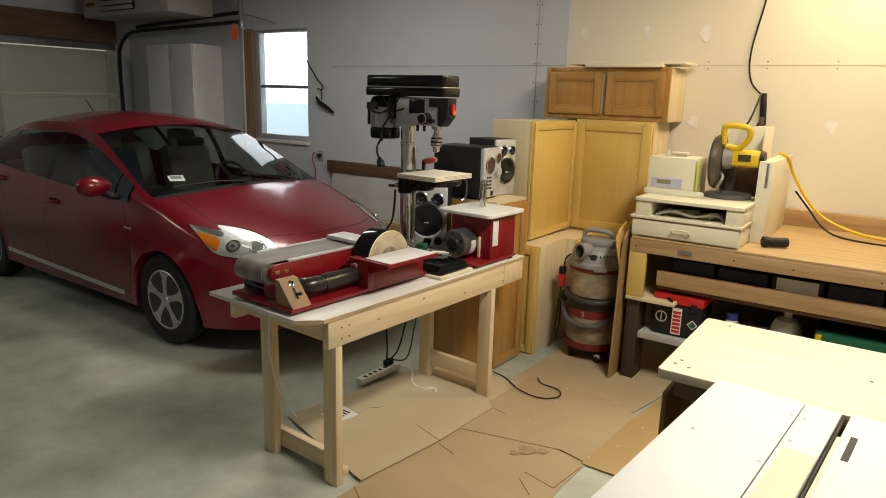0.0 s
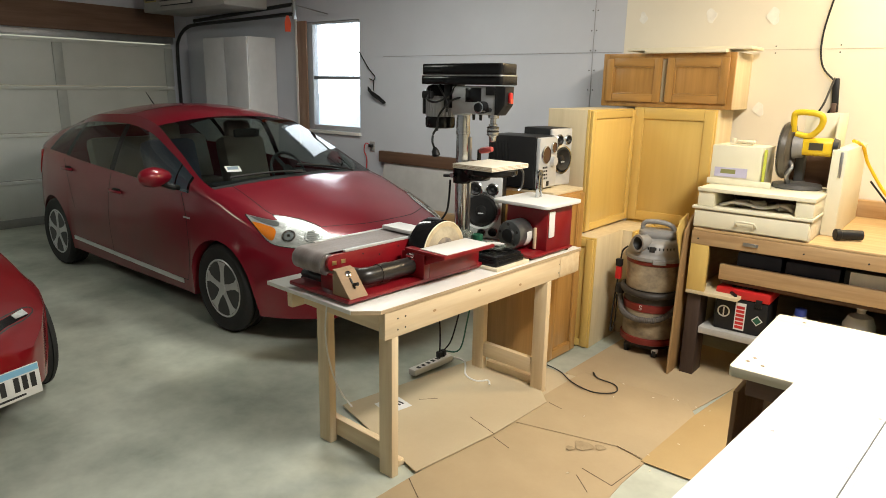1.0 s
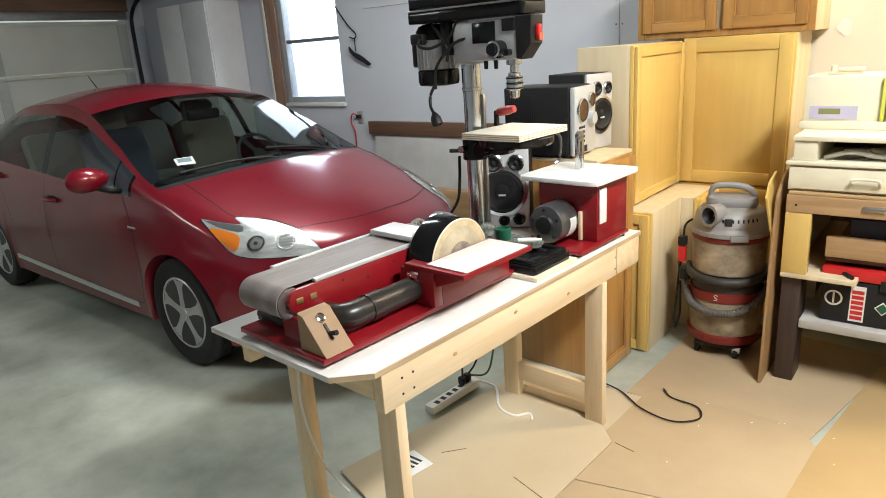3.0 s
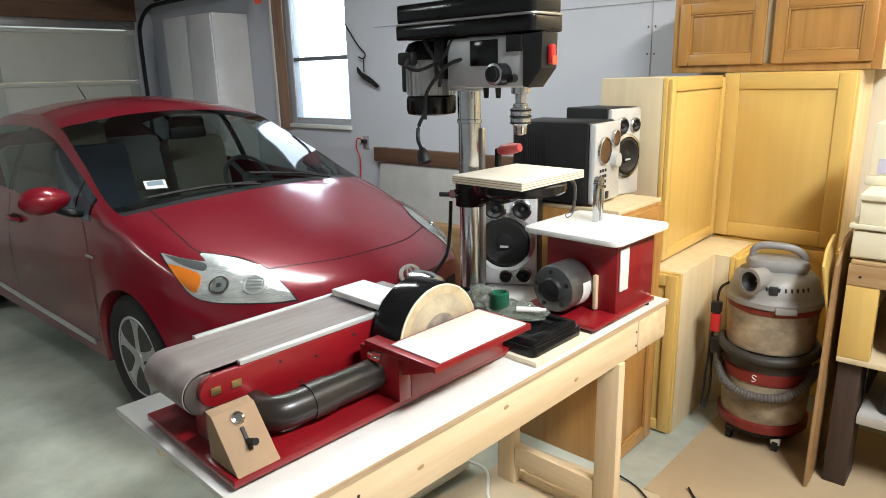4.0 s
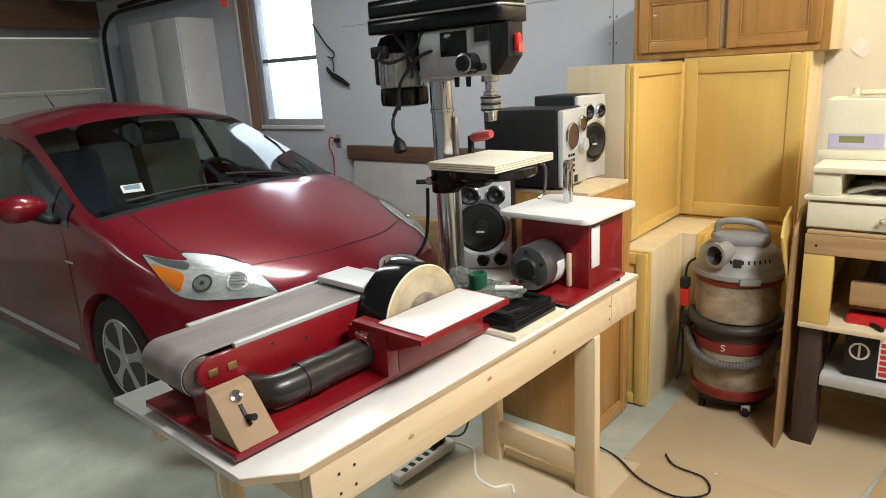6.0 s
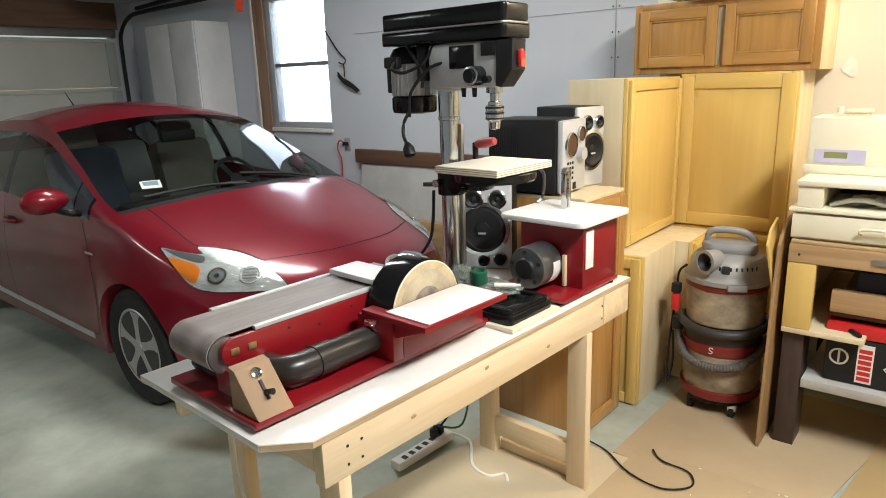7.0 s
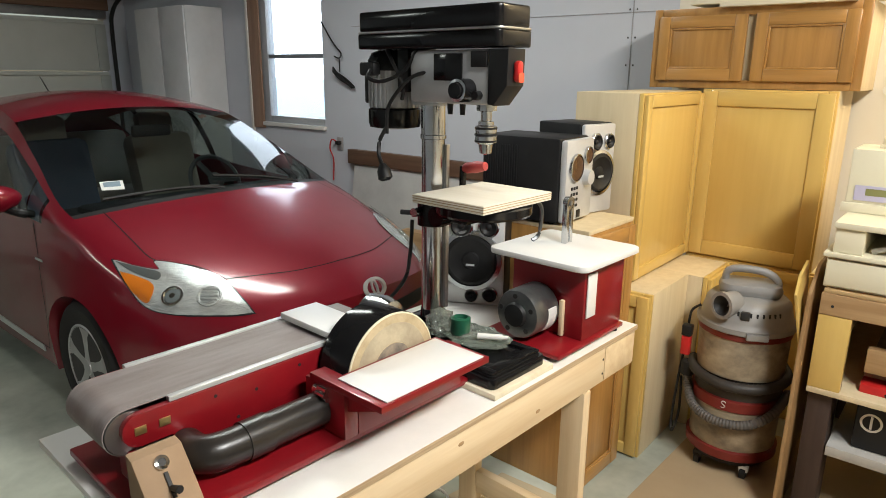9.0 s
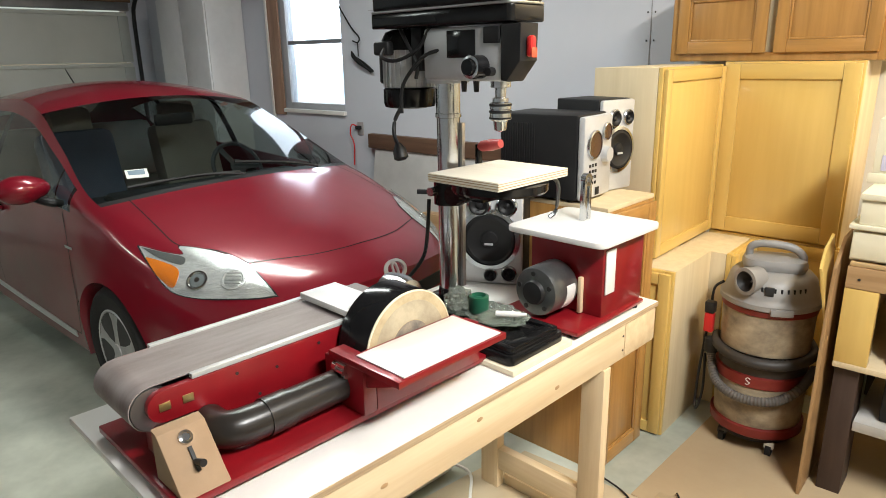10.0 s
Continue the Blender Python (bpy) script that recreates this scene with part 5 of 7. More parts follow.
t = crate("tool_box", -0.74, -0.45, 3.95, 4.2, 0.326, 0.585, BLACK_MATT, "black tool box with red lid and white badges", "tool box", BRIGHT_RED, ((0.40, 0.60, 0.08, 0.90, WHITE),))
for k in range(6):
    part("printed_bar", bx(-0.618, -0.572, 3.9455, 3.9465, 0.352 + 0.024 * k, 0.369 + 0.024 * k, 0), BRIGHT_RED, t)
part("badge", lathe(bm_(), [(0.028, 0), (0.036, 0.001), (0.036, 0.002), (0.028, 0.0022)], Matrix.Translation((-0.688, 3.949, 0.44)) @ Matrix.Rotation(radians(90), 4, "X"), 24, True), WHITE, t)
part("badge_bar", bx(-0.692, -0.684, 3.9475, 3.949, 0.415, 0.465, 0), WHITE, t)
part("badge", box(bm_(), -0.022, 0.022, -0.001, 0.001, -0.022, 0.022, 0, Matrix.Translation((-0.50, 3.9485, 0.42)) @ Matrix.Rotation(radians(45), 4, "Y")), WHITE, t)
part("badge_fill", box(bm_(), -0.017, 0.017, -0.001, 0.001, -0.017, 0.017, 0, Matrix.Translation((-0.50, 3.9465, 0.42)) @ Matrix.Rotation(radians(45), 4, "Y")), GREEN, t)
part("lid_panel", bx(-0.67, -0.52, 3.99, 4.15, 0.5852, 0.592), BLACK_MATT, t)
part("lid_handle", tube(bm_(), [(-0.66, 4.07, 0.592), (-0.64, 4.07, 0.607), (-0.55, 4.07, 0.607), (-0.53, 4.07, 0.592)], 0.007, 8), BRIGHT_RED, t)
for x in (-0.69, -0.50):
    part("latch", bx(x - 0.018, x + 0.018, 3.936, 3.9435, 0.50, 0.548, 0.003), BLACK_MATT, t)
b = bm_()
lathe(b, [(0.035, 0.326), (0.038, 0.33), (0.038, 0.46), (0.03, 0.475)], Matrix.Translation((-0.30, 4.05, 0)), 24)
t = thing("spray_bottle", (-0.30, 4.05, 0.326), None, "white bottle with blue cap on the low shelf", "bottle")
part("bottle", b, WHITE, t)
part("cap", lathe(bm_(), [(0.03, 0.476), (0.032, 0.478), (0.03, 0.515), (0.02, 0.52)], Matrix.Translation((-0.30, 4.05, 0)), 20), BLUE, t)
t = thing("plastic_jug", (-0.02, 4.15, 0.326), None, "clouded white plastic jug on the low shelf", "jug")
part("jug", lathe(bm_(), [(0.075, 0.326), (0.082, 0.335), (0.082, 0.46), (0.06, 0.51), (0.022, 0.53), (0.022, 0.55)], Matrix.Translation((-0.02, 4.15, 0)), 28), mat("cloudy_plastic", (0.55, 0.54, 0.50), 0.4), t)
part("cap", rod(bm_(), (-0.02, 4.15, 0.55), (-0.02, 4.15, 0.575), 0.026, seg=18), WHITE, t)
b = bm_()
lathe(b, [(0.06, 0.326), (0.065, 0.33), (0.065, 0.43), (0.06, 0.44)], Matrix.Translation((-0.16, 4.2, 0)), 24)
solid("paint_can", b, DULL_STEEL, "dull steel can on the low shelf", "can")
crate("carton", 0.14, 0.48, 3.96, 4.3, 0.326, 0.52, GREEN, "green printed carton on the low shelf", "carton", None, ((0.60, 0.92, 0.15, 0.75, PAPER), (0.02, 0.10, 0.80, 0.98, YELLOW)))
crate("carton", 0.50, 0.85, 3.96, 4.3, 0.326, 0.52, WHITE, "pale printed carton on the low shelf", "carton", None, ((0.1, 0.6, 0.3, 0.6, YELLOW), (0.12, 0.58, 0.4, 0.5, INK)))
crate("storage_case", -0.66, -0.42, 3.99, 4.3, 0.619, 0.80, NAVY, "navy plastic case on the upper shelf", "case")
crate("storage_case", -0.40, -0.13, 3.99, 4.3, 0.619, 0.79, NAVY, "navy plastic case on the upper shelf", "case")
crate("storage_case", -0.11, 0.15, 3.98, 4.3, 0.619, 0.80, BLACK_MATT, "black plastic case with a pale label", "case", None, ((0.1, 0.9, 0.55, 0.95, PAPER),))
crate("storage_case", 0.17, 0.42, 3.99, 4.3, 0.619, 0.80, NAVY, "navy plastic case on the upper shelf", "case")
crate("carton", 0.46, 0.75, 3.985, 4.3, 0.619, 0.80, PAPER, "white and red printed carton", "carton", None, ((0.0, 0.5, 0.0, 1.0, PAPER), (0.55, 1.0, 0.1, 0.9, BRIGHT_RED)))
b = bm_()
tube(b, [(-0.62, 3.90, 0.560), (-0.70, 4.0, 0.560), (-0.74, 4.02, 0.566)], 0.010, 8)
tube(b, [(-0.70, 4.0, 0.561), (-0.66, 4.05, 0.561)], 0.010, 8)
solid("hand_tool", b, BLACK_MATT, "black hand tool lying on the foot plate", "tool", base=(-0.68, 3.97, 0.552))

# ---- mitre saw station ----
s = thing("saw_station", (-0.6, 4.2, 0.931), None, "ivory painted mitre saw station with drawer", "saw stand")
part("drawer_case", bx(-0.905, -0.29, 3.90, 4.62, 0.931, 1.045), PLY, s)
dr = part("drawer_front", bx(-0.90, -0.295, 3.878, 3.8995, 0.942, 1.036), IVORY, s)
part("drawer_pull", tube(bm_(), [(-0.66, 3.877, 0.975), (-0.66, 3.855, 0.985), (-0.65, 3.852, 1.0), (-0.57, 3.852, 1.0), (-0.56, 3.855, 0.985), (-0.56, 3.877, 0.975)], 0.006, 8), IVORY, dr)
part("lower_plate", bx(-0.915, -0.28, 3.87, 4.62, 1.0455, 1.062), IVORY, s)
part("bed_post", bx(-0.89, -0.80, 3.885, 4.35, 1.0625, 1.148), IVORY, s)
part("bed_post", bx(-0.375, -0.285, 3.885, 4.35, 1.0625, 1.148), IVORY, s)
part("bed_back", bx(-0.80, -0.375, 4.30, 4.34, 1.0625, 1.148), DARK_WOOD_X, s)
part("bed_top", bx(-0.895, -0.28, 3.875, 4.36, 1.1485, 1.17), IVORY, s)
part("stop_box", bx(-0.91, -0.615, 4.12, 4.36, 1.1705, 1.40), IVORY, s)
part("stop_rail", bx(-0.92, -0.56, 4.10, 4.119, 1.1705, 1.205), IVORY, s)
st = part("sticker", bx(-0.885, -0.70, 4.1165, 4.1195, 1.215, 1.27, 0), LILAC, s, "lilac warning sticker")
part("sticker_bar", bx(-0.85, -0.765, 4.1155, 4.1163, 1.235, 1.26, 0), mat("olive_ink", (0.22, 0.22, 0.08), 0.6), st)
b = bm_()
box(b, -0.84, -0.71, 4.20, 4.225, 1.4005, 1.415, 0.003)
rod(b, (-0.82, 4.2125, 1.415), (-0.82, 4.2125, 1.44), 0.012, seg=14)
box(b, -0.80, -0.70, 4.19, 4.235, 1.4155, 1.43, 0.004, Matrix())
part("stop_clamp", b, PLY, s)
part("ruler_strip", bx(-0.614, -0.60, 4.10, 4.118, 1.205, 1.39, 0.001), mat("yellow_green", (0.55, 0.58, 0.08), 0.5), s, "yellow-green scale strip")
part("right_box", bx(-0.288, -0.215, 4.18, 4.95, 0.931, 1.41), IVORY, s)
part("right_back", box(bm_(), -0.005, 0.005, 0, 0.30, 0, 0.20, 0.002, pose(-0.30, 4.30, 1.40, 0, 0, 0)), IVORY, s)
part("hood_panel", bx(-0.50, -0.305, 4.48, 4.50, 1.1705, 1.60), IVORY, s)
part("latch_bar", bx(-0.245, -0.23, 4.172, 4.1795, 1.26, 1.40), DULL_STEEL, s)
part("fence_panel", bx(-0.56, -0.30, 4.42, 4.445, 1.1705, 1.36), DARK_WOOD_X, s)
for x in (-0.70, -0.62, -0.48):
    part("stored_bit", rod(bm_(), (x, 3.96, 1.09), (x + 0.06, 4.02, 1.09), 0.022, seg=14), DULL_STEEL, s)
part("stored_coil", tube(bm_(), [(-0.78, 3.95, 1.07), (-0.68, 3.93, 1.10), (-0.56, 3.95, 1.08), (-0.45, 3.96, 1.10), (-0.40, 3.98, 1.07)], 0.010, 8), mat("pale_cord", (0.5, 0.48, 0.44), 0.6), s)
m_ = thing("mitre_saw", (-0.47, 4.25, 1.171), None, "yellow and grey mitre saw with toothed blade", "saw")
BM_ = Matrix.Translation((-0.555, 4.25, 1.385)) @ Matrix.Rotation(radians(90), 4, "Y")
b = bm_()
for i in range(60):
    a = 2 * math.pi * i / 60
    box(b, 0.132, 0.15, -0.003, 0.004, -0.0015, 0.0015, 0, BM_ @ Matrix.Rotation(a, 4, "Z"))
lathe(b, [(0.03, -0.0015), (0.14, -0.0015), (0.14, 0.0015), (0.03, 0.0015)], BM_, 48)
part("blade", b, DULL_STEEL, m_, "toothed steel blade")
gd_ = bm_()
lathe(gd_, [(0.08, 0.006), (0.158, 0.008), (0.165, 0.02), (0.16, 0.045), (0.10, 0.055)], BM_, 40)
part("blade_guard", gd_, mat("smoked_guard", (0.09, 0.075, 0.055), 0.3), m_, "smoked blade guard")
part("gear_case", lathe(bm_(), [(0.05, 0.055), (0.075, 0.06), (0.065, 0.11), (0.05, 0.115)], BM_ @ Matrix.Translation((-0.03, 0, 0)), 28), mat("grey_alloy", (0.26, 0.24, 0.22), 0.5), m_)
b = bm_()
slab(b, rounded(-0.05, 0.05, -0.055, 0.055, 0.03), 0, 0.16, 0.012, Matrix.Translation((-0.455, 4.25, 1.415)) @ Matrix.Rotation(radians(90), 4, "Y"))
mh = part("motor_housing", b, YELLOW, m_, "yellow motor housing")
part("rating_plate", bx(-0.41, -0.34, 4.191, 4.1945, 1.40, 1.44, 0), mat("dark_plate", (0.06, 0.05, 0.03), 0.4), mh)
part("motor_cap", rod(bm_(), (-0.295, 4.25, 1.42), (-0.27, 4.25, 1.42), 0.05, 0.04, 24), BLACK_MATT, m_)
part("grip", tube(bm_(), [(-0.50, 4.20, 1.50), (-0.50, 4.17, 1.58), (-0.48, 4.16, 1.605), (-0.38, 4.16, 1.60), (-0.355, 4.17, 1.57), (-0.37, 4.19, 1.52), (-0.42, 4.21, 1.475), (-0.49, 4.21, 1.485)], 0.017, 12), YELLOW, m_, "yellow handle loop")
b = bm_()
box(b, -0.53, -0.44, 4.22, 4.42, 1.171, 1.20, 0.008)
lathe(b, [(0.13, 1.171), (0.135, 1.175), (0.13, 1.195), (0.11, 1.198)], Matrix.Translation((-0.46, 4.28, 0)), 36)
box(b, -0.50, -0.45, 4.36, 4.42, 1.19, 1.42, 0.01)
part("turntable", b, mat("dark_alloy", (0.09, 0.085, 0.08), 0.5), m_)
part("arm_link", tube(bm_(), [(-0.49, 4.20, 1.20), (-0.50, 4.17, 1.25), (-0.48, 4.18, 1.30), (-0.52, 4.22, 1.34)], 0.012, 8), DULL_STEEL, m_)
part("trigger_lead", tube(bm_(), [(-0.40, 4.22, 1.60), (-0.385, 4.3, 1.66), (-0.40, 4.6, 1.80)], 0.006, 6), BLACK_MATT, m_)
# level hanging on its cord, yellow air hose, black cord, pipe
l_ = thing("hanging_power_strip", (-0.45, WY1, 1.6), None, "dark power strip hanging by its cord on the wall", "power strip")
part("body", box(bm_(), -0.02, 0.02, -0.03, 0.0, -0.11, 0.11, 0.008, pose(-0.455, WY1 - 0.01, 1.70, 0, -5, 0)), BLACK_MATT, l_)
part("plug", box(bm_(), -0.014, 0.014, -0.035, -0.005, -0.03, 0.03, 0.005, pose(-0.45, WY1 - 0.04, 1.62)), mat("brown_plug", (0.12, 0.07, 0.05), 0.5), l_)
part("cord", tube(bm_(), [(-0.50, WY1 - 0.02, 3.0), (-0.52, WY1 - 0.02, 2.5), (-0.58, WY1 - 0.02, 2.1), (-0.56, WY1 - 0.03, 1.90), (-0.48, WY1 - 0.03, 1.80)], 0.006, 8), BLACK_MATT, l_)
part("lead", tube(bm_(), [(-0.46, WY1 - 0.04, 1.62), (-0.50, WY1 - 0.06, 1.55), (-0.55, WY1 - 0.08, 1.50)], 0.008, 8), BLACK_MATT, l_)
b = bm_()
tube(b, [(-0.25, 4.60, 1.44), (-0.21, 4.72, 1.40), (-0.17, 4.80, 1.28), (-0.03, 4.82, 1.08), (0.14, 4.80, 0.985), (0.40, 4.75, 0.946), (0.9, 4.70, 0.944), (1.4, 4.75, 0.944)], 0.0095, 10, 8)
solid("air_hose", b, YELLOW, "yellow air hose lying on the wall bench", "hose")
b = bm_()
tube(b, [(-0.14, 4.70, 1.20), (-0.06, 4.72, 1.10), (0.05, 4.70, 0.98), (0.2, 4.66, 0.938), (0.6, 4.6, 0.937), (1.2, 4.62, 0.937)], 0.006, 8, 6)
solid("extension_cord", b, BLACK_MATT, "black cord lying on the wall bench", "cable")
b = bm_()
lathe(b, [(0.028, 0), (0.031, 0.003), (0.031, 0.025), (0.027, 0.03), (0.027, 0.14), (0.023, 0.14), (0.023, 0.01)], Matrix.Translation((-0.20, 4.08, 0.962)) @ Matrix.Rotation(radians(-58), 4, "Z") @ Matrix.Rotation(radians(90), 4, "X") @ Matrix.Rotation(radians(180), 4, "X"), 24)
solid("pipe_offcut", b, BLACK_MATT, "short black plastic pipe on the wall bench", "pipe", base=(-0.20, 4.04, 0.931))

# ---- outfeed table and table saw in the foreground ----
t = thing("outfeed_table", (0.6, 2.3, 0), None, "plywood assembly table on brown legs", "table")
tp = part("tabletop", slab(bm_(), rounded(-0.145, 1.5, 1.985, 2.62, 0.015), 0.868, 0.90, 0.003), PLY, t, "pale plywood top")
for x, y in ((-0.11, 2.06), (-0.10, 2.10), (-0.065, 2.05), (-0.05, 2.57), (0.42, 2.3), (0.9, 2.4)):
    part("screw", rod(bm_(), (x, y, 0.9), (x, y, 0.9006), 0.006, seg=10), mat("rusty_screw", (0.20, 0.12, 0.06), 0.6) if x == -0.11 else bpy.data.materials["rusty_screw"], tp)
part("under_frame", bx(-0.10, 1.4, 2.03, 2.57, 0.80, 0.867), DARK_WOOD_X, t)
for x, y in ((-0.05, 2.06), (-0.05, 2.50), (1.3, 2.06), (1.3, 2.50)):
    part("leg", bx(x, x + 0.06, y, y + 0.05, 0, 0.80), wood("brown_leg", (0.30, 0.17, 0.08), (0.22, 0.12, 0.05), "z") if (x, y) == (-0.05, 2.06) else bpy.data.materials["brown_leg"], t)
part("side_panel", bx(-0.135, -0.12, 2.04, 2.60, 0.0, 0.799, 0.002), bpy.data.materials["brown_leg"], t, "brown hardboard side panel")
part("shelf_panel", bx(-0.118, 1.38, 2.50, 2.515, 0.06, 0.799, 0.002), mat("grey_cardboard", (0.30, 0.27, 0.23), 0.8, scale=5), t, "grey-brown panel below the top")
t = thing("table_saw", (0.55, 1.2, 0), pose(-0.11, 0.0, 0, 0, 0, -5), "white-topped table saw with mitre slot", "table saw")
part("left_wing", slab(bm_(), rounded(0.0, 0.226, 0.85, 1.905, 0.02), 0.925, 0.95, 0.003), WHITE_FLAT, t, "white laminate wing")
sx = 0.228
part("saw_top", bx(sx, sx + 0.085, 0.85, 1.905, 0.925, 0.95), WHITE_FLAT, t)
part("saw_insert", bx(sx + 0.012, sx + 0.084, 0.85, 1.60, 0.9505, 0.954, 0.001), IVORY, t, "ivory wooden strip")
part("slot_edge", bx(sx + 0.0852, sx + 0.0945, 0.85, 1.905, 0.925, 0.944), BLACK_MATT, t, "dark mitre slot")
part("saw_top", bx(sx + 0.096, 1.1, 0.85, 1.76, 0.925, 0.949), IVORY, t)
part("sled", bx(sx + 0.105, 0.48, 1.38, 1.905, 0.9495, 0.956), WHITE_FLAT, t)
part("sled_slot", bx(sx + 0.125, sx + 0.14, 1.62, 1.76, 0.9562, 0.9568, 0), INK, t)
part("cabinet", bx(0.06, 1.05, 0.95, 1.8, 0.0, 0.924), DARK_WOOD_X, t)
for x, y in ((0.05, 1.55), (0.05, 0.9), (0.215, 1.80), (0.215, 1.5), (0.215, 1.1), (0.245, 1.80), (0.245, 1.65)):
    part("screw", rod(bm_(), (x, y, 0.95), (x, y, 0.9504), 0.005, seg=10), DULL_STEEL, t)
solid("red_vise", bx(0.60, 0.80, 1.25, 1.62, 0.957, 1.10, 0.02, pose(-0.06, 0, 0, 0, 0, -5)), TOOL_RED, "dark red machine part on the table saw", "vise")

# ---- cords and power strip under the pine bench ----
p = thing("power_strip", (-2.1, 2.9, 0), None, "white power strip on the floor with cords", "power strip")
part("body", box(bm_(), -0.028, 0.028, -0.17, 0.17, 0.015, 0.055, 0.006, pose(-2.08, 2.90, 0, 0, 0, -4)), WHITE, p)
for i in range(6):
    part("socket", box(bm_(), -0.014, 0.014, -0.012, 0.012, 0.0552, 0.0556, 0, pose(-2.08, 2.78 + 0.045 * i, 0)), INK, p)
for y in (2.98, 3.02):
    part("plug", bx(-2.10, -2.065, y - 0.014, y + 0.014, 0.056, 0.095, 0.006), BLACK_MATT, p)
part("lead", tube(bm_(), [(-2.08, 2.98, 0.09), (-2.07, 2.97, 0.2), (-2.05, 2.93, 0.45), (-2.03, 2.90, 0.78)], 0.005, 8), BLACK_MATT, p)
part("lead", tube(bm_(), [(-2.08, 3.02, 0.09), (-2.05, 3.06, 0.16), (-2.02, 3.10, 0.35), (-1.98, 3.13, 0.55), (-1.96, 3.14, 0.78)], 0.005, 8), BLACK_MATT, p)
part("lead", tube(bm_(), [(-2.08, 3.02, 0.09), (-2.0, 3.08, 0.10), (-1.96, 3.10, 0.30), (-1.92, 3.12, 0.60), (-1.9, 3.1, 0.78)], 0.005, 8), GREEN, p, "green lead")
part("lead", tube(bm_(), [(-2.08, 3.07, 0.04), (-1.96, 3.08, 0.03), (-1.85, 2.95, 0.02), (-1.75, 2.92, 0.02), (-1.70, 2.97, 0.02), (-1.66, 2.93, 0.02)], 0.006, 8), WHITE, p, "white lead")
b = bm_()
tube(b, [(0.30, 0.12, 0.79), (0.30, 0.10, 0.6), (0.315, 0.12, 0.42), (0.33, 0.16, 0.30), (0.36, 0.20, 0.22)], 0.004, 8)
solid("extension_cord", b, WHITE, "thin white cord hanging under the bench", "cable", frame_m=BENCH)
b = bm_()
tube(b, [(-1.56, 3.42, 0.012), (-1.44, 3.38, 0.014), (-1.30, 3.28, 0.018), (-1.15, 3.25, 0.018), (-1.06, 3.33, 0.018), (-1.10, 3.42, 0.018), (-1.22, 3.44, 0.018), (-1.28, 3.50, 0.018)], 0.0038, 8, 8)
solid("extension_cord", b, BLACK_MATT, "black cord lying on the cardboard", "cable")

# ---- cars (car frame: nose at x = 0 pointing to +x, wheels on z = 0) ----
from mathutils.bvhtree import BVHTree


def curve(table, a):
    """A smooth curve through a short table of (place, value)."""
    xs = [p[0] for p in table]
    ys = [p[1] for p in table]
    if a <= xs[0]:
        return ys[0]
    if a >= xs[-1]:
        return ys[-1]
    i = max(j for j in range(len(xs) - 1) if xs[j] <= a)

    def slope(j):
        if j == 0 or j == len(xs) - 1:
            k = 0 if j == 0 else j - 1
            return (ys[k + 1] - ys[k]) / (xs[k + 1] - xs[k])
        d0, d1 = (ys[j] - ys[j - 1]) / (xs[j] - xs[j - 1]), (ys[j + 1] - ys[j]) / (xs[j + 1] - xs[j])
        return 0.0 if d0 * d1 <= 0 else 2 * d0 * d1 / (d0 + d1)
    h = xs[i + 1] - xs[i]
    t = (a - xs[i]) / h
    return (2 * t ** 3 - 3 * t * t + 1) * ys[i] + (t ** 3 - 2 * t * t + t) * h * slope(i) + (3 * t * t - 2 * t ** 3) * ys[i + 1] + (t ** 3 - t * t) * h * slope(i + 1)


NS, NG, NR = 12, 6, 10  # rows of the side, the glasshouse and the roof


def car_shell(T, stations, axles, arch, wheel_z):
    """Lofts half sections along the car. Gives the grid of points, one row a station, on the +y side."""
    grid = []
    for a in stations:
        w, zb0, zl = curve(T["w"], a), curve(T["sill"], a), curve(T["belt"], a)
        ye, ze, zc, bow = curve(T["ye"], a), curve(T["ze"], a), curve(T["top"], a), curve(T["bow"], a)
        row = []

        def put(y, z):
            row.append(Vector((-(a + bow * (y / 0.85) ** 2), y, z)))
        act = a + bow * (w / 0.85) ** 2
        zb = zb0
        for ax in axles:
            if abs(act - ax) < arch:
                zb = max(zb, wheel_z + math.sqrt(arch ** 2 - (act - ax) ** 2))
        zb = min(zb, zl - 0.06)
        put(w - 0.06, zb)
        lip = 0.0
        for ax in axles:
            if abs(act - ax) < arch + 0.06:
                lip = max(lip, 0.014 * (1 - max(0, abs(act - ax) - arch) / 0.06))
        for k in range(NS + 1):
            t = k / NS
            z = zb + (zl - zb) * t
            q = (z - 0.55) / (zl - 0.55) if z > 0.55 else (z - 0.55) / 0.4
            y = w - 0.055 * q * q if z > 0.55 else w - 0.03 * q * q
            y += lip * (1 - t) ** 3
            put(y, z)
        yl = w - 0.055
        for k in range(1, NG + 1):
            t = k / NG
            put(yl + (ye - yl) * t + 0.018 * math.sin(math.pi * t), zl + (ze - zl) * t)
        for k in range(1, NR + 1):
            t = k / NR
            put(ye * (1 - t), ze + (zc - ze) * (1 - (1 - t) ** 2))
        grid.append(row)
    return grid


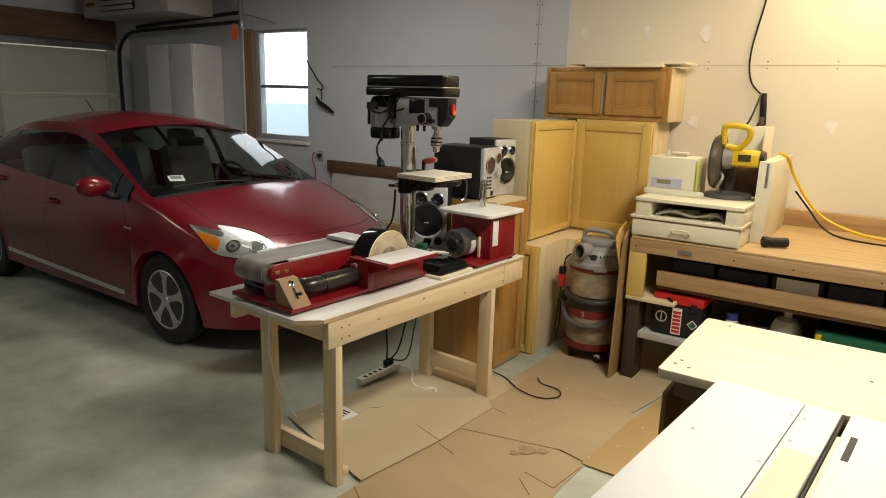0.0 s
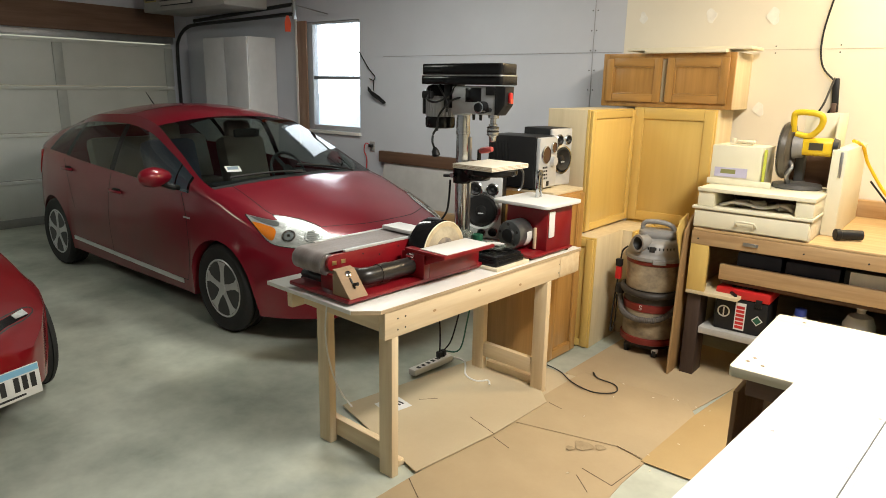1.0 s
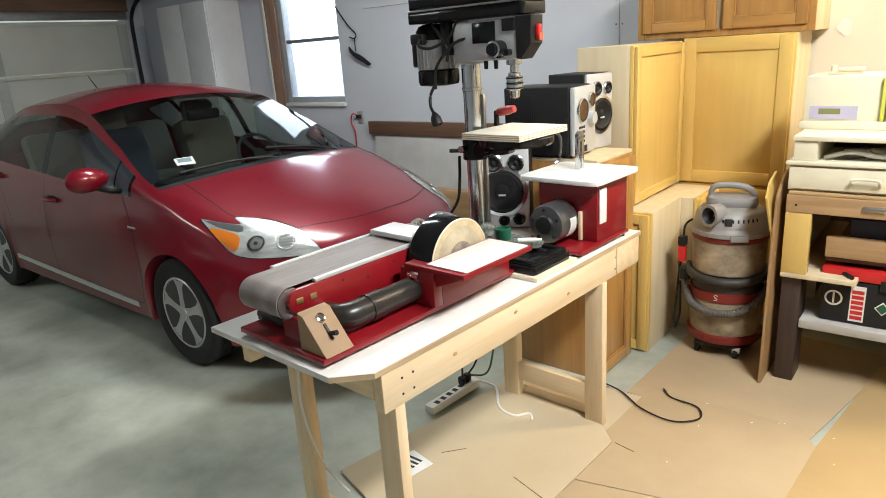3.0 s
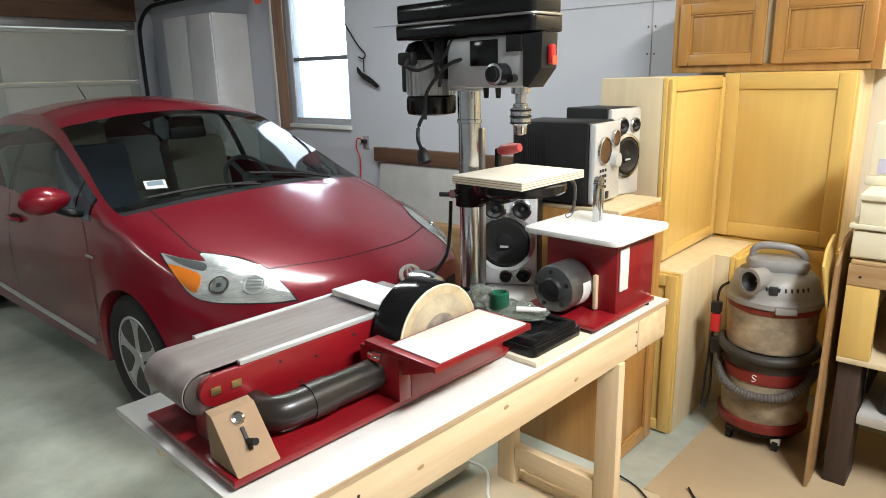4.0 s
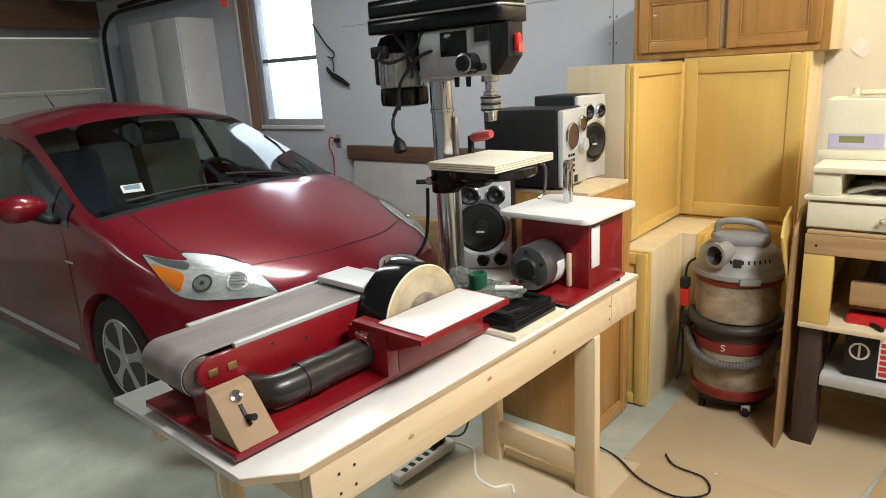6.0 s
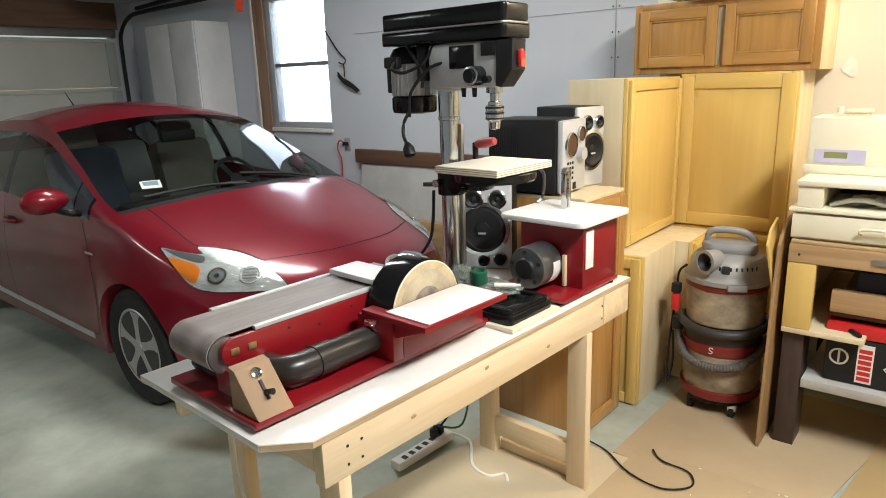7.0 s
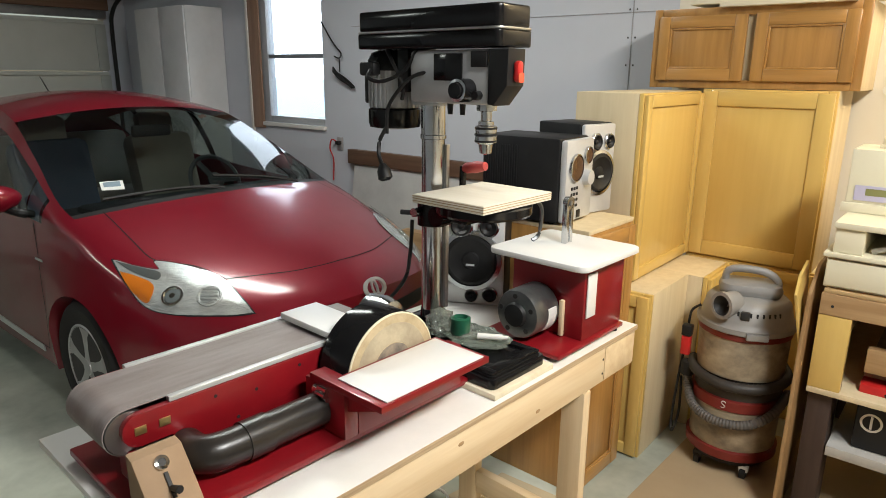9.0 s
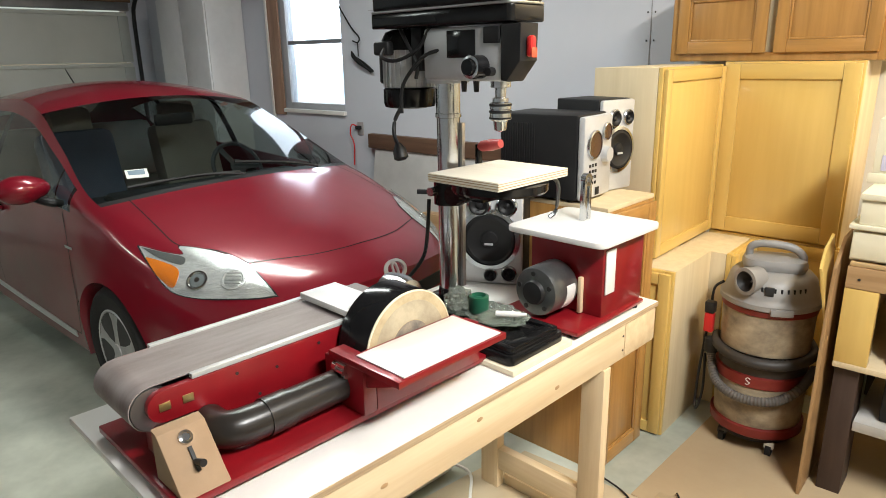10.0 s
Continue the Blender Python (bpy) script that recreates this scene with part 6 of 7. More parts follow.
def car_mesh(grid, keep, cap=True):
    """Faces of the shell on both sides where keep(i, j) holds; i counts stations, j rows."""
    b = bm_()
    both = []
    for s in (1, -1):
        vs = [[b.verts.new((p.x, p.y * s, p.z)) for p in row] for row in grid]
        for i in range(len(grid) - 1):
            for j in range(len(grid[0]) - 1):
                if keep(i, j, s):
                    q = (vs[i][j], vs[i + 1][j], vs[i + 1][j + 1], vs[i][j + 1])
                    b.faces.new(q if s > 0 else q[::-1])
        both.append(vs)
    if cap:
        for s, vs in zip((1, -1), both):
            top = vs[0][NS + 1:]
            side = vs[0][1:NS + 2]
            cols = [side]
            for c_, v0 in enumerate(top[1:], 1):
                col = []
                for k in range(NS):
                    t = k / NS
                    z = side[0].co.z + (v0.co.z - side[0].co.z) * t
                    col.append(b.verts.new((v0.co.x + 0.035 * math.sin(math.pi * t) - 0.02 * (1 - t), v0.co.y, z)))
                cols.append(col + [v0])
            for c0, c1 in zip(cols, cols[1:]):
                for k in range(NS):
                    q = (c0[k], c0[k + 1], c1[k + 1], c1[k])
                    b.faces.new(q if s > 0 else q[::-1])
        loop = both[0][-1][1:] + both[1][-1][1:-1][::-1]
        b.faces.new(loop)
    bmesh.ops.remove_doubles(b, verts=b.verts[:], dist=0.0006)
    loose = [v_ for v_ in b.verts if not v_.link_faces]
    bmesh.ops.delete(b, geom=loose, context="VERTS")
    return b


def thick(bm, t):
    """Gives an open sheet a thickness inwards."""
    bmesh.ops.recalc_face_normals(bm, faces=bm.faces[:])
    bmesh.ops.solidify(bm, geom=bm.faces[:], thickness=t)
    return bm


def patch(tree, corners, nu, nv, off, depth=0.01):
    """A curved plate laid on a shell: a quad of corners, filled, drawn on to the surface and given depth."""
    b = bm_()
    p00, p10, p11, p01 = [Vector(c_) for c_ in corners]
    outer, inner_ = [], []
    for i in range(nu + 1):
        ro, ri = [], []
        for j in range(nv + 1):
            u, v_ = i / nu, j / nv
            p = (p00 * (1 - u) + p10 * u) * (1 - v_) + (p01 * (1 - u) + p11 * u) * v_
            q, n, _, _ = tree.find_nearest(p)
            if n.dot(q - Vector((-2.2, 0, 0.5))) < 0:
                n = -n
            ro.append(b.verts.new(q + n * off))
            ri.append(b.verts.new(q + n * (off - depth)))
        outer.append(ro)
        inner_.append(ri)
    for i in range(nu):
        for j in range(nv):
            b.faces.new((outer[i][j], outer[i + 1][j], outer[i + 1][j + 1], outer[i][j + 1]))
    rim_o = [outer[i][0] for i in range(nu)] + [outer[nu][j] for j in range(nv)] + [outer[i][nv] for i in range(nu, 0, -1)] + [outer[0][j] for j in range(nv, 0, -1)]
    rim_i = [inner_[i][0] for i in range(nu)] + [inner_[nu][j] for j in range(nv)] + [inner_[i][nv] for i in range(nu, 0, -1)] + [inner_[0][j] for j in range(nv, 0, -1)]
    for k in range(len(rim_o)):
        m2 = (k + 1) % len(rim_o)
        b.faces.new((rim_o[k], rim_i[k], rim_i[m2], rim_o[m2]))
    return b


def plate(tree, outline, off, depth, rings=7, n=4, grow=1.0):
    """A curved plate of free outline laid on a shell: drawn ring by ring from its middle and given depth."""
    b = bm_()
    ps = smooth_path(outline + outline[:1], n)[:-1]
    mid = sum(ps, Vector()) / len(ps)

    def on(p, lift):
        q, nn, _, _ = tree.find_nearest(p)
        return q + (nn if nn.dot(q - Vector((-2.2, 0, 0.5))) > 0 else -nn) * lift
    loops = [[b.verts.new(on(mid + (p - mid) * grow * k / rings, off)) for p in ps] for k in range(1, rings + 1)]
    loops.append([b.verts.new(on(mid + (p - mid) * grow, off - depth)) for p in ps])
    c_ = b.verts.new(on(mid, off))
    m_ = len(ps)
    for k in range(m_):
        b.faces.new((c_, loops[0][k], loops[0][(k + 1) % m_]))
        for l0, l1 in zip(loops, loops[1:]):
            b.faces.new((l0[k], l1[k], l1[(k + 1) % m_], l0[(k + 1) % m_]))
    return b


def line_on(tree, pts, width=0.006, n=5):
    """A narrow shut line drawn over a shell."""
    b = bm_()
    ps = smooth_path(pts, n)
    last = None
    qs = []
    for p in ps:
        q, nn, _, _ = tree.find_nearest(p)
        if nn.dot(q - Vector((-2.2, 0, 0.5))) < 0:
            nn = -nn
        qs.append((q, nn))
    for i, (q, nn) in enumerate(qs):
        d = (qs[min(i + 1, len(qs) - 1)][0] - qs[max(i - 1, 0)][0]).normalized()
        a = nn.cross(d).normalized() * width / 2
        cur = (b.verts.new(q - a + nn * 0.0015), b.verts.new(q + a + nn * 0.0015))
        if last:
            b.faces.new((last[0], last[1], cur[1], cur[0]))
        last = cur
    return b


def wheel(parent, x, y, side, r, wdt, rim_r, spokes):
    """A road wheel: tyre with tread grooves and a spoked rim; side is +1 for the +y side."""
    M = Matrix.Translation((x, y, r)) @ Matrix.Rotation(radians(-90 * side), 4, "X")
    h = wdt / 2
    pr = [(rim_r, -h), (r - 0.03, -h * 0.98), (r - 0.008, -h * 0.82)]
    for g in (-0.45, 0.0, 0.45):
        pr += [(r, h * (g - 0.16)), (r - 0.007, h * (g - 0.13)), (r - 0.007, h * (g + 0.13)), (r, h * (g + 0.16))]
    pr += [(r - 0.008, h * 0.82), (r - 0.03, h * 0.98), (rim_r + 0.02, h * 0.97), (rim_r, h * 0.85), (rim_r, h * 0.2)]
    w_ = part("wheel", lathe(bm_(), pr, M, 48), RUBBER, parent, "black rubber tyre")
    part("rim_well", lathe(bm_(), [(rim_r - 0.002, h * 0.86), (rim_r - 0.012, h * 0.88), (rim_r - 0.02, h * 0.5), (0.05, h * 0.35), (0.01, h * 0.35)], M, 40), RIM_WELL, w_)
    b = bm_()
    lathe(b, [(rim_r - 0.022, h * 0.8), (rim_r - 0.004, h * 0.92), (rim_r + 0.004, h * 0.86), (rim_r - 0.002, h * 0.7)], M, 48, True)
    for k in range(spokes):
        R2 = M @ Matrix.Rotation(2 * math.pi * k / spokes + 0.3, 4, "Z")
        slab(b, [(0.03, -0.026), (rim_r * 0.45, -0.021), (rim_r * 0.75, -0.028), (rim_r - 0.015, -0.052), (rim_r - 0.015, 0.052), (rim_r * 0.75, 0.028), (rim_r * 0.45, 0.021), (0.03, 0.026)], h * 0.72, h * 0.88, 0.004, R2)
    part("rim", b, ALLOY, w_, "grey five-spoke rim")
    part("hub_cap", lathe(bm_(), [(0.04, h * 0.8), (0.036, h * 0.94), (0.01, h * 0.97)], M, 24), ALLOY, w_)
    return w_


# red hatchback
RIM_WELL = mat("dark_rim_well", (0.05, 0.05, 0.05), 0.6)


def road_dust(m):
    """Grey-brown road dust on the lower doors and towards the tail."""
    nt = m.node_tree
    N, L = nt.nodes, nt.links.new
    p = N["Principled BSDF"]
    p.inputs["Coat Roughness"].default_value = 0.15
    tc, sep, no = N.new("ShaderNodeTexCoord"), N.new("ShaderNodeSeparateXYZ"), N.new("ShaderNodeTexNoise")
    no.inputs["Scale"].default_value, no.inputs["Detail"].default_value = 3.0, 6
    L(tc.outputs["Object"], sep.inputs[0])
    L(tc.outputs["Object"], no.inputs["Vector"])
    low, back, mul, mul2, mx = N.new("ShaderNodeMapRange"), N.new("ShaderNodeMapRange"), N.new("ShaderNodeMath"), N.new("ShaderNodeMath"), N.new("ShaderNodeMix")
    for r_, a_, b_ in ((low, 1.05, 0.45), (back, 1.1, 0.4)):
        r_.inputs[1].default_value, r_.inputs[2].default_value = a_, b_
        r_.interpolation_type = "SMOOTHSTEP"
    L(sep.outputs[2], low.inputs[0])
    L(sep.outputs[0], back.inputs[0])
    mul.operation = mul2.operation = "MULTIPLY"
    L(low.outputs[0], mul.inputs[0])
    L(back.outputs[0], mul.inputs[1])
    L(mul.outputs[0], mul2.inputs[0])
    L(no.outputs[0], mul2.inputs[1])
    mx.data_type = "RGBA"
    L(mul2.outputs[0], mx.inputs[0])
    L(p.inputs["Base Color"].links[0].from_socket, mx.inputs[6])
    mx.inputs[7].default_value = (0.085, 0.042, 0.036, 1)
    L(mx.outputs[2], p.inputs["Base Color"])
    ct = N.new("ShaderNodeMapRange")
    ct.inputs[3].default_value, ct.inputs[4].default_value = 1.0, 0.25
    L(mul2.outputs[0], ct.inputs[0])
    L(ct.outputs[0], p.inputs["Coat Weight"])


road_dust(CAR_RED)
LAMP_LENS = glass("lamp_lens", (0.96, 0.98, 0.97), 0.93)
LAMP_TRIM = mat("grey_lamp_trim", (0.10, 0.11, 0.11), 0.35, scale=12, bump=0.0, coat=0.5)
LAMP_DARK = mat("dark_lamp_glass", (0.22, 0.25, 0.26), 0.08, 0.2, scale=12, bump=0.0, coat=1.0)
LAMP_BEZEL = mat("black_bezel", (0.03, 0.03, 0.035), 0.25, coat=0.5)
T = {
    "w": ((0, 0.61), (0.08, 0.71), (0.25, 0.805), (0.5, 0.862), (0.9, 0.885), (2.0, 0.89), (3.4, 0.885), (3.9, 0.855), (4.25, 0.80), (4.46, 0.70)),
    "top": ((0, 0.69), (0.05, 0.73), (0.15, 0.78), (0.4, 0.868), (0.6, 0.92), (0.8, 0.972), (0.95, 1.008), (1.06, 1.028), (1.1, 1.042), (1.6, 1.258), (2.08, 1.44), (2.3, 1.495), (2.6, 1.522), (3.0, 1.512), (3.5, 1.45), (3.9, 1.365), (4.2, 1.265), (4.35, 1.14), (4.46, 0.98)),
    "belt": ((0, 0.61), (0.1, 0.66), (0.3, 0.73), (0.6, 0.815), (0.9, 0.88), (1.2, 0.925), (2.0, 0.965), (3.0, 1.02), (3.7, 1.07), (4.2, 1.08), (4.46, 0.92)),
    "ye": ((0, 0.45), (0.1, 0.55), (0.3, 0.63), (0.6, 0.69), (0.9, 0.755), (1.15, 0.775), (1.65, 0.715), (2.15, 0.65), (2.6, 0.61), (3.2, 0.585), (3.8, 0.56), (4.2, 0.60), (4.46, 0.56)),
    "ze": ((0, 0.665), (0.1, 0.72), (0.3, 0.79), (0.6, 0.87), (0.9, 0.945), (1.1, 0.988), (1.65, 1.212), (2.15, 1.39), (2.6, 1.435), (3.2, 1.415), (3.8, 1.30), (4.2, 1.195), (4.46, 0.96)),
    "sill": ((0, 0.22), (0.4, 0.19), (1.3, 0.20), (3.2, 0.21), (4.0, 0.24), (4.46, 0.32)),
    "bow": ((0, 0.34), (0.5, 0.22), (1.15, 0.13), (1.6, 0.09), (2.1, 0.04), (2.4, 0.0), (3.6, 0.0), (4.2, -0.10), (4.46, -0.2)),
}
AX = (1.0, 3.70)
marks = [1.06, 1.10, 1.12, 1.15, 2.06, 1.30, 1.33, 1.47, 1.50, 1.52, 2.0, 2.04, 2.52, 2.60, 3.35, 3.42, 3.80, 3.84, 3.05]
ST = sorted(set([round(0.02 * k, 3) for k in range(6)] + [round(0.12 + 0.0275 * k, 4) for k in range(158)] + marks + [4.46]))
ST = [a for k, a in enumerate(ST) if k == 0 or a - ST[k - 1] > 0.004 or a in marks]
ST = [a for a in ST if a <= 4.46]
grid = car_shell(T, ST, AX, 0.345, 0.315)
J_BELT, J_E = NS + 1, NS + 1 + NG


def zone(i, j):
    """Which piece of the car a face of the shell belongs to."""
    a = ST[i]
    if J_E <= j and 1.06 <= a < 1.10:
        return "cowl"
    if J_E <= j and 1.10 <= a < 2.06:
        return "windscreen"
    if J_E + 3 <= j and 3.5 <= a < 4.2:
        return "rear_glass"
    if J_BELT <= j < J_E - 1:
        for n, (a0, a1) in {"quarter_front": (1.33, 1.50), "front": (1.52, 2.52), "rear": (2.60, 3.35), "quarter_rear": (3.42, 3.80)}.items():
            if a0 <= a < a1:
                return n
        if 1.30 <= a < 3.84:
            return "pillar"
    return "body"


full = car_mesh(grid, lambda i, j, s: True)
TREE = BVHTree.FromBMesh(full)
full.free()
CAR = Matrix.Translation((-3.595, 2.42, 0)) @ Matrix.Rotation(radians(0.1), 4, "Z") @ Matrix.Translation((1.0, 0.885, 0))
car = thing("parked_hatchback", (-2.2, 0, 0), CAR, "dark red hatchback car parked nose-in, lightly dusty", "car")
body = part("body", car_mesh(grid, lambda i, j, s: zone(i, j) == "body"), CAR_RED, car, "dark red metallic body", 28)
for a0, a1 in ((1.30, 1.33), (1.50, 1.52), (2.52, 2.60), (3.35, 3.42), (3.80, 3.84)):
    for sd in (1, -1):
        part("pillar_trim", car_mesh(grid, lambda i, j, s: zone(i, j) == "pillar" and s == sd and a0 <= ST[i] < a1, False), BLACK, car, "black window pillar")
ws = part("windscreen", car_mesh(grid, lambda i, j, s: zone(i, j) == "windscreen", False), CAR_GLASS, car, "dark tinted windscreen")
part("rear_window", car_mesh(grid, lambda i, j, s: zone(i, j) == "rear_glass", False), CAR_GLASS, car)
for n in ("quarter_front", "front", "rear", "quarter_rear"):
    for sd in (1, -1):
        part("side_window", car_mesh(grid, lambda i, j, s: zone(i, j) == n and s == sd, False), SIDE_GLASS, car)
part("underbody", bx(-4.2, -0.35, -0.62, 0.62, 0.17, 0.50, 0.03), BLACK_MATT, car)
part("cabin_floor", bx(-4.1, -1.0, -0.70, 0.70, 0.50, 0.56, 0.02), DASH, car)
for ax in AX:
    for sd in (1, -1):
        part("wheel_well", bx(-ax - 0.34, -ax + 0.34, sd * 0.62 - 0.01, sd * 0.62 + 0.01, 0.15, 0.65, 0.002), BLACK_MATT, car)
        wheel(car, -ax, sd * 0.785, sd, 0.315, 0.19, 0.205, 5)
# lamps
for sd in (1, -1):
    OUT = [Vector((x, y * sd, z)) for x, y, z in ((-0.802, 0.783, 0.850), (-0.797, 0.775, 0.853), (-0.69, 0.735, 0.838), (-0.600, 0.683, 0.828), (-0.655, 0.667, 0.853), (-0.51, 0.573, 0.83), (-0.36, 0.523, 0.789), (-0.254, 0.52, 0.743),
                                                  (-0.172, 0.517, 0.692), (-0.170, 0.520, 0.686), (-0.24, 0.60, 0.679), (-0.40, 0.725, 0.68), (-0.535, 0.787, 0.70), (-0.656, 0.80, 0.775))]
    hl = part("headlight", plate(TREE, OUT, 0.002, 0.015, grow=1.025), LAMP_BEZEL, car, "headlamp with clear lens and silver reflector")
    part("reflector_housing", plate(TREE, OUT, 0.0035, 0.012, grow=0.985), LAMP_CLEAR, hl, "silver reflector housing")
    part("upper_trim", plate(TREE, [Vector((x, y * sd, z)) for x, y, z in ((-0.785, 0.775, 0.846), (-0.68, 0.733, 0.834), (-0.58, 0.69, 0.82), (-0.56, 0.72, 0.80), (-0.67, 0.76, 0.82))], 0.0055, 0.004, 3), LAMP_TRIM, hl, "dark grey upper trim")
    part("turn_lens", plate(TREE, [Vector((x, y * sd, z)) for x, y, z in ((-0.728, 0.788, 0.814), (-0.64, 0.755, 0.80), (-0.553, 0.735, 0.778), (-0.525, 0.765, 0.73), (-0.55, 0.785, 0.718), (-0.65, 0.797, 0.772))], 0.006, 0.004, 3), AMBER, hl, "amber turn lens")
    for nm_, p_, r_, m_, lb_ in (("projector", (-0.451, 0.709, 0.745), 0.040, CHROME, "round projector lamp"), ("reflector", (-0.335, 0.61, 0.747), 0.046, LAMP_CLEAR, "faceted reflector bowl")):
        q, n, _, _ = TREE.find_nearest(Vector((p_[0], p_[1] * sd, p_[2])))
        n = n if n.x > 0 else -n
        M = Matrix.Translation(q + n * 0.0045) @ n.to_track_quat("Z", "Y").to_matrix().to_4x4()
        pj = part(nm_, lathe(bm_(), [(r_ * 1.15, 0), (r_ * 1.12, 0.005), (r_ * 0.95, 0.006), (r_ * 0.85, 0.001), (r_ * 0.8, 0.001)], M, 32, True), m_, hl, lb_)
        if nm_ == "projector":
            part("projector_lens", lathe(bm_(), [(r_ * 0.84, 0.0), (r_ * 0.78, 0.003), (r_ * 0.5, 0.006), (r_ * 0.1, 0.0075)], M, 28), LAMP_DARK, hl, "dark glass projector lens")
            part("projector_spark", lathe(bm_(), [(r_ * 0.3, 0.007), (r_ * 0.2, 0.0085), (r_ * 0.02, 0.009)], M, 16), CHROME, hl)
        else:
            for k_ in range(5):
                part("facet", box(bm_(), -r_ * 0.75, r_ * 0.75, -0.005, 0.005, 0.001, 0.006, 0.002, M @ Matrix.Translation((0, (k_ - 2) * 0.017, 0)) @ Matrix.Rotation(radians(25), 4, "X")), LAMP_CLEAR, hl)
    ln = part("lens", plate(TREE, OUT, 0.014, 0.004, grow=0.99), LAMP_LENS, hl, "clear plastic lens")
    ln.visible_shadow = False
    part("tail_light", patch(TREE, [(-4.05, 0.80 * sd, 1.06), (-4.32, 0.74 * sd, 1.02), (-4.36, 0.72 * sd, 0.80), (-4.2, 0.80 * sd, 0.82)], 8, 6, 0.008, 0.02), BRIGHT_RED, car, "red tail lamp")
part("upper_grille", patch(TREE, [(0.0, -0.48, 0.60), (0.0, 0.48, 0.60), (0.0, 0.45, 0.535), (0.0, -0.45, 0.535)], 16, 3, 0.004, 0.01), BLACK_MATT, car, "black grille slot")
part("lower_grille", patch(TREE, [(0.0, -0.52, 0.40), (0.0, 0.52, 0.40), (0.0, 0.45, 0.25), (0.0, -0.45, 0.25)], 16, 4, 0.004, 0.01), BLACK_MATT, car, "black lower grille")
q, n, _, _ = TREE.find_nearest(Vector((0.0, 0, 0.70)))
M = Matrix.Translation(q + Vector((0.02, 0, 0.012))) @ Matrix.Rotation(radians(64), 4, "Y")
eb = bm_()
lathe(eb, [(0.050, 0), (0.068, 0.004), (0.068, 0.012), (0.050, 0.014)], M @ Matrix.Diagonal((0.72, 1, 1, 1)), 36, True)
lathe(eb, [(0.018, 0), (0.030, 0.003), (0.030, 0.011), (0.018, 0.012)], M @ Matrix.Diagonal((1.6, 0.6, 1, 1)), 28, True)
part("emblem", eb, SILVER, car, "chrome oval emblem")
SHUT = mat("shut_line", (0.012, 0.004, 0.004), 0.9, bump=0.0)
for sd in (1, -1):
    for pts in ([(-1.15, 0.648 * sd, 0.997), (-0.85, 0.668 * sd, 0.913), (-0.655, 0.665 * sd, 0.855), (-0.51, 0.563 * sd, 0.832), (-0.36, 0.512 * sd, 0.792)],
                [(-1.50, 0.86 * sd, 0.93), (-1.40, 0.87 * sd, 0.75), (-1.36, 0.87 * sd, 0.5), (-1.42, 0.87 * sd, 0.30)],
                [(-2.56, 0.85 * sd, 0.98), (-2.58, 0.87 * sd, 0.7), (-2.56, 0.87 * sd, 0.30)],
                [(-3.45, 0.83 * sd, 1.02), (-3.32, 0.86 * sd, 0.8), (-3.22, 0.87 * sd, 0.6)],
                [(-1.42, 0.87 * sd, 0.295), (-2.5, 0.87 * sd, 0.30), (-3.1, 0.87 * sd, 0.31)]):
        part("shut_line", line_on(TREE, pts), SHUT, body)
    part("sill_strip", patch(TREE, [(-1.49, 0.89 * sd, 0.292), (-3.31, 0.89 * sd, 0.338), (-3.31, 0.89 * sd, 0.305), (-1.49, 0.89 * sd, 0.255)], 24, 2, 0.006, 0.008), SILVER, car, "silver sill strip")
    for a, z in ((2.445, 0.84), (3.35, 0.942)):
        q, n, _, _ = TREE.find_nearest(Vector((-a, 0.9 * sd, z)))
        dh = part("door_handle", tube(bm_(), [q + Vector((0.085, 0.004 * sd, 0)), q + Vector((0.05, 0.035 * sd, 0.004)), q + Vector((-0.05, 0.035 * sd, 0.004)), q + Vector((-0.085, 0.004 * sd, 0))], 0.013, 10), CAR_RED, car)
        part("handle_cup", slab(bm_(), rounded(-0.07, 0.07, -0.03, 0.03, 0.028), -0.002, 0.003, 0.001, Matrix.Translation(q) @ Matrix(((1, 0, 0, 0), (0, 0, sd, 0), (0, 1, 0, -0.004), (0, 0, 0, 1)))), SHUT, dh)
    mx, my = (-1.66, 0.945) if sd < 0 else (-1.76, 0.875)  # the far mirror is folded in
    b = bm_()
    bmesh.ops.create_icosphere(b, subdivisions=4, radius=1)
    for v_ in b.verts:
        q = v_.co
        v_.co = Vector((mx + q.x * (0.075 if q.x > 0 else 0.05), sd * (my + q.y * (0.125 if sd < 0 else 0.06)), 1.035 + q.z * 0.072 * (1 - 0.15 * q.y * sd)))
    mr = part("wing_mirror", b, CAR_RED, car, "red door mirror")
    part("mirror_arm", tube(bm_(), [(-1.60, 0.80 * sd, 0.945), (-1.60, 0.86 * sd, 0.965), (mx, (my - 0.045) * sd, 0.985)], 0.022, 10), BLACK_MATT, mr)
    part("mirror_glass", rod(bm_(), (mx - 0.049, my * sd, 1.035), (mx - 0.054, my * sd, 1.035), 0.05, seg=24), CHROME, mr)
part("shut_line", line_on(TREE, [(-0.36, -0.512, 0.792), (-0.243, -0.282, 0.795), (-0.205, -0.13, 0.797), (-0.198, 0, 0.799), (-0.205, 0.13, 0.797), (-0.243, 0.282, 0.795), (-0.36, 0.512, 0.792)], 0.006), SHUT, body)
part("fender_script", box(bm_(), -0.042, 0.042, -0.001, 0.002, -0.006, 0.006, 0, Matrix.Translation((-1.39, -0.877, 0.765))), SILVER, car, "small silver script bar")
part("cowl", car_mesh(grid, lambda i, j, s: zone(i, j) == "cowl", False), BLACK_MATT, car, "black cowl below the windscreen")
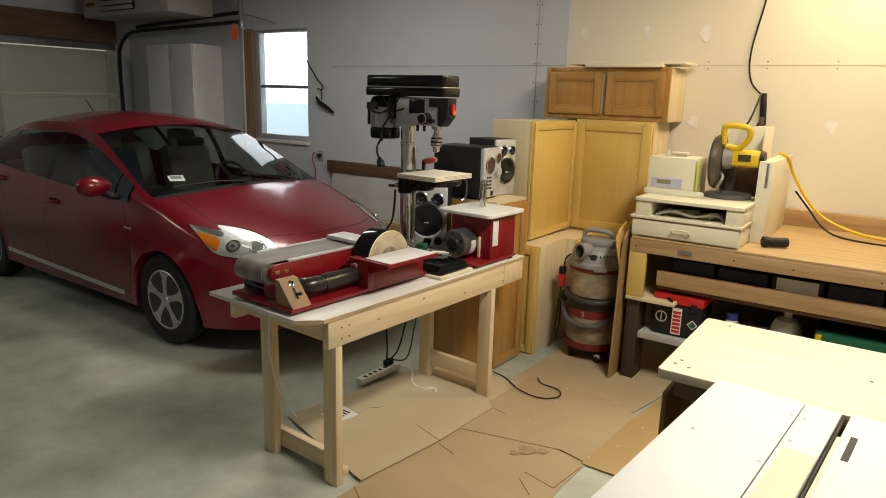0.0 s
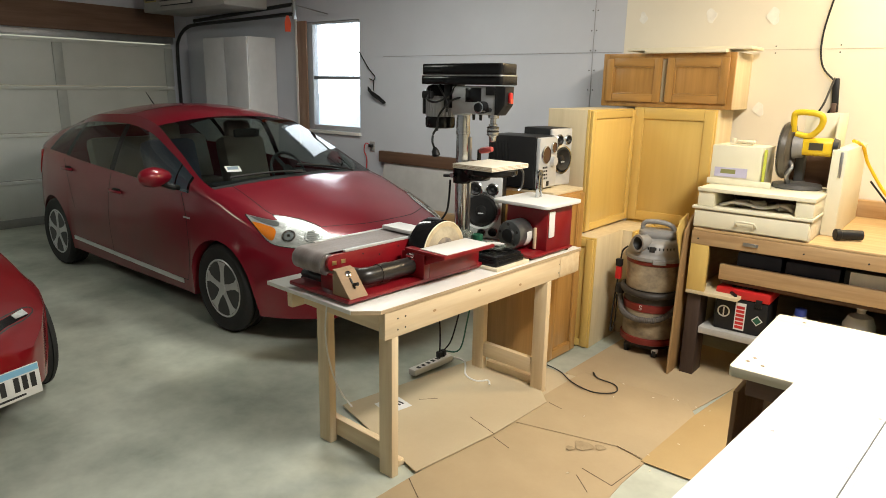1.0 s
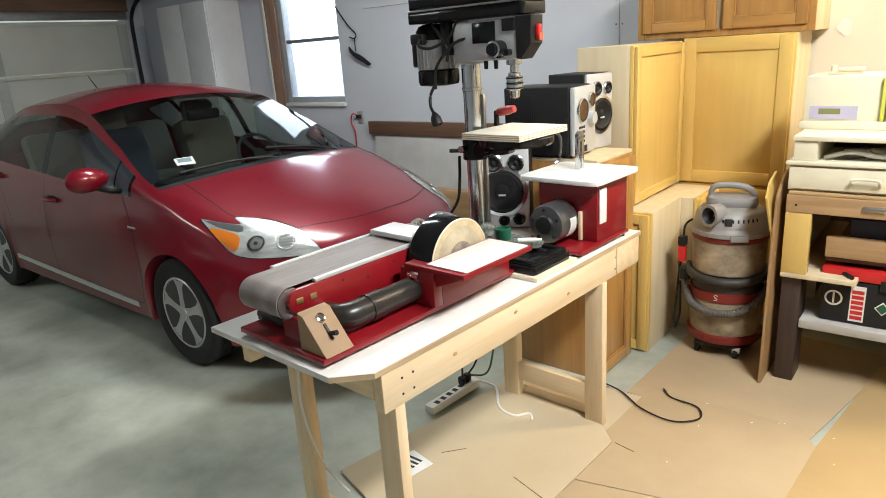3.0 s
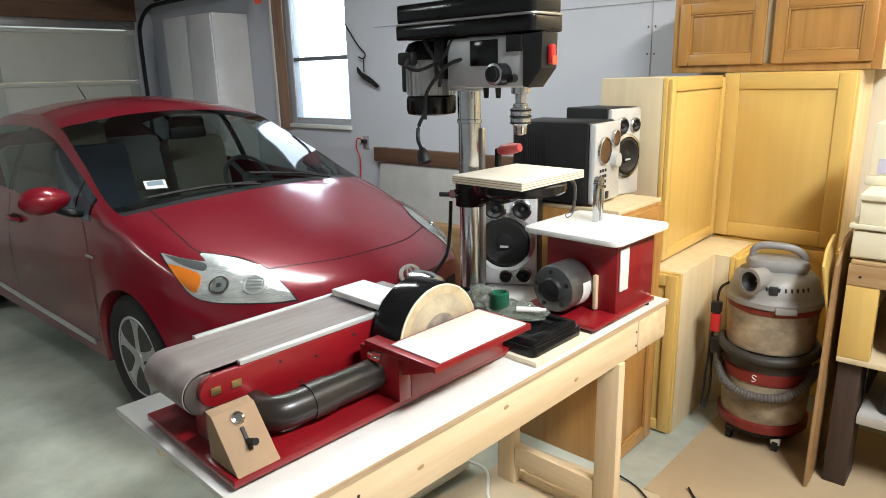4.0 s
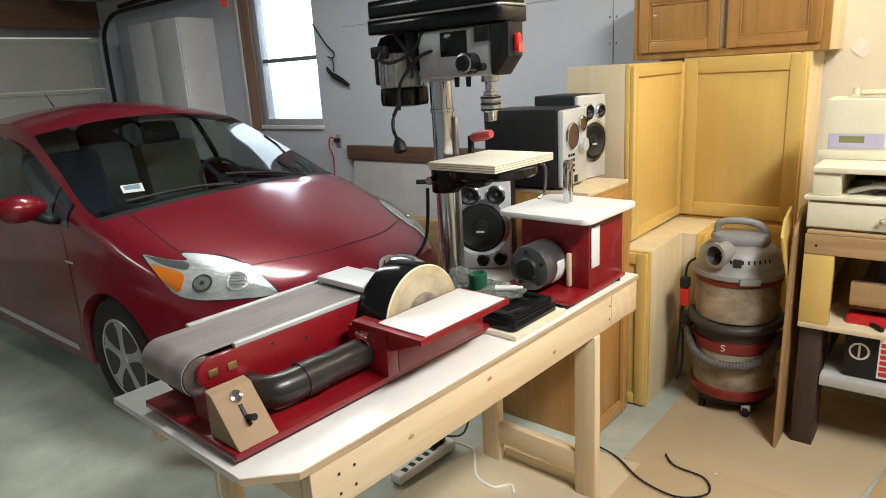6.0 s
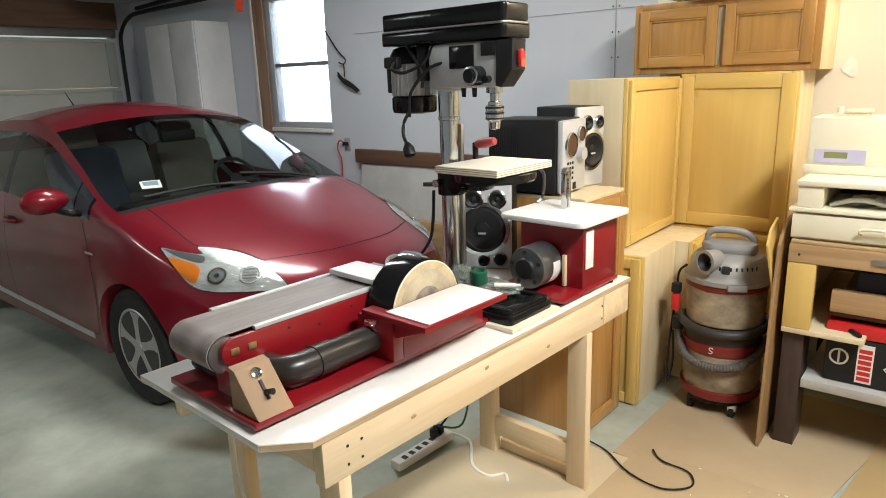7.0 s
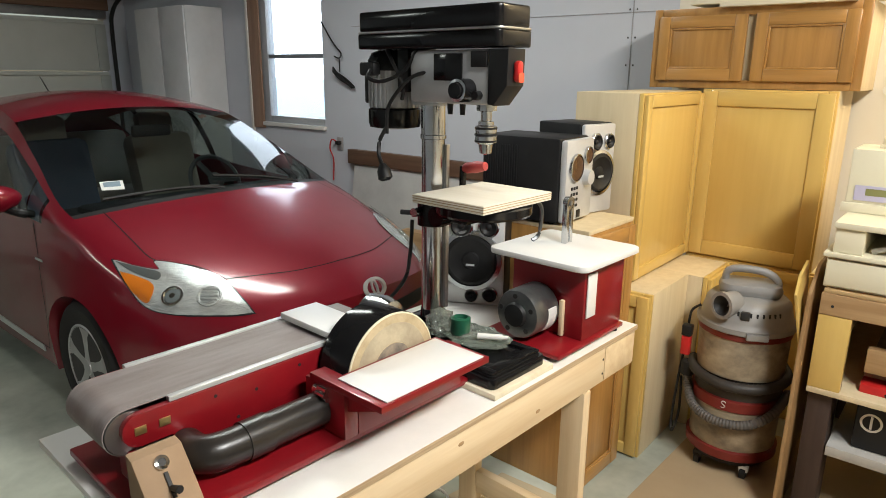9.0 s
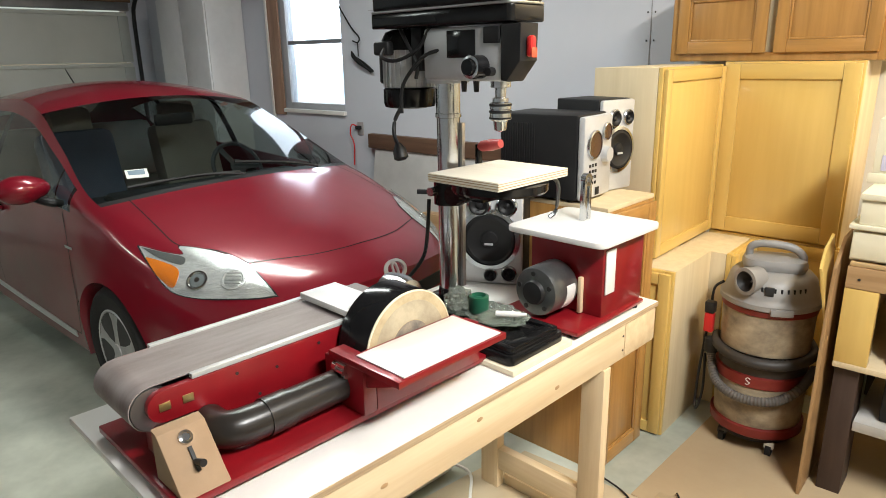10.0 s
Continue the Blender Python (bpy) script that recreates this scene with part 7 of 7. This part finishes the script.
for y0, y1 in ((-0.05, -0.62), (0.45, -0.02)):
    pts = []
    for k in range(7):
        t_ = k / 6
        q, n, _, _ = TREE.find_nearest(Vector((-1.115 - 0.10 * t_, y0 + (y1 - y0) * t_, 1.03 + 0.04 * t_)))
        pts.append(q + Vector((0.004, 0, 0.012)))
    wp = part("wiper", tube(bm_(), pts, 0.008, 8, 2), BLACK_MATT, car)
    part("wiper_arm", tube(bm_(), [pts[0] + Vector((0.05, 0, -0.005)), pts[2] + Vector((0.015, 0, 0.004)), pts[4]], 0.006, 8), BLACK_MATT, wp)
STICKER_INK = mat("blue_grey_print", (0.20, 0.27, 0.33), 0.6, bump=0.0)
sk = part("screen_sticker", patch(TREE, [(-1.31, -0.575, 1.07), (-1.265, -0.48, 1.075), (-1.335, -0.455, 1.11), (-1.375, -0.555, 1.105)], 3, 3, 0.003, 0.001), PAPER, ws, "pale windscreen sticker")
part("sticker_print", patch(TREE, [(-1.327, -0.555, 1.083), (-1.295, -0.485, 1.087), (-1.335, -0.47, 1.104), (-1.362, -0.545, 1.100)], 3, 3, 0.0042, 0.0006), STICKER_INK, ws)
part("antenna", rod(bm_(), (-3.42, 0.05, 1.45), (-3.60, 0.05, 1.60), 0.006, 0.003, 8), BLACK_MATT, car)
# cabin
part("dashboard", box(box(bm_(), -1.75, -1.12, -0.66, 0.66, 0.70, 0.93, 0.05), -1.60, -1.30, -0.60, 0.60, 0.90, 0.965, 0.03), DASH, car)
for y in (-0.36, 0.36):
    st = part("front_seat", box(box(bm_(), -2.35, -1.90, y - 0.24, y + 0.24, 0.56, 0.74, 0.05), -0.09, 0.09, y - 0.23, y + 0.23, 0.0, 0.60, 0.06, pose(-2.38, 0, 0.64, 0, -14, 0)), BLUE_SEAT if y < 0 else SEAT, car, "front seat")
    part("headrest", box(bm_(), -0.05, 0.05, y - 0.13, y + 0.13, 0, 0.17, 0.04, pose(-2.53, 0, 1.20, 0, -10, 0)), SEAT, st)
part("rear_seat", box(box(bm_(), -3.35, -2.9, -0.60, 0.60, 0.56, 0.76, 0.06), -0.08, 0.08, -0.60, 0.60, 0, 0.5, 0.06, pose(-3.38, 0, 0.70, 0, -18, 0)), SEAT, car, "rear bench seat")
b = bm_()
MW = pose(-1.80, 0.36, 0.96, 0, 62, 0)
lathe(b, [(0.168, -0.012), (0.185, 0), (0.168, 0.012), (0.155, 0)], MW, 36, True)
for k in range(3):
    box(b, 0.02, 0.16, -0.02, 0.02, -0.008, 0.004, 0.004, MW @ Matrix.Rotation(radians(90 + 120 * k), 4, "Z"))
lathe(b, [(0.05, -0.01), (0.055, 0.01), (0.02, 0.015)], MW, 20)
part("steering_wheel", b, DASH, car)
part("inner_mirror", box(bm_(), -0.02, 0.02, -0.12, 0.12, -0.035, 0.035, 0.015, pose(-1.88, 0, 1.30)), BLACK_MATT, car)

# red roadster, nose just inside the view
R = {
    "w": ((0, 0.62), (0.08, 0.71), (0.25, 0.785), (0.5, 0.825), (0.9, 0.835), (2.0, 0.838), (3.2, 0.83), (3.7, 0.76), (3.95, 0.64)),
    "top": ((0, 0.50), (0.06, 0.56), (0.2, 0.63), (0.5, 0.72), (0.9, 0.79), (1.25, 0.83), (1.45, 0.86), (1.8, 0.93), (2.4, 0.92), (3.0, 0.90), (3.6, 0.86), (3.95, 0.76)),
    "belt": ((0, 0.42), (0.1, 0.50), (0.3, 0.59), (0.6, 0.68), (1.0, 0.74), (2.0, 0.78), (3.2, 0.80), (3.95, 0.70)),
    "ye": ((0, 0.38), (0.1, 0.46), (0.3, 0.56), (0.6, 0.64), (1.0, 0.68), (1.6, 0.69), (2.4, 0.70), (3.2, 0.68), (3.95, 0.5)),
    "ze": ((0, 0.47), (0.1, 0.54), (0.3, 0.625), (0.6, 0.72), (1.0, 0.79), (1.6, 0.84), (2.4, 0.86), (3.2, 0.87), (3.95, 0.74)),
    "sill": ((0, 0.20), (0.4, 0.17), (1.2, 0.18), (3.0, 0.19), (3.95, 0.26)),
    "bow": ((0, 0.34), (0.5, 0.22), (1.1, 0.14), (1.8, 0.0), (3.4, 0.0), (3.95, -0.2)),
}
RX = (0.72, 2.985)
ST2 = [0.02 * k for k in range(5)] + [0.1 + 0.035 * k for k in range(111)]
g2 = car_shell(R, ST2, RX, 0.315, 0.29)
full = car_mesh(g2, lambda i, j, s: True)
TR2 = BVHTree.FromBMesh(full)
full.free()
ROAD = Matrix.Translation((-2.96, 0.47, 0))
rd = thing("parked_roadster", (-2.0, 0, 0), ROAD, "glossy red two-seat roadster parked nose-in", "car")
rb = part("body", car_mesh(g2, lambda i, j, s: True), SPORT_RED, rd, "glossy red body", 28)
part("underbody", bx(-3.6, -0.35, -0.58, 0.58, 0.15, 0.45, 0.03), BLACK_MATT, rd)
for ax in RX:
    for sd in (1, -1):
        part("wheel_well", bx(-ax - 0.31, -ax + 0.31, sd * 0.58 - 0.01, sd * 0.58 + 0.01, 0.15, 0.55, 0.002), BLACK_MATT, rd)
        wheel(rd, -ax, sd * 0.735, sd, 0.29, 0.185, 0.19, 5)
for sd in (1, -1):
    sl = part("side_lamp", patch(TR2, [(-0.12, 0.30 * sd, 0.455), (-0.36, 0.64 * sd, 0.50), (-0.36, 0.64 * sd, 0.565), (-0.12, 0.30 * sd, 0.52)], 14, 5, 0.004, 0.012), BLACK, rd, "dark oval lamp recess")
    part("side_lens", patch(TR2, [(-0.31, 0.57 * sd, 0.505), (-0.36, 0.64 * sd, 0.51), (-0.36, 0.64 * sd, 0.56), (-0.31, 0.57 * sd, 0.55)], 5, 4, 0.008, 0.01), LAMP_CLEAR, sl, "clear corner lens")
    part("lamp_rim", line_on(TR2, [(-0.12, 0.29 * sd, 0.45), (-0.36, 0.65 * sd, 0.495), (-0.37, 0.65 * sd, 0.57), (-0.12, 0.29 * sd, 0.525), (-0.12, 0.29 * sd, 0.45)], 0.008), BLACK_MATT, sl)
    for pts in ([(-1.3, 0.70 * sd, 0.83), (-0.9, 0.66 * sd, 0.77), (-0.55, 0.58 * sd, 0.70), (-0.36, 0.50 * sd, 0.64)], [(-0.62, 0.22 * sd, 0.74), (-0.62, 0.55 * sd, 0.72), (-0.36, 0.52 * sd, 0.65), (-0.34, 0.26 * sd, 0.66), (-0.62, 0.22 * sd, 0.74)]):
        part("shut_line", line_on(TR2, pts), SHUT, rb)
    b = bm_()
    bmesh.ops.create_icosphere(b, subdivisions=3, radius=1)
    for v_ in b.verts:
        v_.co = Vector((-1.50 + v_.co.x * 0.07, sd * (0.86 + v_.co.y * 0.10), 0.945 + v_.co.z * 0.055))
    mr = part("wing_mirror", b, SPORT_RED, rd, "red door mirror")
    part("mirror_arm", tube(bm_(), [(-1.50, 0.74 * sd, 0.84), (-1.50, 0.80 * sd, 0.90)], 0.02, 10, 2), SPORT_RED, mr)
part("mouth", patch(TR2, [(0.02, -0.38, 0.36), (0.02, 0.38, 0.36), (0.02, 0.34, 0.25), (0.02, -0.34, 0.25)], 14, 4, 0.004, 0.01), BLACK_MATT, rd, "black air intake")
b = bm_()
slab(b, [(-2.9, -0.6), (-2.9, 0.6), (-1.95, 0.58), (-1.95, -0.58)], 0.86, 1.20, 0.12)
part("soft_top", b, BLACK_MATT, rd, "black folded-up soft top")
PLM = Matrix.Translation((-0.045, 0.45, 0.30)) @ Matrix.Rotation(radians(14), 4, "Z") @ Matrix.Rotation(radians(-6), 4, "Y")
pl = part("number_plate", box(bm_(), -0.004, 0.004, -0.152, 0.152, -0.076, 0.076, 0.003, PLM), PAPER, rd, "white and blue number plate")
part("plate_band", box(bm_(), 0.0042, 0.005, -0.148, 0.148, 0.042, 0.072, 0, PLM), PLATE_BLUE, pl)
for y in (-0.11, -0.07, -0.03, 0.035, 0.075, 0.115):
    part("plate_bar", box(bm_(), 0.0042, 0.0055, y - 0.013, y + 0.013, -0.035, 0.035, 0, PLM), INK, pl)
part("plate_bar", box(bm_(), 0.0042, 0.005, -0.07, 0.07, -0.062, -0.052, 0, PLM), INK, pl)
part("plate_bracket", box(bm_(), -0.03, -0.0045, -0.05, 0.05, -0.04, 0.04, 0.003, PLM), BLACK_MATT, pl)
